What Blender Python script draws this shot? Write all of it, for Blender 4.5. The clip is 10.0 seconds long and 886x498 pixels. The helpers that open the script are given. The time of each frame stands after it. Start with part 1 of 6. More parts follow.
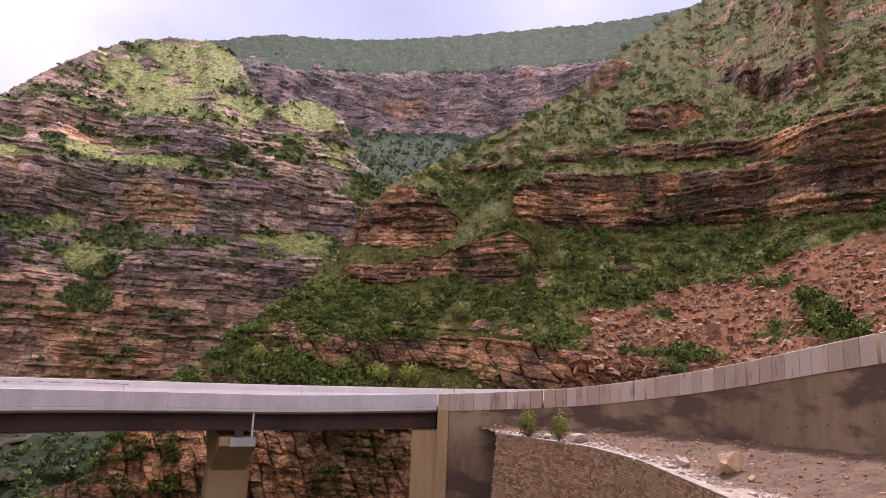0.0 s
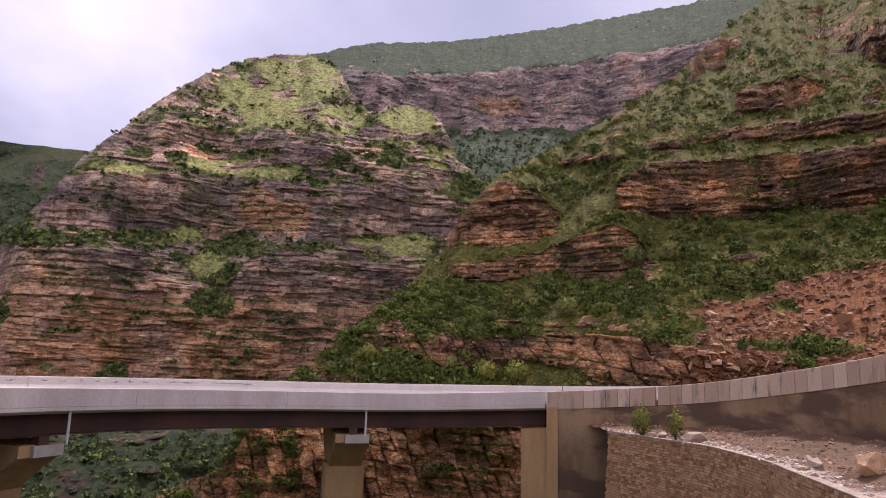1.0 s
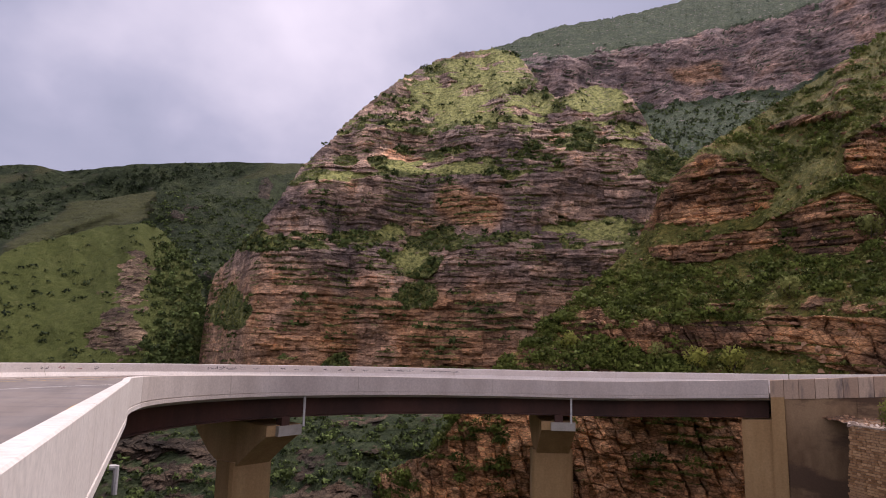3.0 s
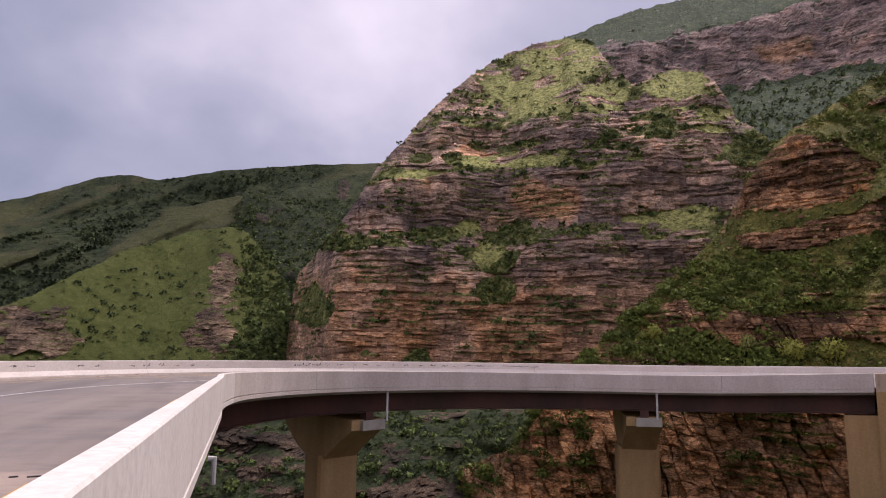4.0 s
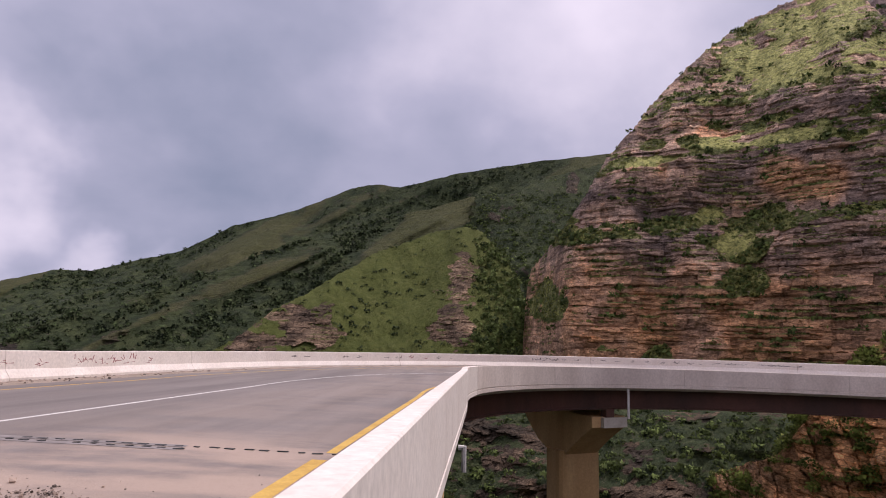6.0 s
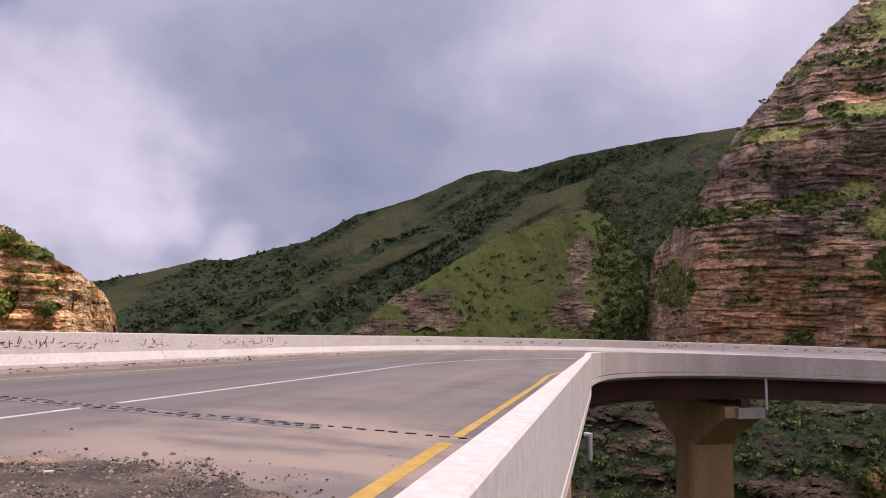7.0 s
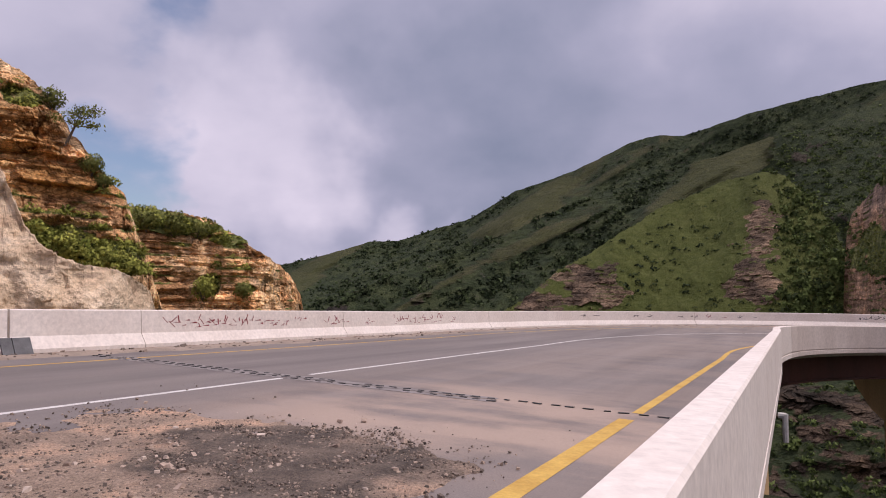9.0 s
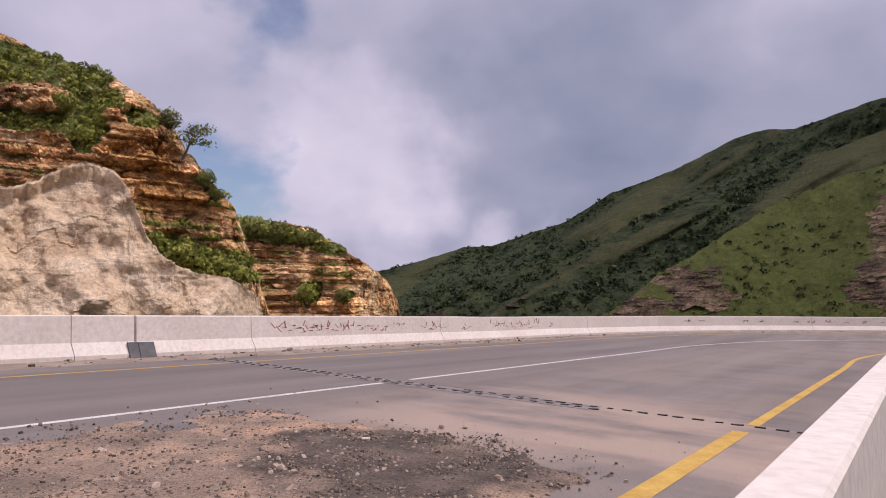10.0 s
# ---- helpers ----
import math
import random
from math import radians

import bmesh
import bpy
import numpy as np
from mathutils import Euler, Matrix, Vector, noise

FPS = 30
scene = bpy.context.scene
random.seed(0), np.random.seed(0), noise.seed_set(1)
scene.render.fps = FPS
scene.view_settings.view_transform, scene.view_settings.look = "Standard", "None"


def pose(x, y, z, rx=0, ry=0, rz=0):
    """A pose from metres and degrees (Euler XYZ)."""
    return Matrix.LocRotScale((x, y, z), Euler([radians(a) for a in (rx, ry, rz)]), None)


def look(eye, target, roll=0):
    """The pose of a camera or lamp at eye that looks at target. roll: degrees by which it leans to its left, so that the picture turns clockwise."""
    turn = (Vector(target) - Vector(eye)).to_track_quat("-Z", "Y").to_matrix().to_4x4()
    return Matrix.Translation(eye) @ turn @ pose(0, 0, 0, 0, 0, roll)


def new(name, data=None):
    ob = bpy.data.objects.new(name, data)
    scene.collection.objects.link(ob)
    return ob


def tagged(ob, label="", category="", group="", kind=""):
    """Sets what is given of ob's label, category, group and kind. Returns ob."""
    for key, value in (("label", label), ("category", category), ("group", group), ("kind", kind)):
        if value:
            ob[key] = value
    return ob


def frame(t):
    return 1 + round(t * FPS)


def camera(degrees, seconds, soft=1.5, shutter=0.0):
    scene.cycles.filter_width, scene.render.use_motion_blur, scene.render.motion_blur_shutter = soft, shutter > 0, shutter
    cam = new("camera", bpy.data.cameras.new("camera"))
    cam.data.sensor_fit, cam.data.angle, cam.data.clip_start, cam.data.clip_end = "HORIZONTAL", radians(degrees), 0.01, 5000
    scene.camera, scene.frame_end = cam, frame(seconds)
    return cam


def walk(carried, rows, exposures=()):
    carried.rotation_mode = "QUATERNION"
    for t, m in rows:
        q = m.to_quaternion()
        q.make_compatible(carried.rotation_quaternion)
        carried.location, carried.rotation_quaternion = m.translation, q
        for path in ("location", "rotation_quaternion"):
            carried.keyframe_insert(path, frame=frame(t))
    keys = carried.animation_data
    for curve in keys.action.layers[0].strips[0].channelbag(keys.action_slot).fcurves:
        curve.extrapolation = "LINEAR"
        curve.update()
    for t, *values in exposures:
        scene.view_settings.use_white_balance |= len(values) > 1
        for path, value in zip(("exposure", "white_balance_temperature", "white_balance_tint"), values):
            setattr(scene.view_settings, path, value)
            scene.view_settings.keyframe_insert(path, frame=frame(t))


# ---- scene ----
EYE = 1.65
cam = camera(68.17, 10.0, soft=1.0)
# seconds, place, turn, tilt, roll: held out over the parapet, a slow pan to the left
PATH = [(0, 0.235, -0.215, 1.645, -77.46, 10.74, 2.36), (0.5, 0.232, -0.214, 1.645, -73.11, 10.51, 2.34),
        (1, 0.228, -0.212, 1.645, -68.43, 10.25, 1.73), (1.5, 0.225, -0.211, 1.644, -63.14, 9.87, 2.01),
        (2, 0.221, -0.209, 1.644, -58.52, 9.39, 2.11), (2.5, 0.218, -0.208, 1.644, -54.42, 9.01, 1.47),
        (2.7, 0.212, -0.210, 1.642, -53.00, 8.92, 1.35), (3.8, 0.180, -0.219, 1.632, -46.40, 8.40, 0.70),
        (4, 0.174, -0.221, 1.630, -44.52, 8.29, 0.64), (4.5, 0.160, -0.225, 1.626, -40.22, 8.16, 0.99),
        (5, 0.153, -0.186, 1.635, -35.74, 8.09, 0.52), (5.5, 0.147, -0.148, 1.645, -29.86, 7.99, 1.24),
        (5.7, 0.138, -0.135, 1.646, -27.50, 7.85, 1.20), (6.8, 0.085, -0.063, 1.654, -16.25, 6.40, 1.15),
        (7, 0.076, -0.050, 1.655, -14.02, 6.06, 1.16), (7.5, 0.042, -0.022, 1.646, -9.45, 5.34, 0.57),
        (8, 0.007, 0.005, 1.638, -5.69, 4.62, 1.18), (8.5, -0.027, 0.033, 1.629, -2.72, 4.12, 1.05),
        (9, -0.056, 0.044, 1.636, -0.00, 3.80, 0.15), (9.5, -0.086, 0.055, 1.643, 3.28, 3.98, -0.13),
        (10, -0.115, 0.066, 1.650, 8.24, 4.24, -0.17)]
walk(cam, [(t, pose(x, y, z, 90 + p, 0, a) @ pose(0, 0, 0, 0, 0, r)) for t, x, y, z, a, p, r in PATH],
     exposures=[(0.0, 0.66, 6150, 28.0), (0.5, 0.5, 6200, 27.0), (1.0, 0.38, 6250, 27.0), (2.0, 0.2, 6350, 24.0), (2.8, 0.08, 6400, 24.0), (5.0, 0.02, 6400, 24.0), (7.5, -0.1, 6400, 24.0), (10.0, -0.2, 6400, 24.0)])

# ---------------------------------------------------------------- light
SUN_AZ, SUN_EL = 86.0, 57.0          # compass degrees, clockwise from +y
sun_data = bpy.data.lights.new("sun", "SUN")
sun_data.energy, sun_data.angle, sun_data.color = 3.0, radians(8), (1.0, 0.95, 0.88)
sun = new("sun", sun_data)
sun.matrix_world = look((200 * math.sin(radians(SUN_AZ)), 200 * math.cos(radians(SUN_AZ)), 200 * math.tan(radians(SUN_EL))), (0, 0, 0))


def node(nt, kind, **kw):
    n = nt.nodes.new(kind)
    for k, v in kw.items():
        if k == "op":
            n.operation = v
        elif k == "blend":
            n.blend_type = v
        elif k == "data":
            n.data_type = v
    return n


def build_world():
    w = bpy.data.worlds.new("world")
    scene.world = w
    w.use_nodes = True
    nt = w.node_tree
    nt.nodes.clear()
    ln = nt.links.new
    out, bg = node(nt, "ShaderNodeOutputWorld"), node(nt, "ShaderNodeBackground")
    sky = node(nt, "ShaderNodeTexSky")
    sky.sky_type, sky.sun_disc = "NISHITA", False
    sky.sun_elevation, sky.sun_rotation = radians(SUN_EL), radians(SUN_AZ)
    tc = node(nt, "ShaderNodeTexCoord")
    sep = node(nt, "ShaderNodeSeparateXYZ")
    ln(tc.outputs["Generated"], sep.inputs[0])
    # flatten the dome so that clouds stretch towards the horizon
    add = node(nt, "ShaderNodeMath", op="ADD")
    ln(sep.outputs["Z"], add.inputs[0])
    add.inputs[1].default_value = 0.42
    div = node(nt, "ShaderNodeVectorMath", op="DIVIDE")
    comb = node(nt, "ShaderNodeCombineXYZ")
    for k in range(3):
        ln(add.outputs[0], comb.inputs[k])
    ln(tc.outputs["Generated"], div.inputs[0])
    ln(comb.outputs[0], div.inputs[1])

    def noise_tex(scale, detail, rough, shift):
        mp = node(nt, "ShaderNodeMapping")
        mp.inputs["Location"].default_value = shift
        ln(div.outputs[0], mp.inputs[0])
        n = node(nt, "ShaderNodeTexNoise")
        n.inputs["Scale"].default_value, n.inputs["Detail"].default_value, n.inputs["Roughness"].default_value = scale, detail, rough
        ln(mp.outputs[0], n.inputs["Vector"])
        return n.outputs["Fac"]

    # directions a little displaced, so that no cloud has a smooth outline
    wob = node(nt, "ShaderNodeTexNoise")
    wob.inputs["Scale"].default_value, wob.inputs["Detail"].default_value, wob.inputs["Roughness"].default_value = 6.0, 4, 0.48
    ln(tc.outputs["Generated"], wob.inputs["Vector"])
    sub = node(nt, "ShaderNodeVectorMath", op="SUBTRACT")
    ln(wob.outputs["Color"], sub.inputs[0])
    sub.inputs[1].default_value = (0.5, 0.5, 0.5)
    warped = node(nt, "ShaderNodeVectorMath", op="MULTIPLY_ADD")
    ln(sub.outputs[0], warped.inputs[0])
    warped.inputs[1].default_value = (0.38, 0.38, 0.38)
    ln(tc.outputs["Generated"], warped.inputs[2])

    def towards(az, el, tight):
        """How near a direction of the dome is to this one, 0 to 1."""
        d = node(nt, "ShaderNodeVectorMath", op="DOT_PRODUCT")
        nrm = node(nt, "ShaderNodeVectorMath", op="NORMALIZE")
        ln(warped.outputs[0], nrm.inputs[0])
        ln(nrm.outputs[0], d.inputs[0])
        a, e = radians(az), radians(el)
        d.inputs[1].default_value = (math.sin(a) * math.cos(e), math.cos(a) * math.cos(e), math.sin(e))
        m = node(nt, "ShaderNodeMapRange")
        m.interpolation_type = "SMOOTHSTEP"
        ln(d.outputs["Value"], m.inputs["Value"])
        m.inputs["From Min"].default_value, m.inputs["From Max"].default_value = math.cos(radians(tight)), 1.0
        return m.outputs[0]

    def madd(x, k, y):
        m = node(nt, "ShaderNodeMath", op="MULTIPLY_ADD")
        ln(x, m.inputs[0])
        m.inputs[1].default_value = k
        if isinstance(y, (int, float)):
            m.inputs[2].default_value = y
        else:
            ln(y, m.inputs[2])
        return m.outputs[0]

    # cloud brightness: two sizes of billow, thin and bright in places, thick and slate-blue over the valley
    tone = madd(noise_tex(2.1, 6, 0.48, (3.1, 0.4, 1.0)), 0.50, 0.28)
    tone = madd(noise_tex(5.0, 5, 0.5, (0.3, 5.2, 2.0)), 0.16, tone)
    tone = madd(towards(30, 31, 20), 0.20, tone)
    tone = madd(towards(47, 28, 11), 0.03, tone)
    tone = madd(towards(-16, 12, 12), 0.22, tone)
    tone = madd(towards(-33, 14, 16), 0.10, tone)
    tone = madd(towards(-4, 3, 5), 0.22, tone)
    tone = madd(towards(235, 35, 85), 0.22, tone)
    tone = madd(towards(90, 80, 50), 0.45, tone)
    tone = madd(towards(1, 11, 15), -0.15, tone)
    tone = madd(towards(15, 16, 24), -0.15, tone)
    ramp = node(nt, "ShaderNodeValToRGB")
    cr = ramp.color_ramp
    cr.elements[0].position, cr.elements[0].color = 0.15, (0.17, 0.23, 0.325, 1)
    cr.elements[1].position, cr.elements[1].color = 1.0, (0.92, 0.88, 0.96, 1)
    mid = cr.elements.new(0.6)
    mid.color = (0.46, 0.48, 0.595, 1)
    ln(tone, ramp.inputs[0])
    # gaps of blue in the cloud
    gap = madd(noise_tex(3.2, 6, 0.55, (1.7, 2.3, 0.2)), 0.8, -0.58)
    gap = madd(towards(-26, 11, 9), 0.42, gap)
    gap = madd(towards(-24, 24, 9), 0.24, gap)
    gm = node(nt, "ShaderNodeMapRange")
    gm.interpolation_type = "SMOOTHSTEP"
    ln(gap, gm.inputs["Value"])
    gm.inputs["From Min"].default_value, gm.inputs["From Max"].default_value = 0.0, 0.30
    sk = node(nt, "ShaderNodeVectorMath", op="SCALE")
    ln(sky.outputs[0], sk.inputs[0])
    sk.inputs["Scale"].default_value = 0.12
    mix = node(nt, "ShaderNodeMix", data="RGBA")
    ln(gm.outputs[0], mix.inputs[0])
    ln(ramp.outputs[0], mix.inputs[6])
    ln(sk.outputs[0], mix.inputs[7])
    ln(mix.outputs[2], bg.inputs[0])
    bg.inputs[1].default_value = 1.0
    ln(bg.outputs[0], out.inputs[0])


build_world()

# ---------------------------------------------------------------- materials


def material(name):
    m = bpy.data.materials.new(name)
    m.use_nodes = True
    nt = m.node_tree
    return m, nt, nt.nodes["Principled BSDF"]


def tex_noise(nt, scale, detail=5, rough=0.6, stretch=(1, 1, 1), turn=(0, 0, 0)):
    geo, mp = node(nt, "ShaderNodeNewGeometry"), node(nt, "ShaderNodeMapping")
    mp.inputs["Scale"].default_value, mp.inputs["Rotation"].default_value = stretch, turn
    nt.links.new(geo.outputs["Position"], mp.inputs[0])
    n = node(nt, "ShaderNodeTexNoise")
    n.inputs["Scale"].default_value, n.inputs["Detail"].default_value, n.inputs["Roughness"].default_value = scale, detail, rough
    nt.links.new(mp.outputs[0], n.inputs["Vector"])
    return n.outputs["Fac"]


def ramp(nt, fac, stops):
    r = node(nt, "ShaderNodeValToRGB")
    cr = r.color_ramp
    while len(cr.elements) < len(stops):
        cr.elements.new(0.5)
    for e, (p, c) in zip(cr.elements, stops):
        e.position, e.color = p, (*c, 1) if len(c) == 3 else c
    nt.links.new(fac, r.inputs[0])
    return r.outputs[0]


def mixed(nt, fac, a, b, blend="MIX"):
    m = node(nt, "ShaderNodeMix", data="RGBA", blend=blend)
    for k, v in ((0, fac), (6, a), (7, b)):
        if isinstance(v, (int, float)):
            m.inputs[k].default_value = v
        elif isinstance(v, tuple):
            m.inputs[k].default_value = (*v, 1)
        else:
            nt.links.new(v, m.inputs[k])
    return m.outputs[2]


def span(nt, x, lo, hi):
    m = node(nt, "ShaderNodeMapRange")
    m.interpolation_type = "SMOOTHSTEP"
    nt.links.new(x, m.inputs["Value"])
    m.inputs["From Min"].default_value, m.inputs["From Max"].default_value = lo, hi
    return m.outputs[0]


def bump(nt, bsdf, height, strength, distance):
    b = node(nt, "ShaderNodeBump")
    b.inputs["Strength"].default_value, b.inputs["Distance"].default_value = strength, distance
    nt.links.new(height, b.inputs["Height"])
    nt.links.new(b.outputs[0], bsdf.inputs["Normal"])


def attribute(nt, name):
    a = node(nt, "ShaderNodeAttribute")
    a.attribute_name = name
    return a.outputs["Fac"]


def plain(name, a, b, scale, rough=0.85, fine=None, bumps=(0.3, 0.02), stretch=(1, 1, 1), metal=0.0):
    """Two tones mixed by a coarse noise, with a fine grain."""
    m, nt, bs = material(name)
    big = tex_noise(nt, scale, 6, 0.6, stretch)
    small = tex_noise(nt, fine or scale * 14, 4, 0.65)
    col = ramp(nt, big, [(0.32, a), (0.68, b)])
    col = mixed(nt, 0.35, col, ramp(nt, small, [(0.3, (0.35, 0.35, 0.35)), (0.7, (1, 1, 1))]), "MULTIPLY")
    nt.links.new(col, bs.inputs["Base Color"])
    bs.inputs["Roughness"].default_value, bs.inputs["Metallic"].default_value = rough, metal
    bump(nt, bs, small, *bumps)
    return m


def blocks(nt, wide, high, layer, shift=0.0):
    """Jointed beds: a random tone for each block, and how near its edge is."""
    geo, warp = node(nt, "ShaderNodeNewGeometry"), node(nt, "ShaderNodeTexNoise")
    nt.links.new(geo.outputs["Position"], warp.inputs["Vector"])
    warp.inputs["Scale"].default_value, warp.inputs["Detail"].default_value = 0.25 / layer, 2
    move = node(nt, "ShaderNodeVectorMath", op="MULTIPLY_ADD")
    nt.links.new(warp.outputs["Color"], move.inputs[0])
    move.inputs[1].default_value = (layer, layer, layer * 0.8)
    nt.links.new(geo.outputs["Position"], move.inputs[2])
    mp = node(nt, "ShaderNodeMapping")
    mp.inputs["Scale"].default_value, mp.inputs["Location"].default_value = (1 / wide, 1 / wide, 1 / high), (shift, shift * 2, shift)
    nt.links.new(move.outputs[0], mp.inputs[0])
    cell, edge = node(nt, "ShaderNodeTexVoronoi"), node(nt, "ShaderNodeTexVoronoi")
    edge.feature = "DISTANCE_TO_EDGE"
    for v in (cell, edge):
        v.inputs["Scale"].default_value = 1.0
        nt.links.new(mp.outputs[0], v.inputs["Vector"])
    one = node(nt, "ShaderNodeSeparateColor")
    nt.links.new(cell.outputs["Color"], one.inputs[0])
    return one.outputs[0], edge.outputs["Distance"]


def rock_material(name, tones, grass, size, layer, leafy, shape=1.0, crack=0.9, earth=((0.16, 0.066, 0.028), (0.34, 0.155, 0.07)),
                  bare_tone=((0.26, 0.15, 0.085), (0.435, 0.265, 0.148), (0.53, 0.36, 0.23)), dip=(0.06, 0.03, 0), worn=1.0, mottle=0.8):
    """Bedded, jointed rock, with grass and low growth where the attribute 'veg' is high (where 'pale' is: drier grass,
    painted sun patches on the cliff), red earth where 'soil' is (on the mountain, lighter ribs) and clean broken faces
    where 'fresh' is.
    size: metres of its larger patches; layer: thickness of its beds; leafy: metres of a tuft."""
    m, nt, bs = material(name)
    fresh, veg = attribute(nt, "fresh"), attribute(nt, "veg")
    blot = tex_noise(nt, 1 / size, 6, 0.62)
    col = ramp(nt, blot, [(0.30, tones[0]), (0.42, tones[3]), (0.50, tones[1]), (0.58, tones[2]), (0.68, tones[4])])
    cut = ramp(nt, tex_noise(nt, 0.7 / layer, 5, 0.6, (0.5, 0.5, 1)), [(0.3, bare_tone[0]), (0.5, bare_tone[1]), (0.68, bare_tone[2])])
    col = mixed(nt, fresh, col, cut)
    # broad and narrow beds of differing tone
    wide = tex_noise(nt, 0.22 / layer, 4, 0.6, (0.035, 0.035, 1.0), dip)
    fine_bed = tex_noise(nt, 0.62 / layer, 6, 0.74, (0.16, 0.16, 1.0), dip)
    col = mixed(nt, 0.75, col, ramp(nt, wide, [(0.36, (0.78, 0.76, 0.77)), (0.62, (1.25, 1.21, 1.17))]), "MULTIPLY")
    col = mixed(nt, 0.85, col, ramp(nt, fine_bed, [(0.34, (0.42, 0.41, 0.42)), (0.45, (0.95, 0.94, 0.93)), (0.66, (1.30, 1.27, 1.24))]), "MULTIPLY")
    # stains that run down the faces
    run = tex_noise(nt, 0.5 / layer, 5, 0.65, (1, 1, 0.16))
    col = mixed(nt, 0.6, col, ramp(nt, run, [(0.36, (0.62, 0.60, 0.61)), (0.52, (1.10, 1.09, 1.08))]), "MULTIPLY")
    slab, gap = blocks(nt, 2.2 * layer / shape, 0.62 * layer, layer * 0.5)
    chip, nick = blocks(nt, 0.8 * layer / shape, 0.26 * layer, layer * 0.4, 3.7)
    col = mixed(nt, 0.6, col, ramp(nt, slab, [(0.05, (0.74, 0.73, 0.73)), (0.5, (1.05, 1.04, 1.03)), (0.95, (1.36, 1.33, 1.30))]), "MULTIPLY")
    col = mixed(nt, 0.8, col, ramp(nt, attribute(nt, "block"), [(0.0, (0.58, 0.58, 0.60)), (0.5, (1.02, 1.0, 0.98)), (1.0, (1.50, 1.42, 1.34))]), "MULTIPLY")
    col = mixed(nt, 0.8, col, ramp(nt, chip, [(0.05, (0.74, 0.73, 0.72)), (0.5, (1.04, 1.04, 1.04)), (0.95, (1.30, 1.28, 1.26))]), "MULTIPLY")
    col = mixed(nt, crack * 0.8, col, ramp(nt, gap, [(0.0, (0.25, 0.23, 0.22)), (0.09, (1, 1, 1))]), "MULTIPLY")
    col = mixed(nt, crack * 0.55, col, ramp(nt, nick, [(0.0, (0.32, 0.30, 0.29)), (0.14, (1, 1, 1))]), "MULTIPLY")
    grain = tex_noise(nt, 3.4 / layer, 6, 0.8)
    col = mixed(nt, 0.55, col, ramp(nt, grain, [(0.34, (0.5, 0.49, 0.49)), (0.58, (1.2, 1.2, 1.2))]), "MULTIPLY")
    soil = mixed(nt, 1.0, ramp(nt, tex_noise(nt, 0.8 / layer, 6, 0.7), [(0.3, earth[0]), (0.7, earth[1])]),
                 ramp(nt, grain, [(0.3, (0.5, 0.5, 0.5)), (0.62, (1.2, 1.2, 1.2))]), "MULTIPLY")
    col = mixed(nt, attribute(nt, "soil"), col, soil)
    leaf = ramp(nt, tex_noise(nt, 3 / size, 7, 0.7), [(0.32, grass[0]), (0.5, grass[1]), (0.66, grass[2])])
    leaf = mixed(nt, attribute(nt, "pale"), leaf, ramp(nt, tex_noise(nt, 0.6 / leafy, 5, 0.7), [(0.35, grass[1]), (0.55, grass[2]), (0.7, tuple(c * 1.25 for c in grass[2]))]))
    tuft = tex_noise(nt, 1 / leafy, 6, 0.8)
    leaf = mixed(nt, mottle, leaf, ramp(nt, tuft, [(0.36, (0.30, 0.34, 0.30)), (0.60, (1.15, 1.15, 1.1))]), "MULTIPLY")
    bare = tex_noise(nt, 0.5 / leafy, 6, 0.75)
    leaf = mixed(nt, span(nt, bare, 0.58, 0.68), leaf, mixed(nt, worn, leaf, tones[1]))
    # the edge of the growth is broken by tufts
    edge = node(nt, "ShaderNodeMath", op="MULTIPLY_ADD")
    nt.links.new(tuft, edge.inputs[0])
    edge.inputs[1].default_value = 0.9
    nt.links.new(veg, edge.inputs[2])
    col = mixed(nt, span(nt, edge.outputs[0], 0.72, 1.08), col, leaf)
    nt.links.new(col, bs.inputs["Base Color"])
    bs.inputs["Roughness"].default_value = 0.95
    bs.inputs["Specular IOR Level"].default_value = 0.12
    high = node(nt, "ShaderNodeMath", op="MULTIPLY_ADD")
    nt.links.new(slab, high.inputs[0])
    high.inputs[1].default_value = 0.5
    nt.links.new(grain, high.inputs[2])
    deep = node(nt, "ShaderNodeMath", op="MULTIPLY_ADD")
    nt.links.new(fine_bed, deep.inputs[0])
    deep.inputs[1].default_value = 0.8
    nt.links.new(high.outputs[0], deep.inputs[2])
    bump(nt, bs, deep.outputs[0], 0.9, 0.28 * layer)
    return m


RED = ((0.105, 0.073, 0.054), (0.258, 0.156, 0.09), (0.394, 0.24, 0.132), (0.166, 0.109, 0.072), (0.571, 0.291, 0.117))
# back ridge: rock lightened and greyed to paint in the haze of distance
HAZY_GREY = ((0.153, 0.131, 0.133), (0.279, 0.221, 0.207), (0.36, 0.288, 0.261), (0.198, 0.167, 0.162), (0.378, 0.257, 0.198))
# tan rock, with the sun's brightness put into the colour
SUNLIT_TAN = ((0.362, 0.217, 0.112), (0.805, 0.527, 0.269), (1.047, 0.791, 0.488), (0.537, 0.316, 0.156), (0.939, 0.58, 0.2))
GRASS = ((0.069, 0.092, 0.032), (0.161, 0.19, 0.06), (0.31, 0.305, 0.109))
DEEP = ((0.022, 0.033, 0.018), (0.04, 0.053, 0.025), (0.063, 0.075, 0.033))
SCRUB = ((0.035, 0.046, 0.010), (0.08, 0.09, 0.018), (0.25, 0.205, 0.055))
# the third tone is raised to paint sunlight on the terraces
TERRACE = ((0.06, 0.075, 0.034), (0.13, 0.15, 0.055), (0.46, 0.45, 0.16))
# great cliff: red rock, paled and greyed by painted-in haze
HAZY_CLIFF = ((0.199, 0.161, 0.151), (0.372, 0.277, 0.222), (0.519, 0.394, 0.307), (0.26, 0.205, 0.179), (0.692, 0.438, 0.275))
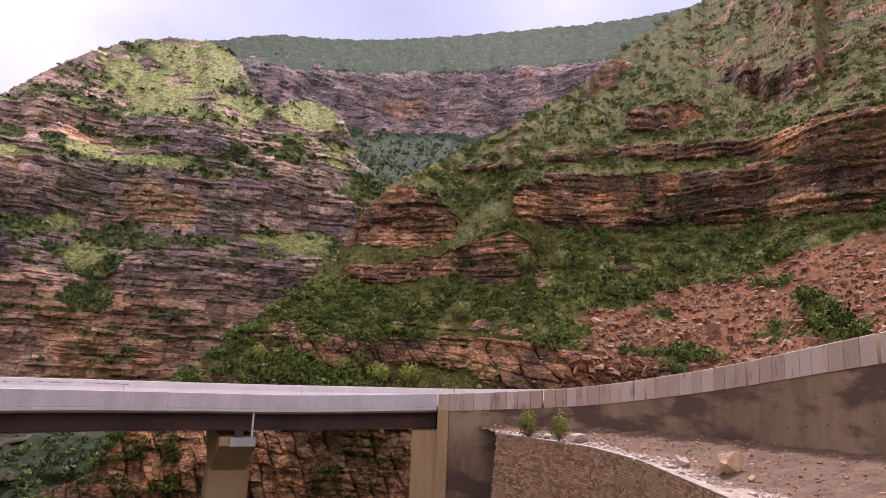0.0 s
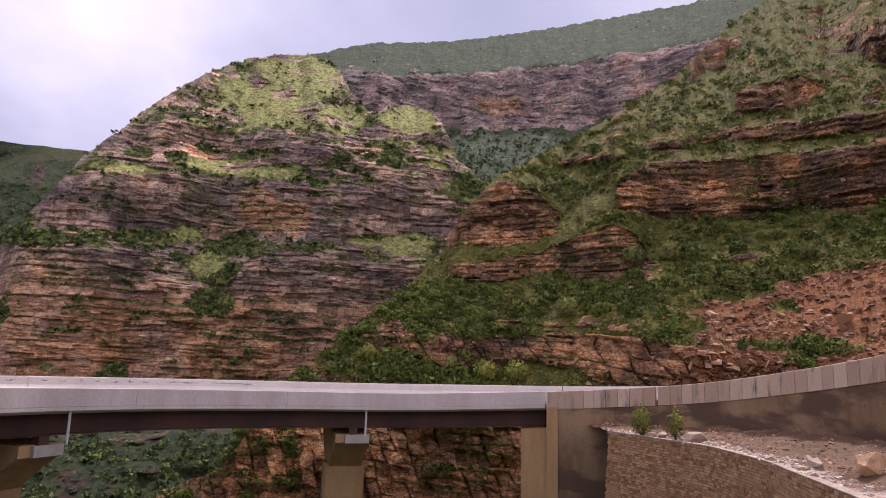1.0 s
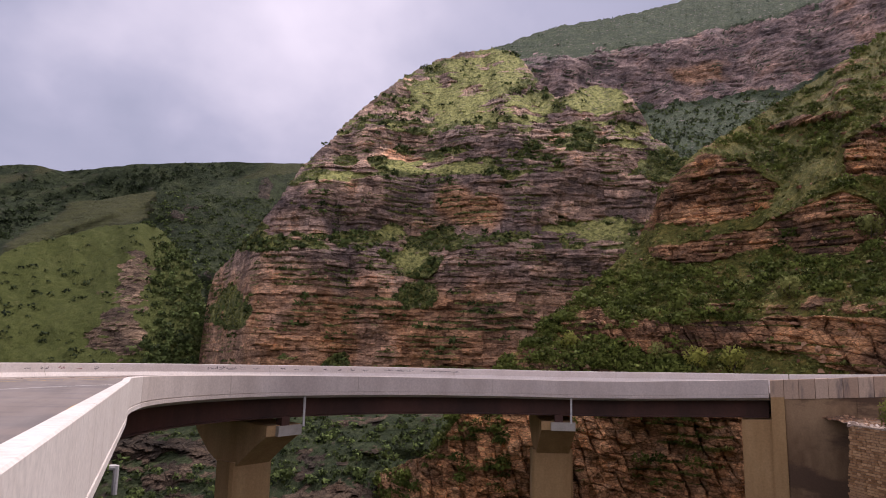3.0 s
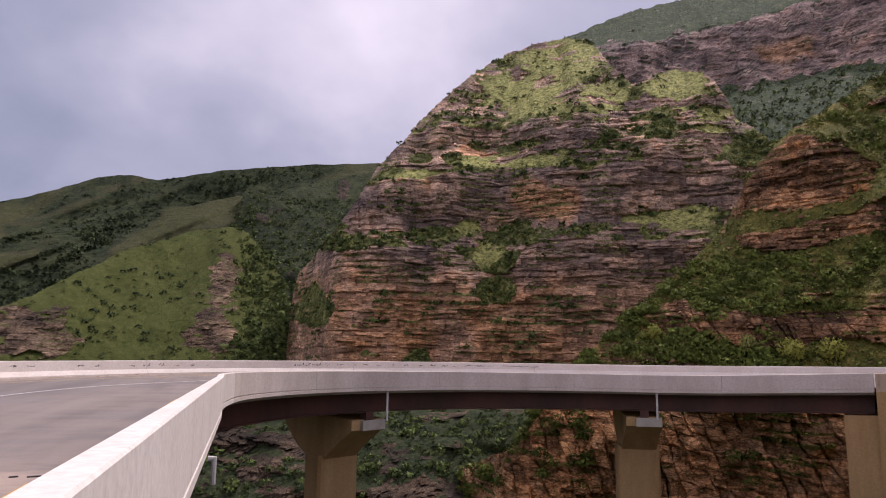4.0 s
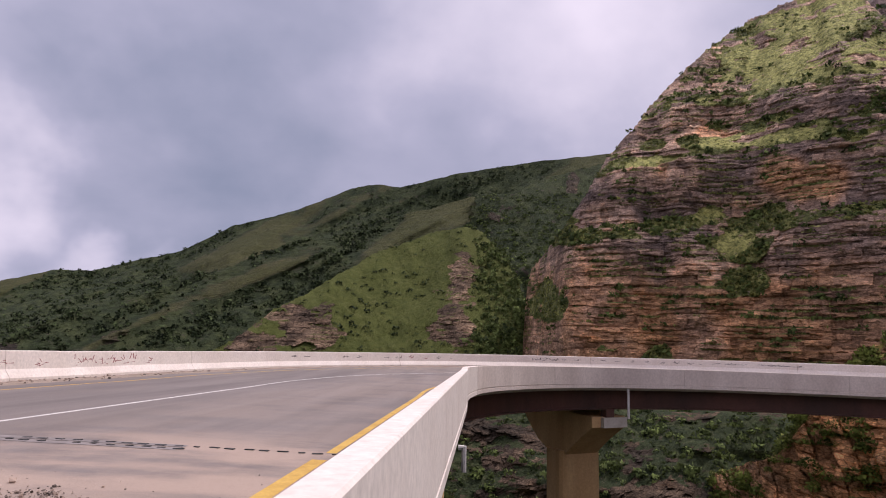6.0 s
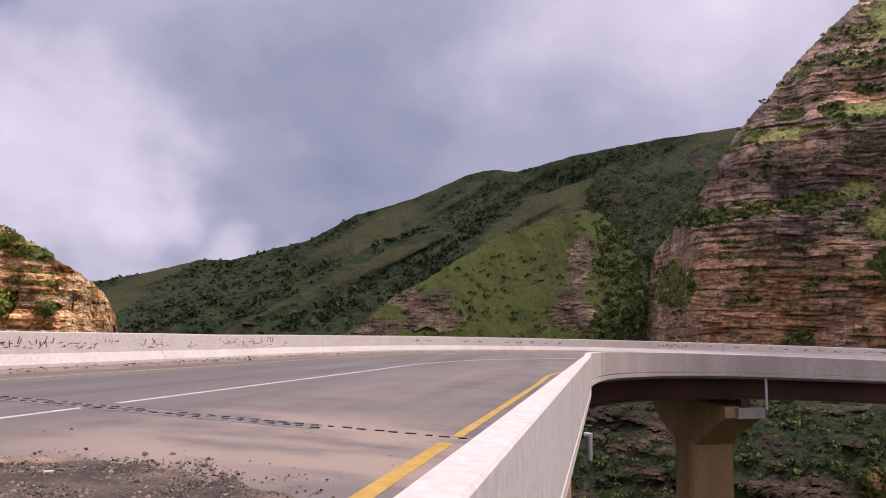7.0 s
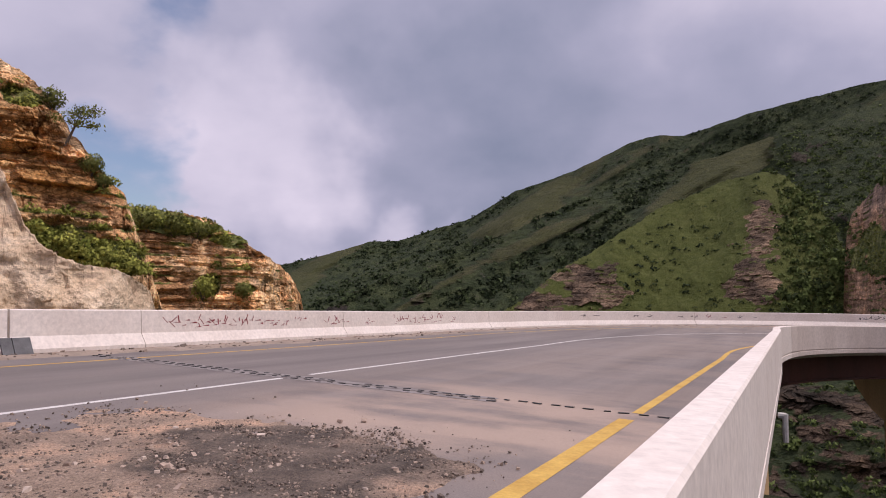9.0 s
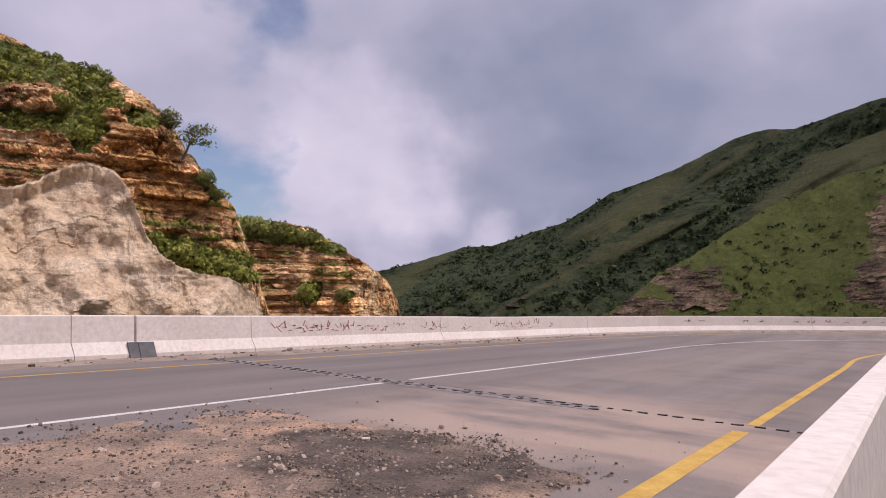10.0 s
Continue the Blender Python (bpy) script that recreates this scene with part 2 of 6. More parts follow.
# gorge rock: the deep shade under the viaduct is put into these tones
SHADED_ROCK = ((0.033, 0.03, 0.026), (0.081, 0.062, 0.046), (0.123, 0.095, 0.069), (0.052, 0.044, 0.035), (0.104, 0.07, 0.044))
MEADOW = ((0.061, 0.076, 0.02), (0.077, 0.092, 0.024), (0.091, 0.103, 0.03))
STONY = ((0.077, 0.063, 0.05), (0.153, 0.116, 0.084), (0.218, 0.169, 0.123), (0.109, 0.085, 0.065), (0.218, 0.149, 0.094))
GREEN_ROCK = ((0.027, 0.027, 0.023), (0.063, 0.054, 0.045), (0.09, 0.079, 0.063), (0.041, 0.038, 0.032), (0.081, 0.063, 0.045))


def grout_material():
    m, nt, bs = material("sprayed concrete")
    big = tex_noise(nt, 0.55, 6, 0.6, (1, 1, 2.2))
    lump = tex_noise(nt, 2.2, 6, 0.65, (1, 1, 1.6))
    fine = tex_noise(nt, 9.0, 5, 0.75)
    col = ramp(nt, big, [(0.34, (0.64, 0.45, 0.29)), (0.5, (0.84, 0.64, 0.43)), (0.66, (0.90, 0.72, 0.52))])
    col = mixed(nt, span(nt, tex_noise(nt, 0.8, 5, 0.6, (0.6, 0.6, 2.4)), 0.60, 0.72), col, (0.34, 0.25, 0.17))
    col = mixed(nt, 0.6, col, ramp(nt, lump, [(0.32, (0.5, 0.47, 0.44)), (0.55, (1.05, 1.05, 1.05))]), "MULTIPLY")
    col = mixed(nt, 0.5, col, ramp(nt, fine, [(0.32, (0.5, 0.5, 0.5)), (0.6, (1.1, 1.1, 1.1))]), "MULTIPLY")
    nt.links.new(col, bs.inputs["Base Color"])
    bs.inputs["Roughness"].default_value = 0.95
    high = node(nt, "ShaderNodeMath", op="MULTIPLY_ADD")
    nt.links.new(fine, high.inputs[0])
    high.inputs[1].default_value = 0.35
    nt.links.new(lump, high.inputs[2])
    bump(nt, bs, high.outputs[0], 1.0, 0.22)
    return m


m_grout = grout_material()
m_hill_a = rock_material("layered red rock and scrub", RED, SCRUB, 9.0, 0.9, 0.35, 1.3, worn=0.6, bare_tone=((0.40, 0.22, 0.11), (0.64, 0.38, 0.19), (0.72, 0.48, 0.28)))
m_hill_b = rock_material("weathered red cliff and grass", HAZY_CLIFF, TERRACE, 24.0, 1.9, 1.1, 1.0, 0.6, bare_tone=((0.30, 0.165, 0.085), (0.47, 0.275, 0.145), (0.56, 0.36, 0.21)))
m_hill_c = rock_material("hazy distant cliff and grass", HAZY_GREY, ((0.042, 0.062, 0.04), (0.068, 0.092, 0.054), (0.10, 0.125, 0.068)), 60.0, 4.0, 3.5, 1.0, 0.5)
# earth here is a lighter olive that paints light on the ribs
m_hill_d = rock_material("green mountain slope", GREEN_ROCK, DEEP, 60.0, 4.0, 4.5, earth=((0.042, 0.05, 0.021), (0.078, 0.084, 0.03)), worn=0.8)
m_hill_e = rock_material("grassy spur", STONY, MEADOW, 30.0, 2.4, 3.0, worn=0.12, mottle=0.4)
m_hill_f = rock_material("tan layered rock with sunlight in its tones", SUNLIT_TAN, GRASS, 3.0, 0.5, 0.3, 1.6, 0.8, bare_tone=((0.36, 0.19, 0.07), (0.60, 0.34, 0.12), (0.72, 0.46, 0.19)))
# dark by colour: carries the gorge's shade on its wall and floor
m_gorge = rock_material("gorge floor", SHADED_ROCK, DEEP, 7.0, 0.8, 0.5, 1.2)


def leaf_material(name, dark, light):
    """Leaves: each bush has its own tone, each leaf differs a little, and the crown shades as a rounded whole."""
    m, nt, bs = material(name)
    geo = node(nt, "ShaderNodeNewGeometry")
    one = ramp(nt, attribute(nt, "tone"), [(0.0, dark), (0.6, light), (1.0, tuple(c * 1.3 for c in light))])
    col = mixed(nt, 0.8, one, ramp(nt, geo.outputs["Random Per Island"], [(0.0, (0.78, 0.8, 0.75)), (1.0, (1.18, 1.15, 1.1))]), "MULTIPLY")
    nt.links.new(col, bs.inputs["Base Color"])
    bs.inputs["Roughness"].default_value = 0.7
    bs.inputs["Specular IOR Level"].default_value = 0.04
    at, add, nrm = node(nt, "ShaderNodeAttribute"), node(nt, "ShaderNodeVectorMath", op="MULTIPLY_ADD"), node(nt, "ShaderNodeVectorMath", op="NORMALIZE")
    at.attribute_name = "crown"
    nt.links.new(at.outputs["Vector"], add.inputs[0])
    add.inputs[1].default_value = (2.2, 2.2, 2.2)
    nt.links.new(geo.outputs["Normal"], add.inputs[2])
    nt.links.new(add.outputs[0], nrm.inputs[0])
    nt.links.new(nrm.outputs[0], bs.inputs["Normal"])
    return m


m_leaf = leaf_material("scrub leaves", (0.085, 0.105, 0.03), (0.25, 0.265, 0.08))
m_leaf_scrub = leaf_material("hillside scrub leaves", (0.05, 0.07, 0.014), (0.15, 0.185, 0.04))
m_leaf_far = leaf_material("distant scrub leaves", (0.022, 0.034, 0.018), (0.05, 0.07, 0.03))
m_leaf_bright = leaf_material("fresh scrub leaves", (0.13, 0.155, 0.03), (0.38, 0.39, 0.085))
m_leaf_ravine = leaf_material("ravine leaves", (0.045, 0.066, 0.024), (0.115, 0.155, 0.048))
m_bark = plain("bark", (0.10, 0.075, 0.055), (0.17, 0.13, 0.10), 6.0)
m_white = plain("white painted concrete", (0.75, 0.665, 0.595), (0.85, 0.775, 0.705), 0.6, 0.8, 9.0, (0.12, 0.01))
m_fascia = plain("pale warm concrete", (0.58, 0.49, 0.43), (0.74, 0.645, 0.575), 0.5, 0.85, 7.0, (0.2, 0.01), (1, 1, 0.4))


def coping_material():
    m, nt, bs = material("grey concrete coping")
    oi = node(nt, "ShaderNodeObjectInfo")
    col = ramp(nt, oi.outputs["Random"], [(0.0, (0.45, 0.315, 0.215)), (0.6, (0.55, 0.40, 0.285)), (1.0, (0.64, 0.49, 0.36))])
    fine = tex_noise(nt, 9.0, 5, 0.7)
    col = mixed(nt, 0.45, col, ramp(nt, fine, [(0.3, (0.5, 0.5, 0.5)), (0.7, (1.1, 1.1, 1.1))]), "MULTIPLY")
    col = mixed(nt, span(nt, tex_noise(nt, 1.1, 5, 0.6, (1, 1, 0.25)), 0.54, 0.72), col, (0.19, 0.155, 0.135))
    nt.links.new(col, bs.inputs["Base Color"])
    bs.inputs["Roughness"].default_value = 0.9
    bump(nt, bs, fine, 0.3, 0.01)
    return m


m_coping = coping_material()
m_pier = plain("ochre stained concrete", (0.41, 0.245, 0.10), (0.56, 0.37, 0.175), 0.5, 0.9, 6.0, (0.25, 0.01), (1, 1, 0.2))
m_steel = plain("weathered brown steel", (0.06, 0.03, 0.022), (0.12, 0.05, 0.034), 0.35, 0.75, 5.0, (0.15, 0.01), (1, 1, 0.3))
m_tie_hole_dark = plain("dark of a tie hole", (0.05, 0.035, 0.028), (0.10, 0.065, 0.045), 4.0)
m_pad = plain("light concrete block", (0.44, 0.40, 0.33), (0.56, 0.52, 0.45), 1.5)
m_pipe = plain("white plastic pipe", (0.55, 0.53, 0.5), (0.7, 0.68, 0.65), 2.0, 0.5)
# ---------------------------------------------------------------- helpers for meshes


def add_mesh(name, verts, faces, mat, parent=None, smooth=False):
    me = bpy.data.meshes.new(name)
    me.from_pydata([tuple(v) for v in verts], [], [tuple(f) for f in faces])
    me.materials.append(mat)
    if smooth:
        me.shade_smooth()
    ob = new(name, me)
    ob.parent = parent
    return ob


def fast_mesh(name, verts, faces, mat, veg=None, smooth=False, crown=None, **values):
    """A large mesh out of arrays; all faces have the same number of corners. veg and the values: an attribute for each corner."""
    me = bpy.data.meshes.new(name)
    n, k = faces.shape
    me.vertices.add(len(verts))
    me.vertices.foreach_set("co", np.ascontiguousarray(verts, np.float32).ravel())
    me.loops.add(n * k)
    me.loops.foreach_set("vertex_index", np.ascontiguousarray(faces, np.int32).ravel())
    me.polygons.add(n)
    me.polygons.foreach_set("loop_start", np.arange(0, n * k, k, dtype=np.int32))
    for key, val in [("veg", veg)] + sorted(values.items()):
        if val is not None:
            me.attributes.new(key, "FLOAT", "POINT").data.foreach_set("value", np.ascontiguousarray(val, np.float32).ravel())
    if crown is not None:
        me.attributes.new("crown", "FLOAT_VECTOR", "POINT").data.foreach_set("vector", np.ascontiguousarray(crown, np.float32).ravel())
    me.update(calc_edges=True)
    me.validate()
    me.materials.append(mat)
    me.shade_smooth() if smooth else me.shade_flat()
    return new(name, me)


def part(name, bm, mat, parent=None, label=""):
    me = bpy.data.meshes.new(name)
    bm.to_mesh(me)
    bm.free()
    me.materials.append(mat)
    ob = new(name, me)
    ob.parent = parent
    return tagged(ob, label)


def hashed(i, j, k, seed):
    h = (i.astype(np.int64) * 374761393 + j.astype(np.int64) * 668265263 + k.astype(np.int64) * 2147483647 + seed * 974711) & 0xFFFFFFFF
    h = ((h ^ (h >> 13)) * 1274126177) & 0xFFFFFFFF
    h = ((h ^ (h >> 16)) * 2246822519) & 0xFFFFFFFF
    return ((h ^ (h >> 15)) & 0xFFFFFF) / float(0xFFFFFF)


def vnoise(x, y, z, seed=0):
    """Smooth lattice noise, 0 to 1, on arrays."""
    x, y, z = np.broadcast_arrays(np.asarray(x, float), np.asarray(y, float), np.asarray(z, float))
    i, j, k = np.floor(x), np.floor(y), np.floor(z)
    f, g, h = x - i, y - j, z - k
    f, g, h = f * f * (3 - 2 * f), g * g * (3 - 2 * g), h * h * (3 - 2 * h)
    t = 0
    for a in (0, 1):
        for b in (0, 1):
            for c in (0, 1):
                t = t + hashed(i + a, j + b, k + c, seed) * (f if a else 1 - f) * (g if b else 1 - g) * (h if c else 1 - h)
    return t


def fbm(x, y, z, seed=0, octaves=4, gain=0.5):
    t, w, amp = 0, 0, 1.0
    for o in range(octaves):
        t = t + amp * vnoise(x * 2 ** o, y * 2 ** o, z * 2 ** o, seed + o)
        w, amp = w + amp, amp * gain
    return t / w


def sstep(a, b, x):
    t = np.clip((x - a) / (b - a), 0, 1)
    return t * t * (3 - 2 * t)


# ---------------------------------------------------------------- the road's line
# the inner edge of a hairpin: a straight leg, a tight bend on a viaduct, a wider bend along a retaining wall
HEAD, RAD, CEN = radians(27.96), 19.84, (31.76, 18.37)


def hairpin():
    left = (-math.cos(HEAD), math.sin(HEAD))
    tan = (CEN[0] + RAD * left[0], CEN[1] + RAD * left[1])
    pts = [(tan[0] - d * math.sin(HEAD), tan[1] - d * math.cos(HEAD)) for d in (62, 54, 46, 38, 30, 22, 14, 7)]
    pts += [(CEN[0] - RAD * math.cos(radians(h)), CEN[1] + RAD * math.sin(radians(h))) for h in (28, 48, 69, 90)]
    pts += [(40.5, 36.6), (48.6, 31.2), (54.6, 23.4), (58.4, 13.6), (57.4, 2.2), (50.0, -7.0), (39.5, -13.0), (29.0, -17.5), (18.0, -21.5), (8.0, -25.0)]
    pts = np.array(pts)
    out = []
    for i in range(1, len(pts) - 2):
        p0, p1, p2, p3 = pts[i - 1:i + 3]
        for t in np.arange(0, 1, 0.02):
            out.append(0.5 * (2 * p1 + (p2 - p0) * t + (2 * p0 - 5 * p1 + 4 * p2 - p3) * t * t + (3 * p1 - p0 - 3 * p2 + p3) * t ** 3))
    out = np.array(out)
    s = np.r_[0, np.cumsum(np.hypot(*np.diff(out, axis=0).T))]
    return s - (54 - (CEN[0] * math.sin(HEAD) + CEN[1] * math.cos(HEAD))), out


LINE_S, LINE = hairpin()
S_ABUT = float(LINE_S[np.argmin(np.hypot(LINE[:, 0] - 58.6, LINE[:, 1] - 12.8))])
S_JOINT = 10.42


def deck_z(s):
    return np.interp(s, (-40, 0, 30.8, 42, 53, 66, 80, S_ABUT, S_ABUT + 12, S_ABUT + 24, S_ABUT + 36, S_ABUT + 60),
                     (1.07, 0.0, -0.83, -1.2, -1.5, -1.75, -1.85, -1.3, -0.25, 1.5, 3.2, 6.2))


def deck_z_soft(s):
    return np.mean([deck_z(s + d) for d in (-4, -2, 0, 2, 4)], axis=0)


def place(s, off, dz=0.0):
    """The point at s metres along the line, off metres to its outer side, dz over the deck."""
    s, off = np.asarray(s, float), np.asarray(off, float)
    p = np.array([np.interp(s, LINE_S, LINE[:, 0]), np.interp(s, LINE_S, LINE[:, 1])])
    q = np.array([np.interp(s + 0.5, LINE_S, LINE[:, 0]), np.interp(s + 0.5, LINE_S, LINE[:, 1])])
    r = np.array([np.interp(s - 0.5, LINE_S, LINE[:, 0]), np.interp(s - 0.5, LINE_S, LINE[:, 1])])
    d = q - r
    d = d / np.hypot(*d)
    fall = 0.0245 * (1 - sstep(S_ABUT - 15, S_ABUT + 10, s))
    return np.stack([p[0] - d[1] * off, p[1] + d[0] * off, deck_z_soft(s) + fall * (off - 0.61) + dz], -1)


def sweep(name, profile, s0, s1, mat, parent=None, step=1.0, floor=None, label="", rng=None):
    """A solid of this closed profile of (offset, height over the deck) along the road's line. floor: heights below this are set to it."""
    n = max(2, int(math.ceil((s1 - s0) / step)) + 1)
    k = len(profile)
    verts = []
    for s in np.linspace(s0, s1, n):
        for off, dz in profile:
            v = place(s, off, dz)
            if floor is not None and dz < -50:
                v[2] = floor
            if rng:
                v = v + np.array([rng.uniform(-1, 1), rng.uniform(-1, 1), rng.uniform(-1, 1)]) * 0.006
            verts.append(v)
    faces = [(i * k + j, i * k + (j + 1) % k, (i + 1) * k + (j + 1) % k, (i + 1) * k + j) for i in range(n - 1) for j in range(k)]
    faces += [tuple(reversed(range(k))), tuple(range((n - 1) * k, n * k))]
    return tagged(add_mesh(name, verts, faces, mat, parent), label)


# ---------------------------------------------------------------- hills
def lobe(name, rows, nu, nv, mat, seed, ledge, layer, warp=0.5, bulge=0.0, sky=None, dip=0.03, rough=1.0,
         gully=0.0, wrap=(True, True), label="", edge_noise=1.0, terrace=0.6, soil=None, grow=None, fresh=None, bands=1.0, lumps=1.8, curl=3.0, flat=1.0):
    """A hillside round the standing point. rows, from its foot to its crest: (angle of height, distance, left and right compass angle).
    The rows at nearly one distance are cliffs, the others slopes; layers of rock stick out unevenly by ledge metres."""
    rows = np.array(rows, float)
    key = np.r_[0, np.cumsum(np.hypot(np.diff(rows[:, 0]), np.diff(rows[:, 1]) / rows[1:, 1] * 14))]
    v = np.linspace(0, key[-1], nv)
    kern = np.array([1, 2, 3, 2, 1.0]) / 9
    el, di, al, ar, gr = (np.convolve(np.pad(np.interp(v, key, rows[:, c]), 2, mode="edge"), kern, "valid") for c in range(5))
    u = np.linspace(0, 1, nu)
    V, U = np.meshgrid(v / key[-1], u, indexing="ij")
    jag = (vnoise(v * 1.3, 0, 0, seed + 40) - 0.5 + 0.6 * (vnoise(v * 4, 0, 0, seed + 41) - 0.5)) * edge_noise
    jag2 = (vnoise(v * 1.3, 3, 0, seed + 42) - 0.5 + 0.6 * (vnoise(v * 4, 0, 0, seed + 43) - 0.5)) * edge_noise
    AZ = (al + jag)[:, None] * (1 - U) + (ar + jag2)[:, None] * U
    EL, DI = np.repeat(el[:, None], nu, 1), np.repeat(di[:, None], nu, 1)
    if sky is not None:
        sa, se = zip(*sky)
        top = np.interp(AZ, sa, se)
        EL = rows[0, 0] + (EL - rows[0, 0]) / (rows[-1, 0] - rows[0, 0]) * (top - rows[0, 0])
    fade = np.clip(np.minimum(V, 1 - V) * 8, 0, 1)
    EL = EL + warp * fade * (fbm(AZ * 0.16, V * 5, 0, seed, 5, 0.55) - 0.5) * 2.4
    DI = DI * (1 + 0.10 * (fbm(AZ * 0.12, V * 3, 1, seed + 5, 3) - 0.5))
    DI = DI * (1 - bulge * np.sin(np.pi * np.clip(U, 0, 1)))
    if gully:
        g = np.sqrt((fbm(AZ * 0.17 - EL * 0.30, EL * 0.08, 2, seed + 9, 3, 0.45) - 0.5) ** 2 + 0.004) * 2
        DI = DI * (1 + gully * (0.35 - g) * fade)
    A, E = np.radians(AZ), np.radians(EL)
    # small steps of rock across the slopes
    Z = EYE + DI * np.tan(E)
    tall = layer * 5
    q2 = Z / tall + 0.7 * fbm(DI * np.sin(A) / (tall * 5), DI * np.cos(A) / (tall * 5), Z / (tall * 9), seed + 60, 4)
    f2 = q2 - np.floor(q2)
    where = sstep(0.35, 0.6, fbm(DI * np.sin(A) / (tall * 2.2), DI * np.cos(A) / (tall * 2.2), Z / tall, seed + 66, 3))
    riser = (1 - sstep(0.12, 0.4, np.abs(f2 - 0.5))) * where * terrace
    DI = DI - terrace * where * tall * 1.0 * (sstep(0.3, 0.7, f2) - f2) * fade
    Z = EYE + DI * np.tan(E)
    X, Y = DI * np.sin(A), DI * np.cos(A)
    run = np.hypot(np.gradient(X, axis=0), np.gradient(Y, axis=0)) + 1e-6
    slope = np.gradient(Z, axis=0) / run
    green = np.repeat(gr[:, None], nu, 1)
    if grow is not None:
        green = green + grow(AZ, EL)
    patchy = fbm(X / (layer * 8), Y / (layer * 8), Z / (layer * 4), seed + 12, 5, 0.6) - 0.5
    green = np.clip(green + patchy * 2.0 - riser * 0.55, 0, 1)
    rock = 1 - sstep(0.30, 0.62, green)
    # uneven layers, blocks and joints
    q = (Z + dip * X + (fbm(X / (layer * 14), Y / (layer * 14), 0, seed + 20, 3) - 0.5) * layer * curl) / layer
    kq = np.floor(q)
    fr = q - kq
    along = (X * math.cos(0.9) - Y * math.sin(0.9)) / (layer * 5)
    out = vnoise(along + kq * 7.3, kq * 1.7, 0, seed + 21) + 0.6 * vnoise(along * 3.1 + kq * 3.7, kq * 2.3, 0, seed + 22)
    lip = sstep(0.0, 0.12, fr) * (1 - 0.5 * sstep(0.8, 1.0, fr))
    block = np.floor(along * 3 + hashed(kq, kq * 0, kq * 0, seed) * 5)
    step = hashed(block, kq, kq * 0, seed + 30)
    thin = q * 2.7 + 0.7 * vnoise(along * 2, q, 0, seed + 26)
    kt = np.floor(thin)
    shelf = hashed(np.floor(along * 6 + hashed(kt, kt * 0, kt * 0, seed + 1) * 7), kt, kt * 0, seed + 31)
    big = fbm(X / (layer * 8), Y / (layer * 8), Z / (layer * 7) * flat, seed + 33, 5, 0.6) - 0.5
    push = ledge * rock * (bands * (0.8 * (out - 0.8) * lip + 0.5 * step * lip + 0.45 * shelf) + lumps * big)
    push = push + rough * ledge * 0.35 * (fbm(X / layer, Y / layer, Z / layer, seed + 35, 3) - 0.5)
    push = push * np.clip(np.minimum(V, 1 - V) * 14, 0.15, 1)
    X, Y = X - push * np.sin(A), Y - push * np.cos(A)
    Z = Z + (1 - rock) * ledge * 0.5 * (fbm(X / layer / 2, Y / layer / 2, 0, seed + 36, 4) - 0.5)
    P = np.stack([X, Y, Z], -1)
    veg = sstep(0.36, 0.60, green + (fbm(X / layer * 1.3, Y / layer * 1.3, Z / layer * 1.3, seed + 50, 3) - 0.5) * 0.5)
    red = np.zeros_like(veg) if soil is None else soil(AZ[:, :], EL, X, Y, Z)
    veg = veg * (1 - red)
    cut = np.zeros_like(veg) if fresh is None else fresh(AZ, EL, X, Y, Z)
    # both flanks turn away behind the outline, and the crest falls off at the back
    away = np.stack([np.sin(A), np.cos(A), 0 * A], -1)
    cols, vg, rd, ct = [P], [veg], [red], [cut]
    if wrap[0]:
        side = [P[:, :1] + away[:, :1] * DI[:, :1, None] * k + np.array([0, 0, -1.0]) * DI[:, :1, None] * k * 0.15 + np.stack([np.cos(A[:, :1]), -np.sin(A[:, :1]), 0 * A[:, :1]], -1) * DI[:, :1, None] * k * 0.25 for k in (0.5, 0.2, 0.05)]
        cols, vg, rd = side + cols, [veg[:, :1]] * 3 + vg, [red[:, :1]] * 3 + rd
        ct = [cut[:, :1]] * 3 + ct
    if wrap[1]:
        cols += [P[:, -1:] + away[:, -1:] * DI[:, -1:, None] * k + np.array([0, 0, -1.0]) * DI[:, -1:, None] * k * 0.15 - np.stack([np.cos(A[:, -1:]), -np.sin(A[:, -1:]), 0 * A[:, -1:]], -1) * DI[:, -1:, None] * k * 0.25 for k in (0.05, 0.2, 0.5)]
        vg += [veg[:, -1:]] * 3
        rd += [red[:, -1:]] * 3
        ct += [cut[:, -1:]] * 3
    P, veg, red, cut = (np.concatenate(g, 1) for g in (cols, vg, rd, ct))
    back = np.concatenate([P[-1:] * np.array([1 + k, 1 + k, 1]) + np.array([0, 0, -k * 60.0]) for k in (0.06, 0.25, 0.6)], 0)
    foot = P[:1] * np.array([1, 1, 0]) + np.array([0, 0, -45.0])
    P = np.concatenate([foot, P, back], 0)
    veg, red, cut = (np.concatenate([g[:1], g, g[-1:], g[-1:], g[-1:]], 0) for g in (veg, red, cut))
    ny, nx = P.shape[:2]
    idx = np.arange(ny * nx).reshape(ny, nx)
    faces = np.stack([idx[:-1, :-1], idx[:-1, 1:], idx[1:, 1:], idx[1:, :-1]], -1).reshape(-1, 4)
    ob = fast_mesh(name, P.reshape(-1, 3), faces, mat, veg.ravel(), soil=red.ravel(), fresh=cut.ravel(), block=np.full(P.shape[:2], 0.5))
    tagged(ob, label, "hillside", kind="structure")
    return P[2:-4], veg[2:-4]


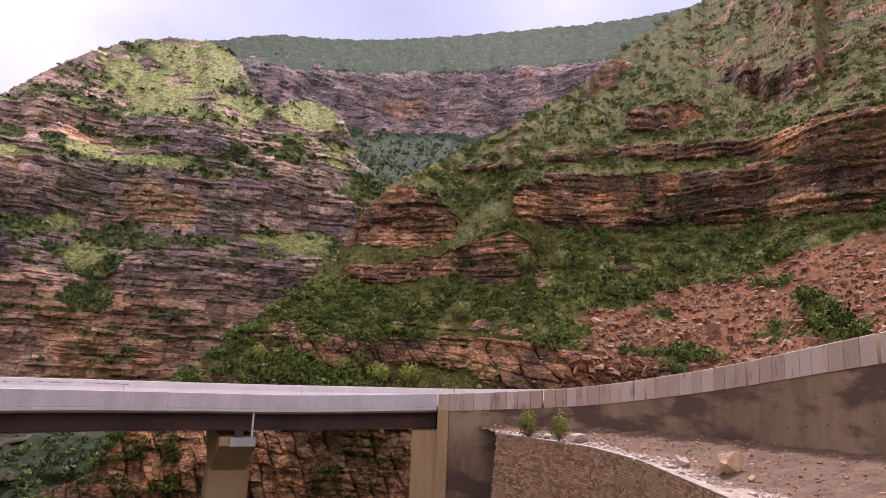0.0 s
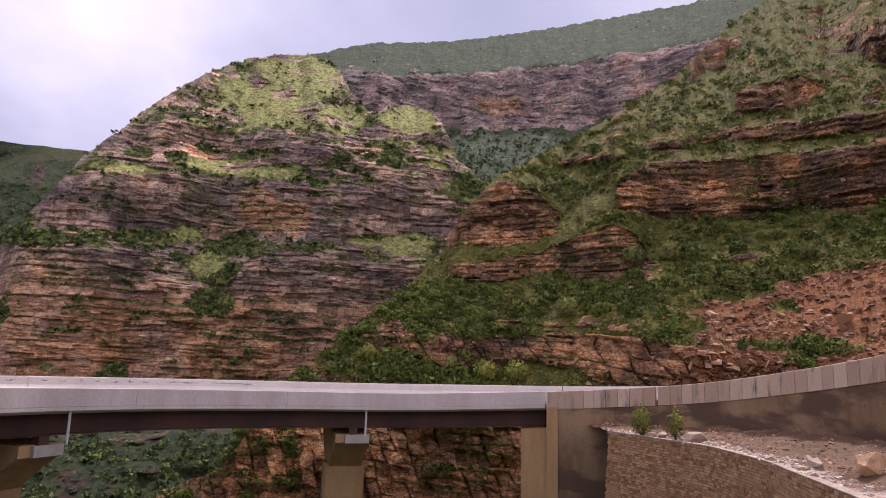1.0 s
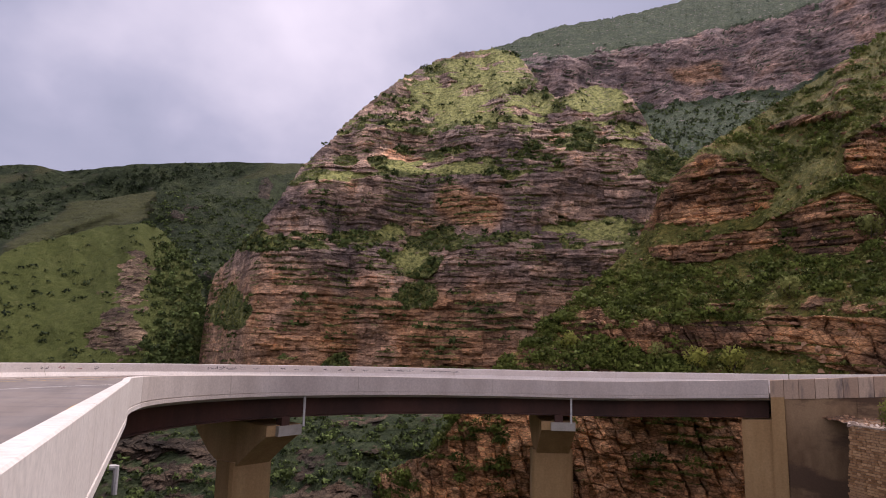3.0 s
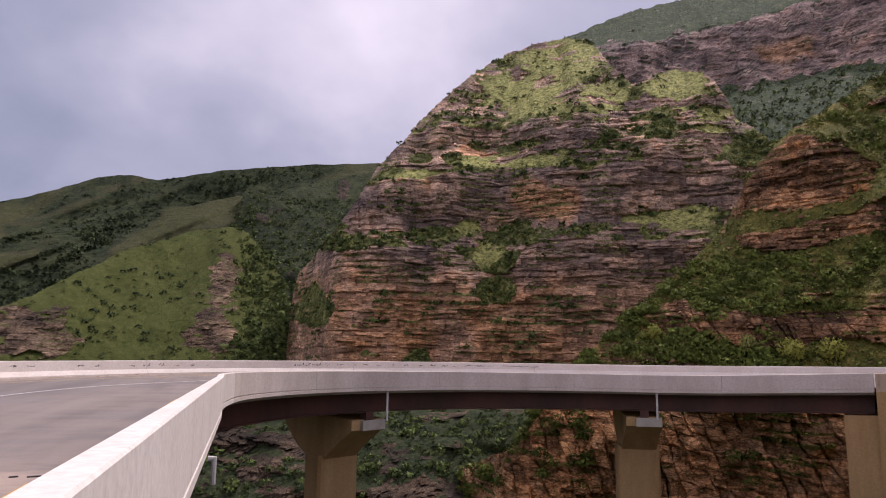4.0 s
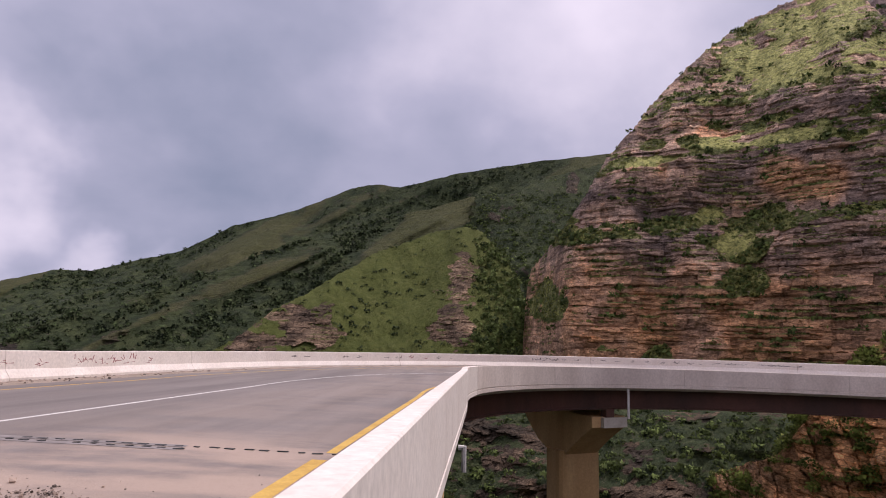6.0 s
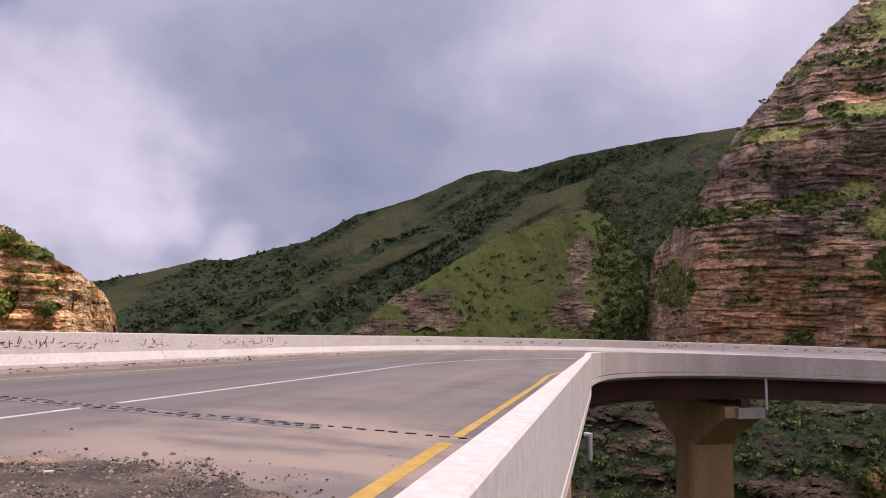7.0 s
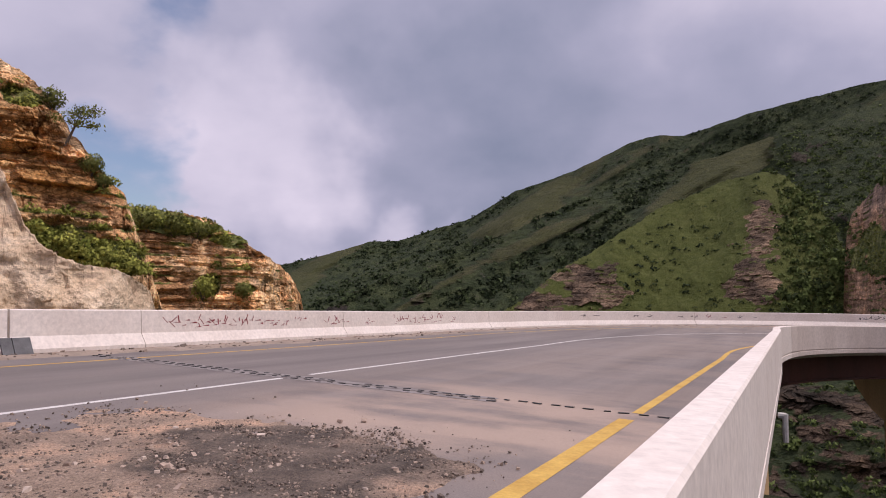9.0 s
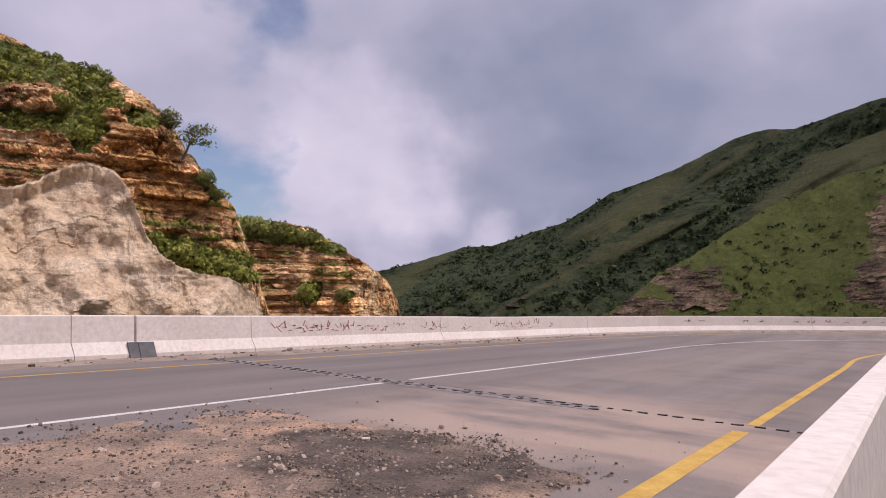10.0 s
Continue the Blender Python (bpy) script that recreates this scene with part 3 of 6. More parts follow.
def shrubs(name, spots, sizes, leaves, mat, seed, label, flat=0.7, leaf=0.22):
    """Many low bushes in one mesh: each a loose cluster of small leaf clumps over its own spot, lumpy in outline."""
    rng = np.random.default_rng(seed)
    n = len(spots)
    d = rng.normal(size=(n, leaves, 3))
    d[..., 2] = np.abs(d[..., 2]) * 1.2 - 0.25
    d /= np.linalg.norm(d, axis=2, keepdims=True)
    lobes = rng.normal(size=(n, 1, 3))
    lobes /= np.linalg.norm(lobes, axis=2, keepdims=True)
    swell = 0.78 + 0.4 * np.abs((d * lobes).sum(2, keepdims=True))
    r0 = rng.uniform(0.35, 1.0, (n, leaves, 1)) ** 0.5 * swell
    lean = rng.normal(0, 0.2, (n, 1, 3))
    c = (d * r0 * np.array([1, 1, flat * 1.25]) + lean * np.array([1, 1, 0])) * sizes[:, None, None] * 0.5 + spots[:, None, :]
    a = rng.normal(size=(n, leaves, 3))
    b = rng.normal(size=(n, leaves, 3))
    a /= np.linalg.norm(a, axis=2, keepdims=True)
    b = np.cross(a, b)
    b /= np.linalg.norm(b, axis=2, keepdims=True)
    r = (sizes[:, None, None] * leaf * rng.uniform(0.6, 1.3, (n, leaves, 1)))
    tri = np.stack([c - a * r - b * r * 0.5, c + b * r * 0.9, c + a * r - b * r * 0.4], 2)
    verts = tri.reshape(-1, 3)
    soft = np.repeat((d * np.array([1, 1, 1.2])).reshape(-1, 3), 3, 0)
    tone = np.repeat(np.clip(rng.normal(0.45, 0.28, n), 0, 1), leaves * 3)
    ob = fast_mesh(name, verts, np.arange(len(verts)).reshape(-1, 3), mat, crown=soft, tone=tone)
    return tagged(ob, label, "shrubs", kind="stuff")


def pick(P, veg, count, seed, low=0.4, patch=0.0, rows=(0.0, 1.0)):
    """Spots on a hillside where things grow, in patches."""
    rng = np.random.default_rng(seed)
    ny, nx = veg.shape
    i = rng.integers(int(ny * rows[0]), max(1, int(ny * rows[1])), count * 6)
    j = rng.integers(0, nx, count * 6)
    p = P[i, j]
    w = veg[i, j] * sstep(patch, patch + 0.2, fbm(p[:, 0] / 18, p[:, 1] / 18, p[:, 2] / 18, seed, 3))
    ok = w > rng.uniform(low, 1.0, len(w))
    return p[ok][:count]


def within_band(az, el, band, soft=0.35, n=0.0):
    """1 inside a band of rock whose lower and upper edge run with the compass angle: rows (angle, low, high)."""
    a, lo, hi = (np.array(c, float) for c in zip(*band))
    low, top = np.interp(az, a, lo), np.interp(az, a, hi)
    side = sstep(a[0] - 0.5, a[0] + 0.3, az + n) * (1 - sstep(a[-1] - 0.3, a[-1] + 0.5, az + n))
    return sstep(low - soft, low + soft, el + n) * (1 - sstep(top - soft, top + soft, el + n * 0.6)) * side


def within_blobs(az, el, spots, n=0.0):
    """1 in the middle of any of these ragged patches: (angle, height, half width, half height)."""
    out = np.zeros(np.broadcast(az, el).shape)
    for a, e, ra, re_ in spots:
        out = np.maximum(out, 1 - sstep(0.55, 1.15, np.hypot((az - a) / ra, (el - e) / re_) + n))
    return out


def blur(G, wide):
    """A running mean along the second axis, twice."""
    k = np.ones(2 * wide + 1) / (2 * wide + 1)
    for _ in range(2):
        G = np.stack([np.convolve(np.pad(row, wide, mode="edge"), k, "valid") for row in G])
    return G


def hillside(name, sky, low, near, nu, nv, mat, seed, layer, ledge, cliffs, grow, label, slope=38.0, steep=78.0, soil=None, fresh=None, pale=None,
             columns=None, dip=0.03, keep=0.4, round_left=0.0, wander=0.25, patch=1.0, lumps=1.0, spare=0.0, round_right=0.0, beds=1.0, mosaic=0.6):
    """A hillside round the standing point under its skyline (compass angle, angle of height), down to the angle low.
    near(az): distance of its foot. It rises steeply where cliffs(az, el) is 1 and gently elsewhere, so that bands of rock stand between slopes;
    beds and blocks of rock then stick out unevenly by up to ledge metres, in upright columns where columns(az, el) is 1."""
    sa, se = (np.array(c, float) for c in zip(*sky))
    az = np.linspace(sa[0], sa[-1], nu)
    top = np.interp(az, sa, se)
    top = np.convolve(np.pad(top, 3, mode="edge"), np.ones(7) / 7, "valid") + 0.25 * (fbm(az * 1.1, 0, 0, seed + 1, 4) - 0.5) + 0.12 * (vnoise(az * 7, 0, 0, seed + 2) - 0.5)
    top = top + 0.55 * np.minimum(np.abs(np.gradient(top, az)), 4) * (fbm(az * 1.7, 0, 0, seed + 8, 5, 0.65) - 0.5)
    hi = float(se.max()) + 0.8
    # lay of the land on an even grid of angles
    ge = np.arange(low, hi + 0.05, 0.1)
    GE, GA = np.meshgrid(ge, az, indexing="ij")
    n = (fbm(GA * 0.35, GE * 0.7, 0, seed + 3, 6, 0.68) - 0.5) * 2.4
    C = np.clip(cliffs(GA, GE, n), 0, 1)
    tl = slope + 14 * (fbm(GA * 0.12, GE * 0.2, 3, seed + 4, 3) - 0.5)
    lean = np.radians(np.maximum(tl, GE + 11) * (1 - C) + np.maximum(steep, GE + 18) * C)
    D = np.zeros_like(GA)
    D[0] = near(az)
    er = np.radians(GE)
    for i in range(1, len(ge)):
        D[i] = D[i - 1] * (1 + math.radians(0.1) / np.cos(er[i]) ** 2 / (np.tan(lean[i]) - np.tan(er[i])))
    even = blur(D, int(nu * 4.0 / (sa[-1] - sa[0])))
    D = even + blur(D - even, max(2, int(nu * 0.22 / (sa[-1] - sa[0])))) * keep
    D = D * (1 + 0.05 * lumps * (fbm(GA * 0.16, GE * 0.12, 1, seed + 5, 4) - 0.5) + 0.02 * lumps * (fbm(GA * 0.6, GE * 0.5, 1, seed + 6, 4) - 0.5))
    if round_left:
        D = D * (1 + round_left * (1 - sstep(0, 6, GA - sa[0])) ** 2)
    if round_right:
        D = D * (1 + round_right * (1 - sstep(0, 6, sa[-1] - GA)) ** 2)
    v = np.linspace(0, 1, nv)[:, None]
    EL = low + (np.maximum(top, low + 0.5) - low)[None] * v
    AZ = np.repeat(az[None], nv, 0) + wander * (fbm(az[None] * 0.4, EL * 0.5, 4, seed + 7, 4) - 0.5) * np.clip(np.minimum(v, 1 - v) * 9, 0, 1)
    fi = np.clip((EL - low) / 0.1, 0, len(ge) - 1.001)
    i0 = fi.astype(int)
    col = np.repeat(np.arange(nu)[None], nv, 0)
    w = fi - i0
    DI, rock = (G[i0, col] * (1 - w) + G[i0 + 1, col] * w for G in (D, C))
    nn = n[i0, col]
    A, E = np.radians(AZ), np.radians(EL)
    X, Y, Z = DI * np.sin(A), DI * np.cos(A), EYE + DI * np.tan(E)
    green = np.clip(grow(AZ, EL, nn) + patch * (fbm(X / (layer * 7), Y / (layer * 7), Z / (layer * 4), seed + 12, 5, 0.62) - 0.5) * 1.5
                    + mosaic * (fbm(X / (layer * 5), Y / (layer * 5), Z / (layer * 1.6), seed + 13, 4, 0.6) - 0.5), 0, 1)
    green = green * (1 - rock * 0.85)
    rock = 1 - sstep(0.28, 0.55, green)
    # beds: each block of each bed stands out by its own amount
    level = (Z + dip * X + (fbm(X / (layer * 22), Y / (layer * 22), 0, seed + 20, 3) - 0.5) * layer * 0.9) / layer
    q = level + 1.5 * vnoise(level * 0.55, 0, 0, seed + 19) + 1.2 * (fbm(X / (layer * 16), Y / (layer * 16), Z / (layer * 5), seed + 18, 3) - 0.5)
    kq = np.floor(q)
    fr = q - kq
    along = (X * math.cos(0.9) - Y * math.sin(0.9)) / layer
    far_along = along / 7 + kq * 7.3
    broad = vnoise(far_along, kq * 1.7, 0, seed + 21)
    long_block = np.floor(along / 3.2 + hashed(kq, kq * 0, kq * 0, seed) * 9)
    step = hashed(long_block, kq, kq * 0, seed + 30)
    seam = hashed(np.floor(along / 6.5 + hashed(kq, kq * 0, kq * 0, seed + 2) * 5), kq, kq * 0, seed + 29)
    under = 1 - 0.9 * (1 - sstep(0.0, 0.25, fr)) * sstep(0.45, 0.8, seam)
    thin = q * 2.6 + 0.5 * vnoise(along * 0.4, q, 0, seed + 26)
    kt = np.floor(thin)
    shelf = hashed(np.floor(along / 1.6 + hashed(kt, kt * 0, kt * 0, seed + 1) * 7), kt, kt * 0, seed + 31)
    push = rock * ledge * beds * (0.6 * broad * under + 0.5 * step * under + 0.3 * shelf - 0.6)
    rib = fbm(along / 9, q / 15, 0, seed + 34, 5, 0.6) - 0.5
    push = push + rock * ledge * lumps * (2.2 * rib + 0.7 * np.floor(rib * 14) / 14)
    push = push + rock * ledge * 1.3 * lumps * (fbm(X / (layer * 9), Y / (layer * 9), Z / (layer * 12), seed + 33, 5, 0.58) - 0.5)
    tone = np.clip(0.5 + 1.3 * (0.6 * step + 0.4 * shelf - 0.5), 0, 1)
    if columns is not None:
        up = columns(AZ, EL, nn)
        tilt = along + 0.28 * level + 1.6 * (fbm(along / 4, level / 4, 0, seed + 50, 3) - 0.5)
        kc = np.floor(tilt / 1.7)
        kr = np.floor(level / 1.9 + 0.15 * tilt + hashed(kc, kc * 0, kc * 0, seed + 51) * 3)
        post = hashed(kc, kr, kc * 0, seed + 52)
        wall_of = hashed(np.floor(tilt / 5.3), np.floor(level / 4.5), kc * 0, seed + 56)
        k2 = np.floor(tilt / 0.7)
        small = hashed(k2, np.floor(level * 1.2 + hashed(k2, k2 * 0, k2 * 0, seed + 53) * 5), k2 * 0, seed + 54)
        joint = (1 - sstep(0.0, 0.14, tilt / 1.7 - kc)) * sstep(0.1, 0.4, hashed(kc, np.floor(level / 4), kc * 0, seed + 57))
        course = level / 1.9 + 0.15 * tilt + hashed(kc, kc * 0, kc * 0, seed + 51) * 3
        joint = np.maximum(joint, 0.8 * (1 - sstep(0.0, 0.12, course - np.floor(course))) * sstep(0.3, 0.6, post))
        tone = tone * (1 - up) + up * np.clip(0.5 + 1.7 * (0.55 * post + 0.45 * wall_of - 0.5), 0, 1)
        push = push * (1 - 0.8 * up) - up * rock * ledge * 0.4 * joint + up * rock * ledge * (0.6 * post + 0.45 * wall_of + 0.22 * small - 0.6 + 1.8 * (fbm(along / 9, level / 11, 0, seed + 55, 4) - 0.5))
    push = push + ledge * 0.22 * (fbm(X / layer, Y / layer, Z / layer, seed + 35, 3) - 0.5)
    push = push * np.clip((1 - v) * 16, 0.2, 1)
    X, Y = X - push * np.sin(A), Y - push * np.cos(A)
    Z = Z + (1 - rock) * ledge * 0.3 * (fbm(X / layer / 3, Y / layer / 3, Z / layer / 3, seed + 36, 4) - 0.5)
    # growth also on the flat tops of beds
    veg = sstep(0.22, 0.62, green)
    tread = sstep(0.6, 0.9, fr) * sstep(0.40, 0.62, fbm(X / (layer * 4), Y / (layer * 4), Z / (layer * 4), seed + 60, 3)) * rock
    veg = np.maximum(veg, tread * 0.8)
    red = np.zeros_like(veg) if soil is None else soil(AZ, EL, X, Y, Z)
    cut = np.zeros_like(veg) if fresh is None else fresh(AZ, EL, X, Y, Z)
    paler = np.full_like(veg, 0.25) if pale is None else np.clip(pale(AZ, EL, nn), 0, 1)
    veg = veg * (1 - red)
    P = np.stack([X, Y, Z], -1)
    inner = (P, veg * (1 - spare * paler), AZ, EL)
    away = np.stack([np.sin(A), np.cos(A), 0 * A], -1)
    across = np.stack([np.cos(A[:, :1]), -np.sin(A[:, :1]), 0 * A[:, :1]], -1)
    side = [P[:, :1] + away[:, :1] * DI[:, :1, None] * k + across * DI[:, :1, None] * k * 0.25 for k in (0.5, 0.2, 0.05)]
    P = np.concatenate(side + [P], 1)
    back = np.concatenate([P[-1:] * np.array([1 + k, 1 + k, 1]) + np.array([0, 0, -k * 60.0]) for k in (0.06, 0.25, 0.6)], 0)
    foot = P[:1] * np.array([1, 1, 0]) + np.array([0, 0, -45.0])
    P = np.concatenate([foot, P, back], 0)
    vals = [np.concatenate([g[:, :1]] * 3 + [g], 1) for g in (veg, red, cut, paler, tone)]
    vals = [np.concatenate([g[:1], g, g[-1:], g[-1:], g[-1:]], 0).ravel() for g in vals]
    ny, nx = P.shape[:2]
    idx = np.arange(ny * nx).reshape(ny, nx)
    faces = np.stack([idx[:-1, :-1], idx[:-1, 1:], idx[1:, 1:], idx[1:, :-1]], -1).reshape(-1, 4)
    ob = fast_mesh(name, P.reshape(-1, 3), faces, mat, vals[0], soil=vals[1], fresh=vals[2], pale=vals[3], block=vals[4])
    tagged(ob, label, "hillside", kind="structure")
    return inner


# the near hillside: skyline, and its bands of rock as (compass angle, lower edge, upper edge)
R_SKY = [(46.4, -10.2), (51.2, -8.3), (52.9, -5.2), (55.6, -2.0), (60.7, 2.7), (66.1, 7.4), (68.8, 10.4), (70.0, 13.4), (73.2, 16.5), (76.2, 18.0), (83.8, 21.6),
         (88.8, 24.2), (92.0, 26.6), (95.0, 28.4), (100.5, 30.4), (106, 34), (116, 35.2)]
R_LEDGE = [(83.8, 13.5, 16.1), (86.8, 13.0, 17.3), (93.3, 12.6, 17.4), (101.8, 12.4, 16.9), (105.7, 13.1, 16.7), (108.2, 13.1, 17.1), (122, 13.4, 17.5)]
R_THIN = [(86.8, 18.5, 19.0), (93.4, 18.4, 19.5), (97.9, 18.4, 19.5), (104.0, 17.8, 19.0), (106.7, 17.4, 19.8), (108.4, 16.9, 20.1), (122, 17, 20.4)]
R_CRAG = [(69.1, 10.4, 10.9), (69.8, 10.7, 12.9), (71.8, 10.5, 15.4), (73.8, 10.3, 16.4), (76.8, 10.7, 15.4), (78.9, 12.7, 13.7)]
R_KNOB = [(69.0, 7.4, 8.9), (73.0, 7.6, 9.3), (76.5, 8.2, 9.9), (79.0, 8.3, 10.7), (81.0, 7.8, 11.8), (83.4, 7.6, 12.5), (85.3, 8.4, 11.3), (86.0, 9.4, 10.3)]
R_COLUMNS = [(61.7, 1.9, 2.6), (65.5, 1.2, 2.8), (69.3, 0.1, 2.7), (74.2, 0.8, 2.9), (78.2, 0.5, 2.9), (80.1, 0.3, 3.0), (83.9, -1.2, 2.8), (88.5, -1.2, 2.5), (92.1, -0.8, 1.5), (97, -0.2, 0.8)]
R_FOOT = [(55.8, -2.3, -1.7), (58.7, -2.6, -0.9), (62.9, -2.7, -1.3), (66.7, -2.3, -1.6), (72.5, -2.4, -1.7)]
R_CRAGS = [[(90.2, 23.8, 26.0), (92.2, 24.1, 26.5), (93.6, 25.3, 26.2)], [(93.5, 20.6, 22.0), (97.2, 20.7, 22.9), (99.7, 21.1, 22.4)],
           [(102.3, 23.7, 25.3), (105.0, 21.8, 24.0), (108.8, 22.1, 25.2)], [(78.5, 17.2, 17.7), (81, 17.3, 18.2), (84, 17.6, 18.1)]]
R_UNDER = [(46.5, -16, -10.2), (51.4, -16, -7.9), (53.6, -16, -5.0), (65.2, -16, -4.5), (79.3, -16, -3.7), (92.8, -16, -3.0), (122, -16, -3.0)]
R_ORANGE = [(82.0, 1.6, 3.8, 1.4), (92.4, 14.5, 2.8, 1.3), (85.3, 14.9, 1.9, 1.2), (56.1, -7.1, 4.5, 3.4), (107.1, 14.0, 2.8, 0.9), (73.0, 11.6, 2.2, 1.0), (77.5, 8.8, 1.6, 0.6), (67.0, -8.0, 3.0, 2.0), (76.0, -6.5, 2.2, 2.4)]
R_DRY = [(64.4, 3.5, 3.3, 0.7), (76.6, 3.8, 3.8, 0.7), (95.4, 9.1, 4.7, 0.9), (58, -0.2, 2.0, 1.0), (75, 17.5, 3, 1.0)]


def right_cliffs(az, el, n):
    c = np.zeros_like(az)
    for band in [R_LEDGE, R_THIN, R_CRAG, R_KNOB, R_COLUMNS, R_FOOT, R_UNDER] + R_CRAGS:
        c = np.maximum(c, within_band(az, el, band, 0.2, n * 0.8))
    broken = sstep(0.36, 0.55, n) * sstep(17, 20, el) * 0.9
    return np.maximum(c, broken)


def right_growth(az, el, n):
    lush = within_blobs(az, el, [(105.5, 12.3, 4.5, 1.2), (91.0, 11.2, 7.0, 1.6), (83.9, 10.8, 2.8, 1.4), (74.1, 6.2, 7.0, 2.0)], n * 0.3)
    return 0.72 + 0.2 * lush - 0.30 * within_blobs(az, el, R_DRY, n * 0.4) - 0.22 * sstep(19, 24, el) * sstep(97, 101, az)


def right_pale(az, el, n):
    return 0.30 + 0.7 * within_blobs(az, el, R_DRY, n * 0.4) + 0.5 * n


def right_columns(az, el, n):
    return np.maximum(within_band(az, el, R_COLUMNS, 0.3, n * 0.2), within_band(az, el, R_UNDER, 0.4, n * 0.2))


def cut_rock(az, el, x, y, z):
    """Rock laid bare by falls and by the road works, under and beside the viaduct."""
    n = fbm(x / 5, y / 5, z / 5, 75, 4) - 0.5
    low = (1 - sstep(-4.2, -3.0, el + n * 2)) * (0.72 + 0.28 * sstep(-0.06, 0.10, n))
    return np.clip(np.maximum(low, within_blobs(az, el, R_ORANGE, n * 1.5)), 0, 1) * 0.9


# the great cliff across the gorge
M_SKY = [(31.2, -3.5), (31.6, 3.4), (32.2, 5.8), (33.2, 7.2), (34.9, 9.4), (36.3, 11.4), (37.7, 13.9), (38.6, 15.4), (39.8, 16.58), (42.1, 18.88), (44.2, 20.98), (46.2, 22.58), (48.3, 23.88),
         (50.4, 24.88), (53.0, 25.58), (55.5, 25.88), (57.2, 25.58), (58.4, 24.7), (59.6, 23.3), (61.1, 21.7), (63.1, 22.1), (64.7, 22.6), (67.2, 21.9), (68.3, 20.8), (69.7, 18.0), (72.2, 15.9), (76.4, 11.2)]
M_UPPER = [(36.0, 10.2, 12.2), (37.2, 10.2, 13.6), (40.2, 10.0, 13.9), (45.3, 10.3, 15.0), (50.3, 10.3, 15.2), (57.7, 10.2, 15.2), (61.5, 11.7, 15.2), (64.7, 11.5, 14.8), (69.0, 11.0, 14.8), (76, 10, 14)]
M_LOWER = [(31.2, -9, 4.1), (31.9, -9, 6.1), (33.7, -9, 7.6), (37.5, -9, 7.8), (40.5, -9, 8.3), (45.3, -9, 8.3), (47.8, -9, 6.4), (50.3, -9, 6.1), (51.8, -9, 8.4), (55.1, -9, 9.3), (58.0, -9, 9.2), (64.2, -9, 8.8), (76, -9, 8.4)]
M_DOME = [(39.7, 15.9, 16.6), (43.2, 17.1, 18.8), (48.3, 17.1, 18.9), (55.3, 16.5, 18.2), (58.2, 15.4, 17.8), (63.8, 14.9, 17.3), (69.2, 14.9, 16.6)]
# grassy patches; sunlight through cloud gaps is painted into their pale colour
M_SUNLIT_GRASS = [(46.8, 10.1, 1.6, 0.9), (48.3, 7.7, 1.9, 1.7), (64.6, 10.4, 4.2, 1.1), (55.0, 24.2, 4.2, 1.9), (52.4, 21.6, 5.2, 1.9), (58.0, 20.6, 3.0, 1.6), (65.0, 21.0, 3.0, 1.8), (67.8, 17.9, 2.4, 1.9), (50.3, 15.9, 5.2, 0.6), (42.2, 14.7, 2.4, 0.6)]
M_DARK = [(51.3, 9.8, 1.6, 1.2), (49.3, 4.7, 1.8, 1.2), (33.7, 3.2, 1.9, 2.1), (42.5, -1.5, 1.4, 1.2), (71.3, 16.1, 2.4, 2.4), (44.3, 9.6, 2.8, 0.7), (36.5, 8.8, 2.2, 0.8)]


def main_cliffs(az, el, n):
    c = np.maximum(within_band(az, el, M_UPPER, 0.3, n * 1.0), within_band(az, el, M_LOWER, 0.3, n * 0.7))
    c = np.maximum(c, 0.9 * within_band(az, el, M_DOME, 0.4, n * 0.6) * sstep(-0.35, 0.0, n))
    c = np.maximum(c, 0.85 * sstep(0.05, 0.22, n) * sstep(18, 20, el) * (1 - 0.6 * within_blobs(az, el, M_SUNLIT_GRASS, n * 0.3)))
    return c * (1 - within_blobs(az, el, M_DARK + M_SUNLIT_GRASS[:3], n * 0.4))


def main_growth(az, el, n):
    flank = (1 - sstep(40, 46, az)) * sstep(14, 17, el) * 0.2
    return 0.44 + 0.08 * sstep(17, 20, el) + 0.20 * within_blobs(az, el, M_SUNLIT_GRASS, n * 0.6) + 0.25 * within_blobs(az, el, M_SUNLIT_GRASS[:3], n * 0.6) + 0.6 * within_blobs(az, el, M_DARK, n * 0.5) - flank


def main_sun_patches(az, el, n):
    return 0.12 + 0.9 * within_blobs(az, el, M_SUNLIT_GRASS, n * 0.8) + 0.25 * n


def main_cut(az, el, x, y, z):
    """Clean orange faces: an overhung alcove, and broad falls on the lower cliff."""
    n = fbm(x / 14, y / 14, z / 22, 79, 4) - 0.5
    alcove = within_blobs(az, el, [(53.6, 12.4, 3.3, 1.9)], n * 1.2)
    fall = (0.45 + 0.45 * sstep(-0.12, 0.06, n)) * (1 - sstep(4.0, 8.0, el + n * 6)) * (1 - 0.5 * sstep(52, 60, az))
    return np.clip(alcove * 0.85 + fall, 0, 0.92)


# the grassy spur, and the rib of the mountain behind it
SPUR_SKY = [(-2, -6), (4.2, -2.3), (7.2, -0.4), (10.2, 2.0), (13.6, 4.0), (18.6, 7.2), (23.2, 8.9), (26.4, 9.6), (28.1, 8.9), (30.7, 5.3), (32.0, 1.9), (33.5, -2.5), (36, -6)]
RIB_SKY = [(8, -2), (16, 4), (24.0, 8.0), (27.0, 9.8), (29.3, 11.5), (31.8, 13.2), (34.0, 13.9), (36, 14.4), (38.7, 14.9), (42, 15)]
SPUR_ROCK = [(26.1, 5.7, 1.4, 2.1), (25.5, 1.2, 2.2, 3.0), (12.9, 0.6, 2.8, 2.6), (8.0, -1.5, 2.4, 1.6)]
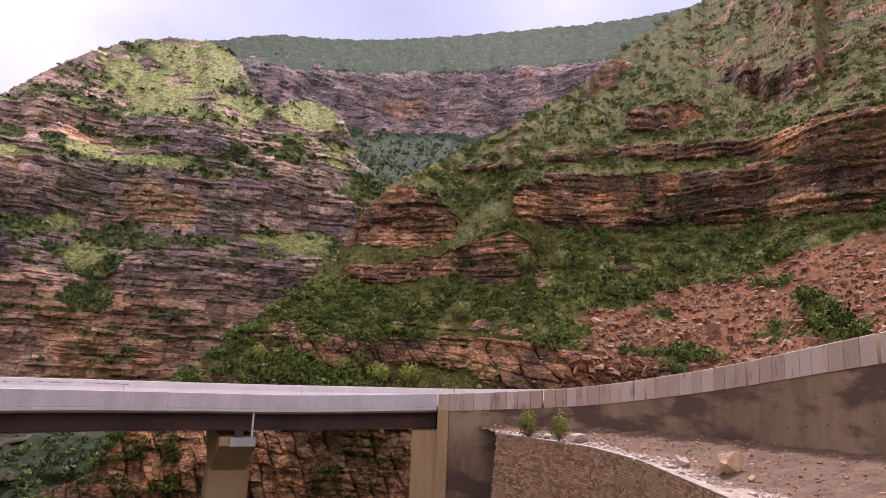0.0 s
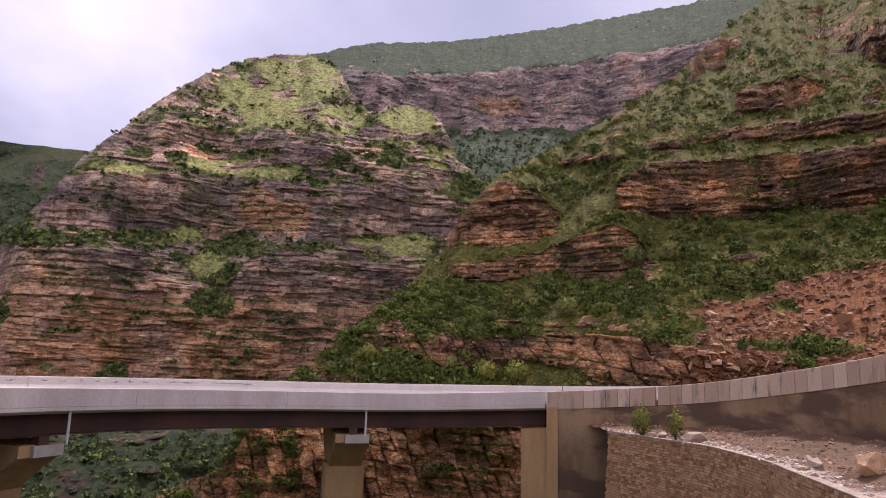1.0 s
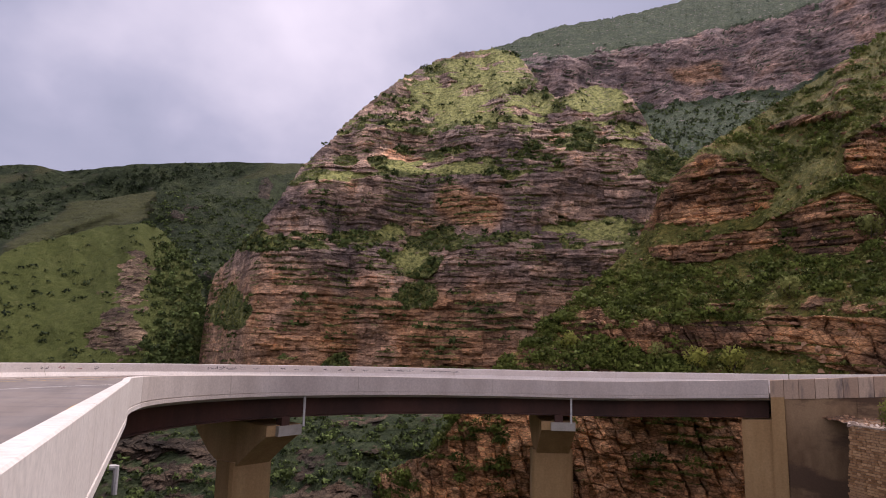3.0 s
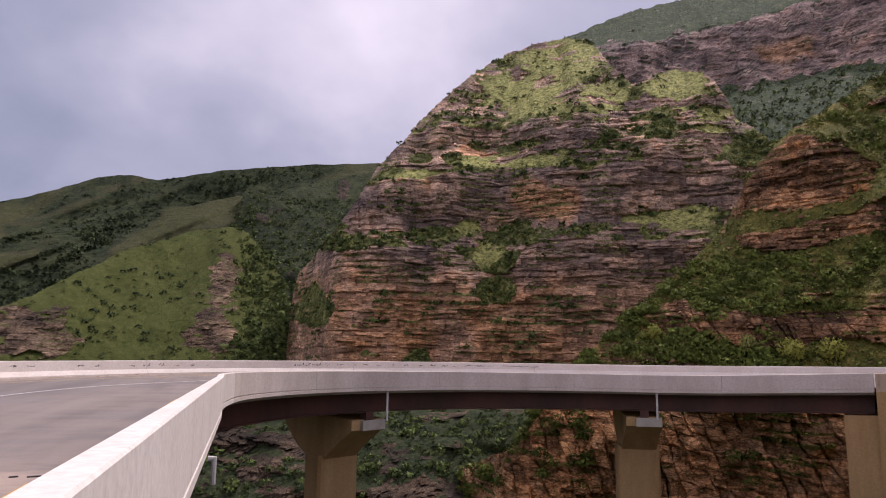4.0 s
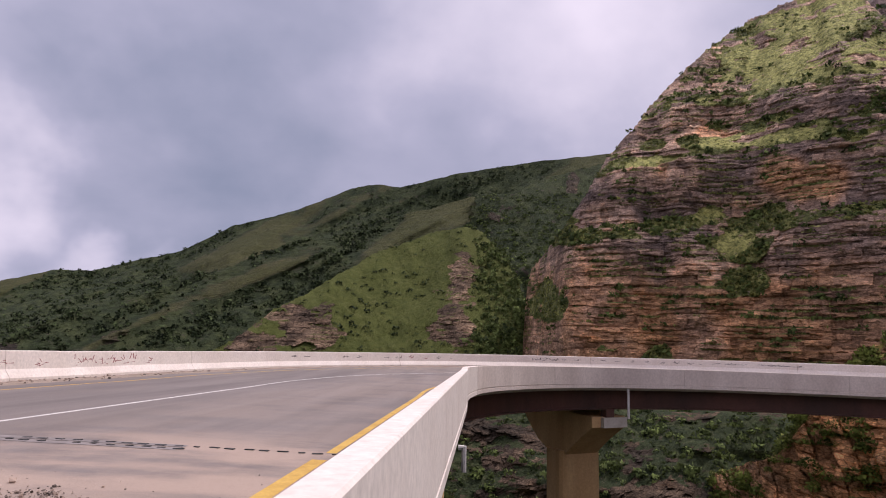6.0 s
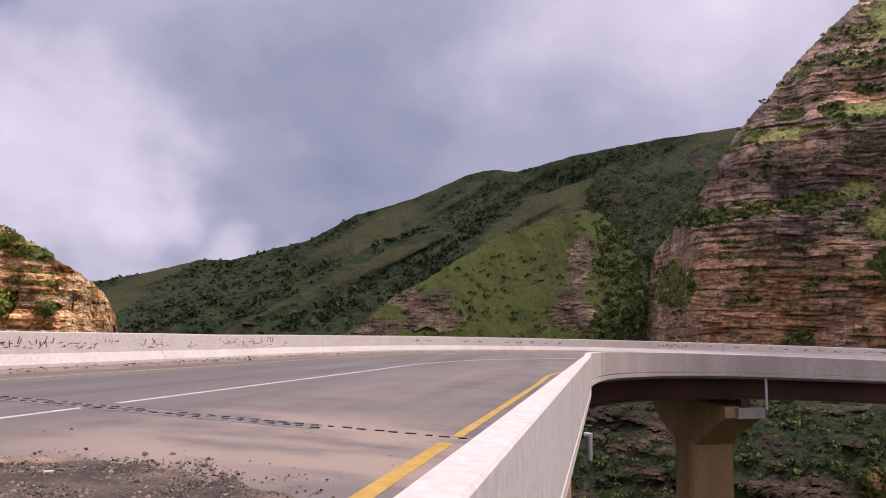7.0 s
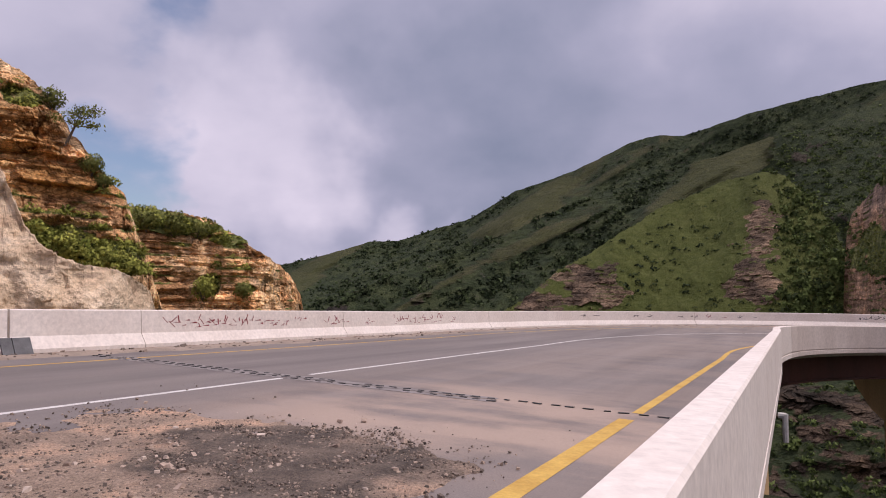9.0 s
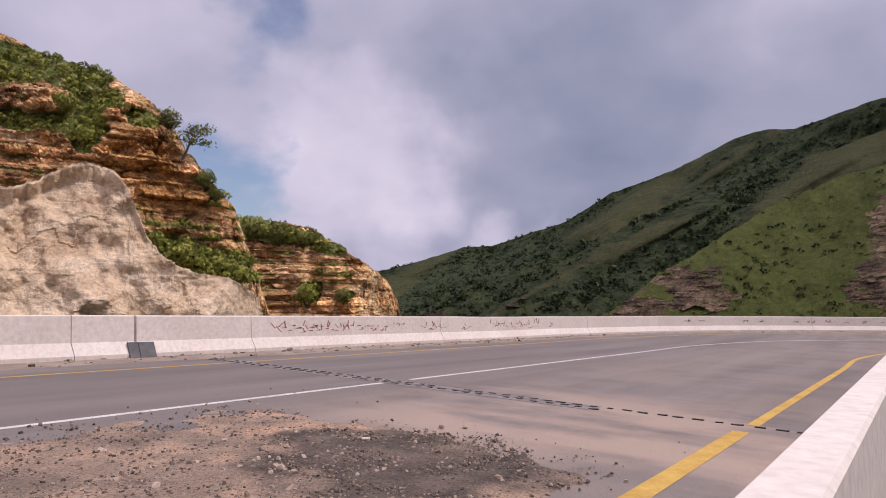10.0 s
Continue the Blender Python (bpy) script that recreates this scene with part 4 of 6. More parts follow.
RIB_ROCK = [(30.3, 9.4, 1.5, 1.5), (32.2, 10.6, 1.1, 1.5), (35.7, 13.2, 0.6, 1.7), (27.5, 8.0, 1.0, 1.2), (33.4, 7.6, 0.9, 1.0)]


def spur_cliffs(az, el, n):
    return 0.8 * within_blobs(az, el, SPUR_ROCK, n * 1.2)


def spur_growth(az, el, n):
    return 1.05 - 0.62 * within_blobs(az, el, SPUR_ROCK, n * 1.3) - 0.25 * (1 - sstep(9, 13, az))


def rib_cliffs(az, el, n):
    return 0.8 * within_blobs(az, el, RIB_ROCK, n * 0.8)


def rib_growth(az, el, n):
    return 0.95 - 0.75 * within_blobs(az, el, RIB_ROCK, n * 0.9)


# rows: angle of height, distance, left and right compass angle, growth
BACK_SKY = [(50, 23.75), (54.8, 25.65), (60.9, 27.35), (66.9, 27.75), (73.2, 28.35), (82.8, 29.25), (93.2, 29.65), (100.5, 29.95), (116, 30.25)]
GREEN_MOUNTAIN = [(-6, 400, -26, 48, 1.1), (0, 460, -26, 48, 1.15), (14, 900, -26, 48, 1.3)]
GREEN_SKY = [(-26, 1.2), (-13.4, 2.4), (-9.9, 3.3), (-6.5, 4.4), (-4, 4.5), (-1.5, 5.3), (2.4, 6.5), (6.2, 8.8), (11.5, 10.5), (16.1, 12.6), (18.4, 13.1),
             (20.4, 12.9), (25.5, 14.2), (32, 15.2), (38.6, 15.7), (48, 15.0)]
MIDDLE_SPUR = [(-8, 330, -14, 22, 0.85), (-2, 400, -11, 24, 0.85), (0.5, 430, -7, 25, 0.95), (3.2, 470, 0.5, 26, 1.0), (6.2, 520, 8, 27, 1.0), (8.6, 560, 14, 28, 1.0), (10.8, 610, 22, 29, 1.0), (12.2, 650, 27, 31, 1.0)]
GORGE_WALL = [(-28, 74, 14, 64, 0.7), (-17, 84, 17, 65, 0.65), (-14, 90, 18, 65, 0.4), (-10, 98, 20, 65, 0.3), (-6, 112, 22, 66, 0.4), (-4, 150, 23, 66, 0.5)]
GULLY = [(-8, 380, 24, 37, 0.9), (0, 430, 25, 37, 0.9), (6, 500, 26, 37, 0.9), (12.5, 640, 27, 39, 0.85)]


# the sunlit cliff beyond the far parapet, its spur, and the sprayed concrete at its foot
F_SKY = [(-52, 20.4), (-50, 20), (-43.0, 18.8), (-39.9, 17.8), (-36.3, 17.3), (-32.4, 15.3), (-30.8, 13.1), (-28.8, 10.6), (-27.9, 9.2), (-26.0, 7.4), (-25.3, 5.5), (-24.3, 2.2), (-23.6, 0.1), (-22.6, -3.0)]
H_SKY = [(-42, 9), (-28.5, 7.5), (-26.5, 6.8), (-23.9, 6.6), (-21.2, 6.3), (-19.3, 5.7), (-16.7, 4.1), (-14.9, 2.9), (-13.5, 1.8), (-12.6, 0.4), (-12.0, -1.3), (-11.4, -4.0)]
G_SKY = [(-52, 7.6), (-42.6, 8.1), (-40.6, 8.6), (-39.3, 9.7), (-37.4, 10.5), (-35.5, 10.1), (-34.3, 8.8), (-33.6, 7.2), (-32.7, 4.7), (-31.4, 3.1), (-29.0, 2.1), (-26.4, 1.6), (-24.4, 0.4), (-23.7, -1.3), (-23.2, -3.5)]
F_GREEN = [(-40.4, 16.9, 5.8, 1.8), (-37.5, 13.1, 1.6, 2.4), (-39.4, 13.1, 2.4, 0.8), (-33.2, 14.1, 2.2, 0.9), (-42.0, 12.9, 1.7, 1.0), (-35.6, 15.2, 1.4, 1.0), (-46, 16, 4, 2), (-54, 17, 5, 2)]
F_BENCH = [(-30.6, 4.1, 3.0, 1.2), (-26.6, 3.0, 2.6, 1.1), (-29.0, 2.2, 3.4, 0.5)]
F_ORANGE = [(-33.8, 11.4, 3.7, 2.2), (-30.6, 7.7, 4.1, 1.6), (-35.2, 9.7, 2.0, 1.4)]
H_GREEN = [(-21.9, 5.3, 4.4, 1.0), (-24.5, 5.9, 2.0, 1.2), (-18.4, 4.3, 2.0, 0.5), (-19.6, 0.4, 0.9, 1.0), (-16.6, 0.3, 1.0, 0.7)]


def left_cliffs(az, el, n):
    return 1 - 0.9 * within_blobs(az, el, F_GREEN + F_BENCH, n * 0.5)


def left_growth(az, el, n):
    return 0.12 + 0.8 * within_blobs(az, el, F_GREEN + F_BENCH, n * 0.7)


def left_fresh(az, el, x, y, z):
    n = fbm(x / 2.5, y / 2.5, z / 2.5, 87, 4) - 0.5
    return 0.75 * within_blobs(az, el, F_ORANGE, n * 2)


def spur_end_cliffs(az, el, n):
    return 1 - 0.9 * within_blobs(az, el, H_GREEN, n * 0.4)


def spur_end_growth(az, el, n):
    return 0.15 + 0.8 * within_blobs(az, el, H_GREEN, n * 0.6)


def broken_up(az, el, n):
    """Where the beds have fallen into blocks."""
    return 0.35 + 0.5 * sstep(-0.3, 0.3, n)


def grout_cliffs(az, el, n):
    return 0.5 + 0.5 * np.sin(el * 2.3 + n * 5 + az * 0.12) + 0.4 * n


def grout_growth(az, el, n):
    return 0 * az - 2


def rubble_soil(az, el, x, y, z):
    """Red slipped earth and rubble over the upper road."""
    n = fbm(x / 6, y / 6, z / 6, 71, 4) - 0.5
    return sstep(0.28, 0.40, fbm(x / 5, y / 5, z / 2.5, 72, 4)) * sstep(86, 93, az + n * 14) * (1 - sstep(0.0, 1.4, el - np.interp(az, (88, 101, 112, 122), (5.0, 7.6, 11.0, 12.0)) + n * 4))


def back_cliffs(az, el, n):
    return within_band(az, el, [(49, 20.0, 23.5), (60, 20.4, 24.6), (72, 20.6, 25.6), (84, 21.0, 26.4), (96, 21.5, 27.0), (116, 22, 27.5)], 0.4, n * 1.2)


def back_growth(az, el, n):
    return 0.95 - 0.35 * sstep(19.5, 21, el) * (1 - sstep(25, 27, el))


def back_cut(az, el, x, y, z):
    n = fbm(x / 25, y / 25, z / 25, 83, 4) - 0.5
    return 0.75 * sstep(70.5, 71.5, az + n * 3) * (1 - sstep(75, 76.5, az + n * 3)) * sstep(21.6, 22.2, el + n) * (1 - sstep(23.0, 23.8, el + n))


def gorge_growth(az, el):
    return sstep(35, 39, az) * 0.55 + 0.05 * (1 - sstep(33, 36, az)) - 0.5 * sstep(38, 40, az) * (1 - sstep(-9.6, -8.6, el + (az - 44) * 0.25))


def lit_ridges(seed):
    """Open grass on the ribs between the gullies of a green slope; its lighter tone paints their light."""
    def where(az, el, x, y, z):
        g = np.sqrt((fbm(az * 0.17 - el * 0.30, el * 0.08, 2, seed + 9, 3, 0.45) - 0.5) ** 2 + 0.004) * 2
        return 0.85 * sstep(0.20, 0.36, g + 0.25 * (fbm(x / 25, y / 25, z / 25, seed, 5, 0.6) - 0.5))
    return where


hill_j = lobe("gully", GULLY, 140, 90, m_hill_d, 47, 3, 3, 0.4, wrap=(False, False), terrace=0.2, label="steep dark green gully beside the cliff")
hill_a = hillside("hillside_right", R_SKY, -15.5, lambda az: 80 * np.interp(az, (46, 75, 98, 112, 122), (1.03, 1.0, 0.86, 0.74, 0.68)), 880, 450, m_hill_a, 3, 1.0, 1.7, right_cliffs, right_growth,
                  "near hillside of layered red-brown rock ledges, rubble and green scrub", slope=36, steep=76, soil=rubble_soil, fresh=cut_rock, pale=right_pale, columns=right_columns, dip=-0.10, keep=0.65, round_left=0.12)
hill_b = hillside("hillside_main", M_SKY, -9, lambda az: 215 + 0 * az, 740, 440, m_hill_b, 11, 2.1, 2.4, main_cliffs, main_growth,
                  "great red layered cliff with grassy terraces and a rounded green top", slope=42, steep=80, fresh=main_cut, pale=main_sun_patches, spare=0.85, keep=0.3, round_left=0.35, patch=1.3, mosaic=2.2)
hill_c = hillside("hillside_back", BACK_SKY, 10, lambda az: 520 + 0 * az, 420, 170, m_hill_c, 17, 4.5, 5.0, back_cliffs, back_growth, "distant ridge with purple-grey cliff bands below green slopes",
                  slope=34, steep=64, fresh=back_cut, keep=0.3, lumps=1.3)
hill_d = lobe("mountain_left", GREEN_MOUNTAIN, 360, 150, m_hill_d, 23, 5, 5, 0.3, sky=GREEN_SKY, gully=0.13, soil=lit_ridges(23), terrace=0.0, label="distant dark green mountain with scattered shrubs and gullies")
hill_k = lobe("spur_middle", MIDDLE_SPUR, 220, 120, m_hill_d, 53, 4, 4, 0.3, gully=0.10, soil=lit_ridges(53), terrace=0.1, edge_noise=0.6, label="dark green spur of the mountain with shrubs and stony ribs")
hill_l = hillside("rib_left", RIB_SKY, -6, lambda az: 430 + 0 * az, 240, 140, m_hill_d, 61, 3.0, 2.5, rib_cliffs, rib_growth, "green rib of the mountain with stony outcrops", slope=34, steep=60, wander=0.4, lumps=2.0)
hill_e = hillside("spur_left", SPUR_SKY, -8, lambda az: 270 + 0 * az, 300, 150, m_hill_e, 29, 2.0, 1.8, spur_cliffs, spur_growth, "bright green grassy spur with rock outcrops", slope=32, steep=55, patch=0.5, round_left=0.2)
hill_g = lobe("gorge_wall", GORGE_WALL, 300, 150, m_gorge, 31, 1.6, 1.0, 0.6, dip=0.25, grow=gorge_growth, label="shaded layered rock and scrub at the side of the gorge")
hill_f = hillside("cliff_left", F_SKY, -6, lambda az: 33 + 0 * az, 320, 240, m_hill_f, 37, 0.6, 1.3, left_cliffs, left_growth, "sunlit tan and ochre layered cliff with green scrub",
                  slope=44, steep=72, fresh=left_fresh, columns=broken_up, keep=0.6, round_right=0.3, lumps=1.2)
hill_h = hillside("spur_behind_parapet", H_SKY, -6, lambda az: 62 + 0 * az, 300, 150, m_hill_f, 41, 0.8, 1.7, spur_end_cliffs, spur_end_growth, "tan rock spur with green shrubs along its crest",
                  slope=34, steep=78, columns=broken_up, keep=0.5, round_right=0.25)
hill_i = hillside("grouted_slope", G_SKY, -7, lambda az: 25 + 0 * az, 250, 170, m_grout, 43, 1.1, 0.75, grout_cliffs, grout_growth, "pale grey sprayed-concrete slope with rounded folds",
                  slope=50, steep=74, keep=0.5, round_right=0.25, lumps=1.9, beds=0.12)
# ---------------------------------------------------------------- ground


def stained_wall():
    m, nt, bs = material("stained concrete wall")
    big = tex_noise(nt, 0.3, 6, 0.6, (1, 1, 0.35))
    run = tex_noise(nt, 0.5, 6, 0.6, (0.35, 0.35, 0.9))
    fine = tex_noise(nt, 9.0, 4, 0.65)
    col = ramp(nt, big, [(0.35, (0.18, 0.108, 0.055)), (0.62, (0.38, 0.25, 0.135))])
    col = mixed(nt, span(nt, run, 0.46, 0.60), col, (0.12, 0.072, 0.042))
    col = mixed(nt, 0.4, col, ramp(nt, fine, [(0.3, (0.5, 0.5, 0.5)), (0.7, (1, 1, 1))]), "MULTIPLY")
    nt.links.new(col, bs.inputs["Base Color"])
    bs.inputs["Roughness"].default_value = 0.9
    bump(nt, bs, fine, 0.3, 0.01)
    return m


m_wall = stained_wall()
m_stone = plain("coursed stone", (0.22, 0.14, 0.085), (0.32, 0.215, 0.135), 2.5, 0.95, 12.0, (0.6, 0.02))
m_yellow = plain("yellow road paint", (0.50, 0.29, 0.055), (0.70, 0.45, 0.10), 2.0, 0.8, 18.0)
m_line = plain("white road paint", (0.60, 0.57, 0.54), (0.78, 0.75, 0.72), 2.0, 0.8, 18.0)
m_iron = plain("worn steel joint", (0.035, 0.034, 0.034), (0.075, 0.07, 0.07), 3.0, 0.85, 20.0, (0.2, 0.01))


def asphalt():
    """Worn asphalt: streaks along the lanes, pale dust before the joint and along the edges."""
    m, nt, bs = material("dusty asphalt")
    geo, turn = node(nt, "ShaderNodeNewGeometry"), node(nt, "ShaderNodeMapping")
    turn.inputs["Rotation"].default_value = (0, 0, HEAD)
    nt.links.new(geo.outputs["Position"], turn.inputs[0])

    def along(scale, stretch, detail=5):
        mp, n = node(nt, "ShaderNodeMapping"), node(nt, "ShaderNodeTexNoise")
        mp.inputs["Scale"].default_value = stretch
        nt.links.new(turn.outputs[0], mp.inputs[0])
        nt.links.new(mp.outputs[0], n.inputs["Vector"])
        n.inputs["Scale"].default_value, n.inputs["Detail"].default_value, n.inputs["Roughness"].default_value = scale, detail, 0.6
        return n.outputs["Fac"]
    sep = node(nt, "ShaderNodeSeparateXYZ")
    nt.links.new(turn.outputs[0], sep.inputs[0])

    def times(a, b):
        k = node(nt, "ShaderNodeMath", op="MULTIPLY")
        nt.links.new(a, k.inputs[0])
        nt.links.new(b, k.inputs[1]) if not isinstance(b, float) else None
        if isinstance(b, float):
            k.inputs[1].default_value = b
        return k.outputs[0]
    streak = along(0.9, (1, 0.07, 1))
    fine = tex_noise(nt, 55.0, 5, 0.8)
    speck = tex_noise(nt, 14.0, 3, 0.7)
    col = ramp(nt, streak, [(0.34, (0.138, 0.117, 0.109)), (0.66, (0.205, 0.176, 0.163))])
    col = mixed(nt, times(span(nt, along(0.35, (1, 0.3, 1)), 0.45, 0.75), 0.5), col, (0.235, 0.195, 0.17))
    # dust trodden and washed over the last metres before the joint
    dusty = times(times(span(nt, sep.outputs["Y"], 5.0, 7.5), span(nt, sep.outputs["X"], -9.5, -5.5)), span(nt, along(0.5, (0.5, 1, 1)), 0.34, 0.58))
    ahead = node(nt, "ShaderNodeMapRange")
    ahead.interpolation_type = "SMOOTHSTEP"
    nt.links.new(sep.outputs["Y"], ahead.inputs["Value"])
    for key, val in (("From Min", 10.0), ("From Max", 13.5), ("To Min", 1.0), ("To Max", 0.25)):
        ahead.inputs[key].default_value = val
    col = mixed(nt, times(times(dusty, ahead.outputs[0]), 0.85), col, (0.41, 0.31, 0.245))
    col = mixed(nt, 0.5, col, ramp(nt, fine, [(0.32, (0.6, 0.6, 0.6)), (0.62, (1.2, 1.2, 1.2))]), "MULTIPLY")
    col = mixed(nt, span(nt, speck, 0.70, 0.76), col, (0.06, 0.054, 0.054))
    nt.links.new(col, bs.inputs["Base Color"])
    bs.inputs["Roughness"].default_value = 0.88
    bump(nt, bs, fine, 0.5, 0.006)
    return m


m_asphalt = asphalt()


def ground_sheet():
    """One sheet to the horizon: the gorge, and the shelf that carries the near leg."""
    ang = np.radians(np.linspace(-180, 180, 241))
    rad = np.r_[0.0, np.geomspace(1.0, 4600, 120)]
    R, A = np.meshgrid(rad, ang, indexing="ij")
    X, Y = R * np.sin(A), R * np.cos(A)
    h = np.array([math.sin(HEAD), math.cos(HEAD)])
    s, off = X * h[0] + Y * h[1], -X * h[1] + Y * h[0] + 0.25
    shelf = sstep(-14, -0.2, off) * (1 - sstep(9, 24, s)) * (1 - sstep(120, 300, R))
    shelf = np.maximum(shelf, sstep(14, 17, off) * (1 - sstep(45, 75, s)) * (1 - sstep(120, 300, R)))
    low = -34 + 4 * fbm(X / 30, Y / 30, 0, 5, 3)
    Z = low * (1 - shelf) + (np.clip(-0.0268 * s, -1.5, 1.5) - 0.55) * shelf
    P = np.stack([X, Y, Z], -1)
    ny, nx = R.shape
    idx = np.arange(ny * nx).reshape(ny, nx)
    f = np.stack([idx[:-1, :-1], idx[1:, :-1], idx[1:, 1:], idx[:-1, 1:]], -1).reshape(-1, 4)
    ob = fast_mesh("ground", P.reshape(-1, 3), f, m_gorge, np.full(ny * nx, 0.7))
    tagged(ob, "scrubby gorge floor and earth shelf below the road", "ground", kind="structure")


ground_sheet()
WIDTH = 15.9
S_END = S_ABUT + 50
road = tagged(sweep("road", [(0.4, -0.28), (WIDTH + 0.3, -0.28), (WIDTH + 0.3, 0), (0.4, 0)], -22, S_END, m_asphalt), "grey dusty asphalt road bending right across a viaduct", "road", kind="structure")

# ---------------------------------------------------------------- bridge
bridge = tagged(new("bridge"), "curved concrete viaduct on brown steel girders and ochre piers", "bridge")
RIGHT_PROFILE = [(0.0, -0.34), (0.0, -0.15), (0.03, -0.14), (0.03, -0.09), (0.0, -0.08), (0.0, 1.08), (0.02, 1.10), (0.23, 1.10), (0.25, 1.08), (0.30, 0.42), (0.50, 0.12), (0.50, -0.27), (0.42, -0.34)]
LEFT_PROFILE = [(WIDTH, -0.27), (WIDTH, 0.12), (WIDTH + 0.2, 0.42), (WIDTH + 0.24, 1.05), (WIDTH + 0.26, 1.07), (WIDTH + 0.5, 1.07), (WIDTH + 0.52, 1.05), (WIDTH + 0.52, -0.32), (WIDTH + 0.1, -0.32)]
RIGHT_CUTS = [S_JOINT, 12.6, 22.2, 34.0, 46.0, 58.0, 70.0, 82.0, S_ABUT]
for a, b in zip(RIGHT_CUTS[:-1], RIGHT_CUTS[1:]):
    # sections from 34 m on take the darker, warmer concrete tone
    sweep("parapet", RIGHT_PROFILE, a + 0.01, b - 0.01, m_white if a < 30 else m_fascia, bridge, 0.8)
    if a > S_JOINT:
        sweep("parapet", LEFT_PROFILE, a + 0.01, b - 0.01, m_white, bridge, 0.8)
sweep("deck_slab", [(0.42, -0.55), (WIDTH, -0.55), (WIDTH + 0.3, -0.29), (0.05, -0.32)], S_JOINT, S_ABUT, m_fascia, bridge, label="grey concrete deck slab")
for off in (1.5, 5.7, 9.9, 14.1):
    sweep("girder", [(off - 0.3, -2.0), (off + 0.3, -2.0), (off + 0.3, -1.94), (off + 0.03, -1.9), (off + 0.03, -0.62), (off + 0.3, -0.6), (off + 0.3, -0.552),
                     (off - 0.3, -0.552), (off - 0.3, -0.6), (off - 0.03, -0.62), (off - 0.03, -1.9), (off - 0.3, -1.94)], S_JOINT + 0.3, S_ABUT - 0.2, m_steel, bridge, label="dark brown weathering-steel girder")


def pier(s, foot):
    """A hammerhead pier across the deck: column, cap with sloping undersides, bearing blocks."""
    o = place(s, 0)
    q = place(s, 1)
    f = (q - o) * np.array([1, 1, 0])
    f /= np.linalg.norm(f)
    g = np.array([f[1], -f[0], 0])
    z0 = float(o[2])

    def pt(off, along, z):
        return tuple(np.array([o[0], o[1], 0]) + f * off + g * along + np.array([0, 0, z]))
    p = tagged(new("pier"), "", "")
    p.parent = bridge
    mid = 5.9
    # column with chamfered corners
    bm = bmesh.new()
    ring = [(-1.05, -1.65), (-0.85, -1.85), (0.85, -1.85), (1.05, -1.65), (1.05, 1.65), (0.85, 1.85), (-0.85, 1.85), (-1.05, 1.65)]
    top = [bm.verts.new(pt(mid + a, b, z0 - 5.4)) for a, b in ring]
    bot = [bm.verts.new(pt(mid + a * 1.04, b * 1.06, foot)) for a, b in ring]
    for i in range(8):
        bm.faces.new((bot[i], bot[(i + 1) % 8], top[(i + 1) % 8], top[i]))
    bm.faces.new(top), bm.faces.new(bot[::-1])
    part("column", bm, m_pier, p)
    bm = bmesh.new()
    prof = [(1.35, z0 - 2.5), (1.35, z0 - 3.25), (3.0, z0 - 4.3), (mid - 1.05, z0 - 5.7), (mid + 1.05, z0 - 5.7), (8.6, z0 - 5.0), (10.2, z0 - 3.7), (11.2, z0 - 2.6), (11.2, z0 - 2.2)]
    a = [bm.verts.new(pt(x, -1.5, z)) for x, z in prof]
    b = [bm.verts.new(pt(x, 1.5, z)) for x, z in prof]
    for i in range(len(prof)):
        j = (i + 1) % len(prof)
        bm.faces.new((a[i], b[i], b[j], a[j]))
    bm.faces.new(a), bm.faces.new(b[::-1])
    bmesh.ops.recalc_face_normals(bm, faces=bm.faces)
    part("cap", bm, m_pier, p)
    bm = bmesh.new()
    bmesh.ops.create_cube(bm, size=1, matrix=Matrix(((f[0] * 0.4, g[0] * 2.1, 0, 0), (f[1] * 0.4, g[1] * 2.1, 0, 0), (0, 0, 0.72, 0), (0, 0, 0, 1))))
    bmesh.ops.translate(bm, verts=bm.verts, vec=pt(1.2, 0.35, z0 - 2.9))
    part("end_block", bm, m_pad, p, "pale concrete block at the end of the cap")
    for off in (1.5, 5.7, 9.9):
        bm = bmesh.new()
        dz = 0.0245 * off
        bmesh.ops.create_cube(bm, size=1, matrix=Matrix(((f[0] * 0.7, g[0] * 0.7, 0, 0), (f[1] * 0.7, g[1] * 0.7, 0, 0), (0, 0, 0.62, 0), (0, 0, 0, 1))))
        bmesh.ops.translate(bm, verts=bm.verts, vec=pt(off, 0, z0 - 2.27 + dz * 0.6))
        part("bearing", bm, m_steel, p)
    return p


S_PIER1 = float(LINE_S[np.argmin(np.abs(np.degrees(np.arctan2(LINE[:, 0], LINE[:, 1])) - 39.6) + (LINE[:, 1] < 25) * 99)])
S_PIER2 = float(LINE_S[np.argmin(np.abs(np.degrees(np.arctan2(LINE[:, 0], LINE[:, 1])) - 61.8) + (LINE_S < 60) * 99 + (LINE[:, 1] < 5) * 99)])
pier(S_PIER1, -36), pier(S_PIER2, -36)


def rod(name, a, b, r, mat, parent, sides=10):
    bm = bmesh.new()
    a, b = Vector(a), Vector(b)
    bmesh.ops.create_cone(bm, cap_ends=True, segments=sides, radius1=r, radius2=r, depth=(b - a).length,
                          matrix=Matrix.Translation((a + b) / 2) @ (b - a).to_track_quat("Z", "Y").to_matrix().to_4x4())
    return part(name, bm, mat, parent)


for s in (S_PIER1 + 0.9, S_PIER2 + 0.9):
    rod("drain_pipe", place(s, 0.25, -0.3), place(s, 0.25, -2.55), 0.09, m_pipe, bridge)

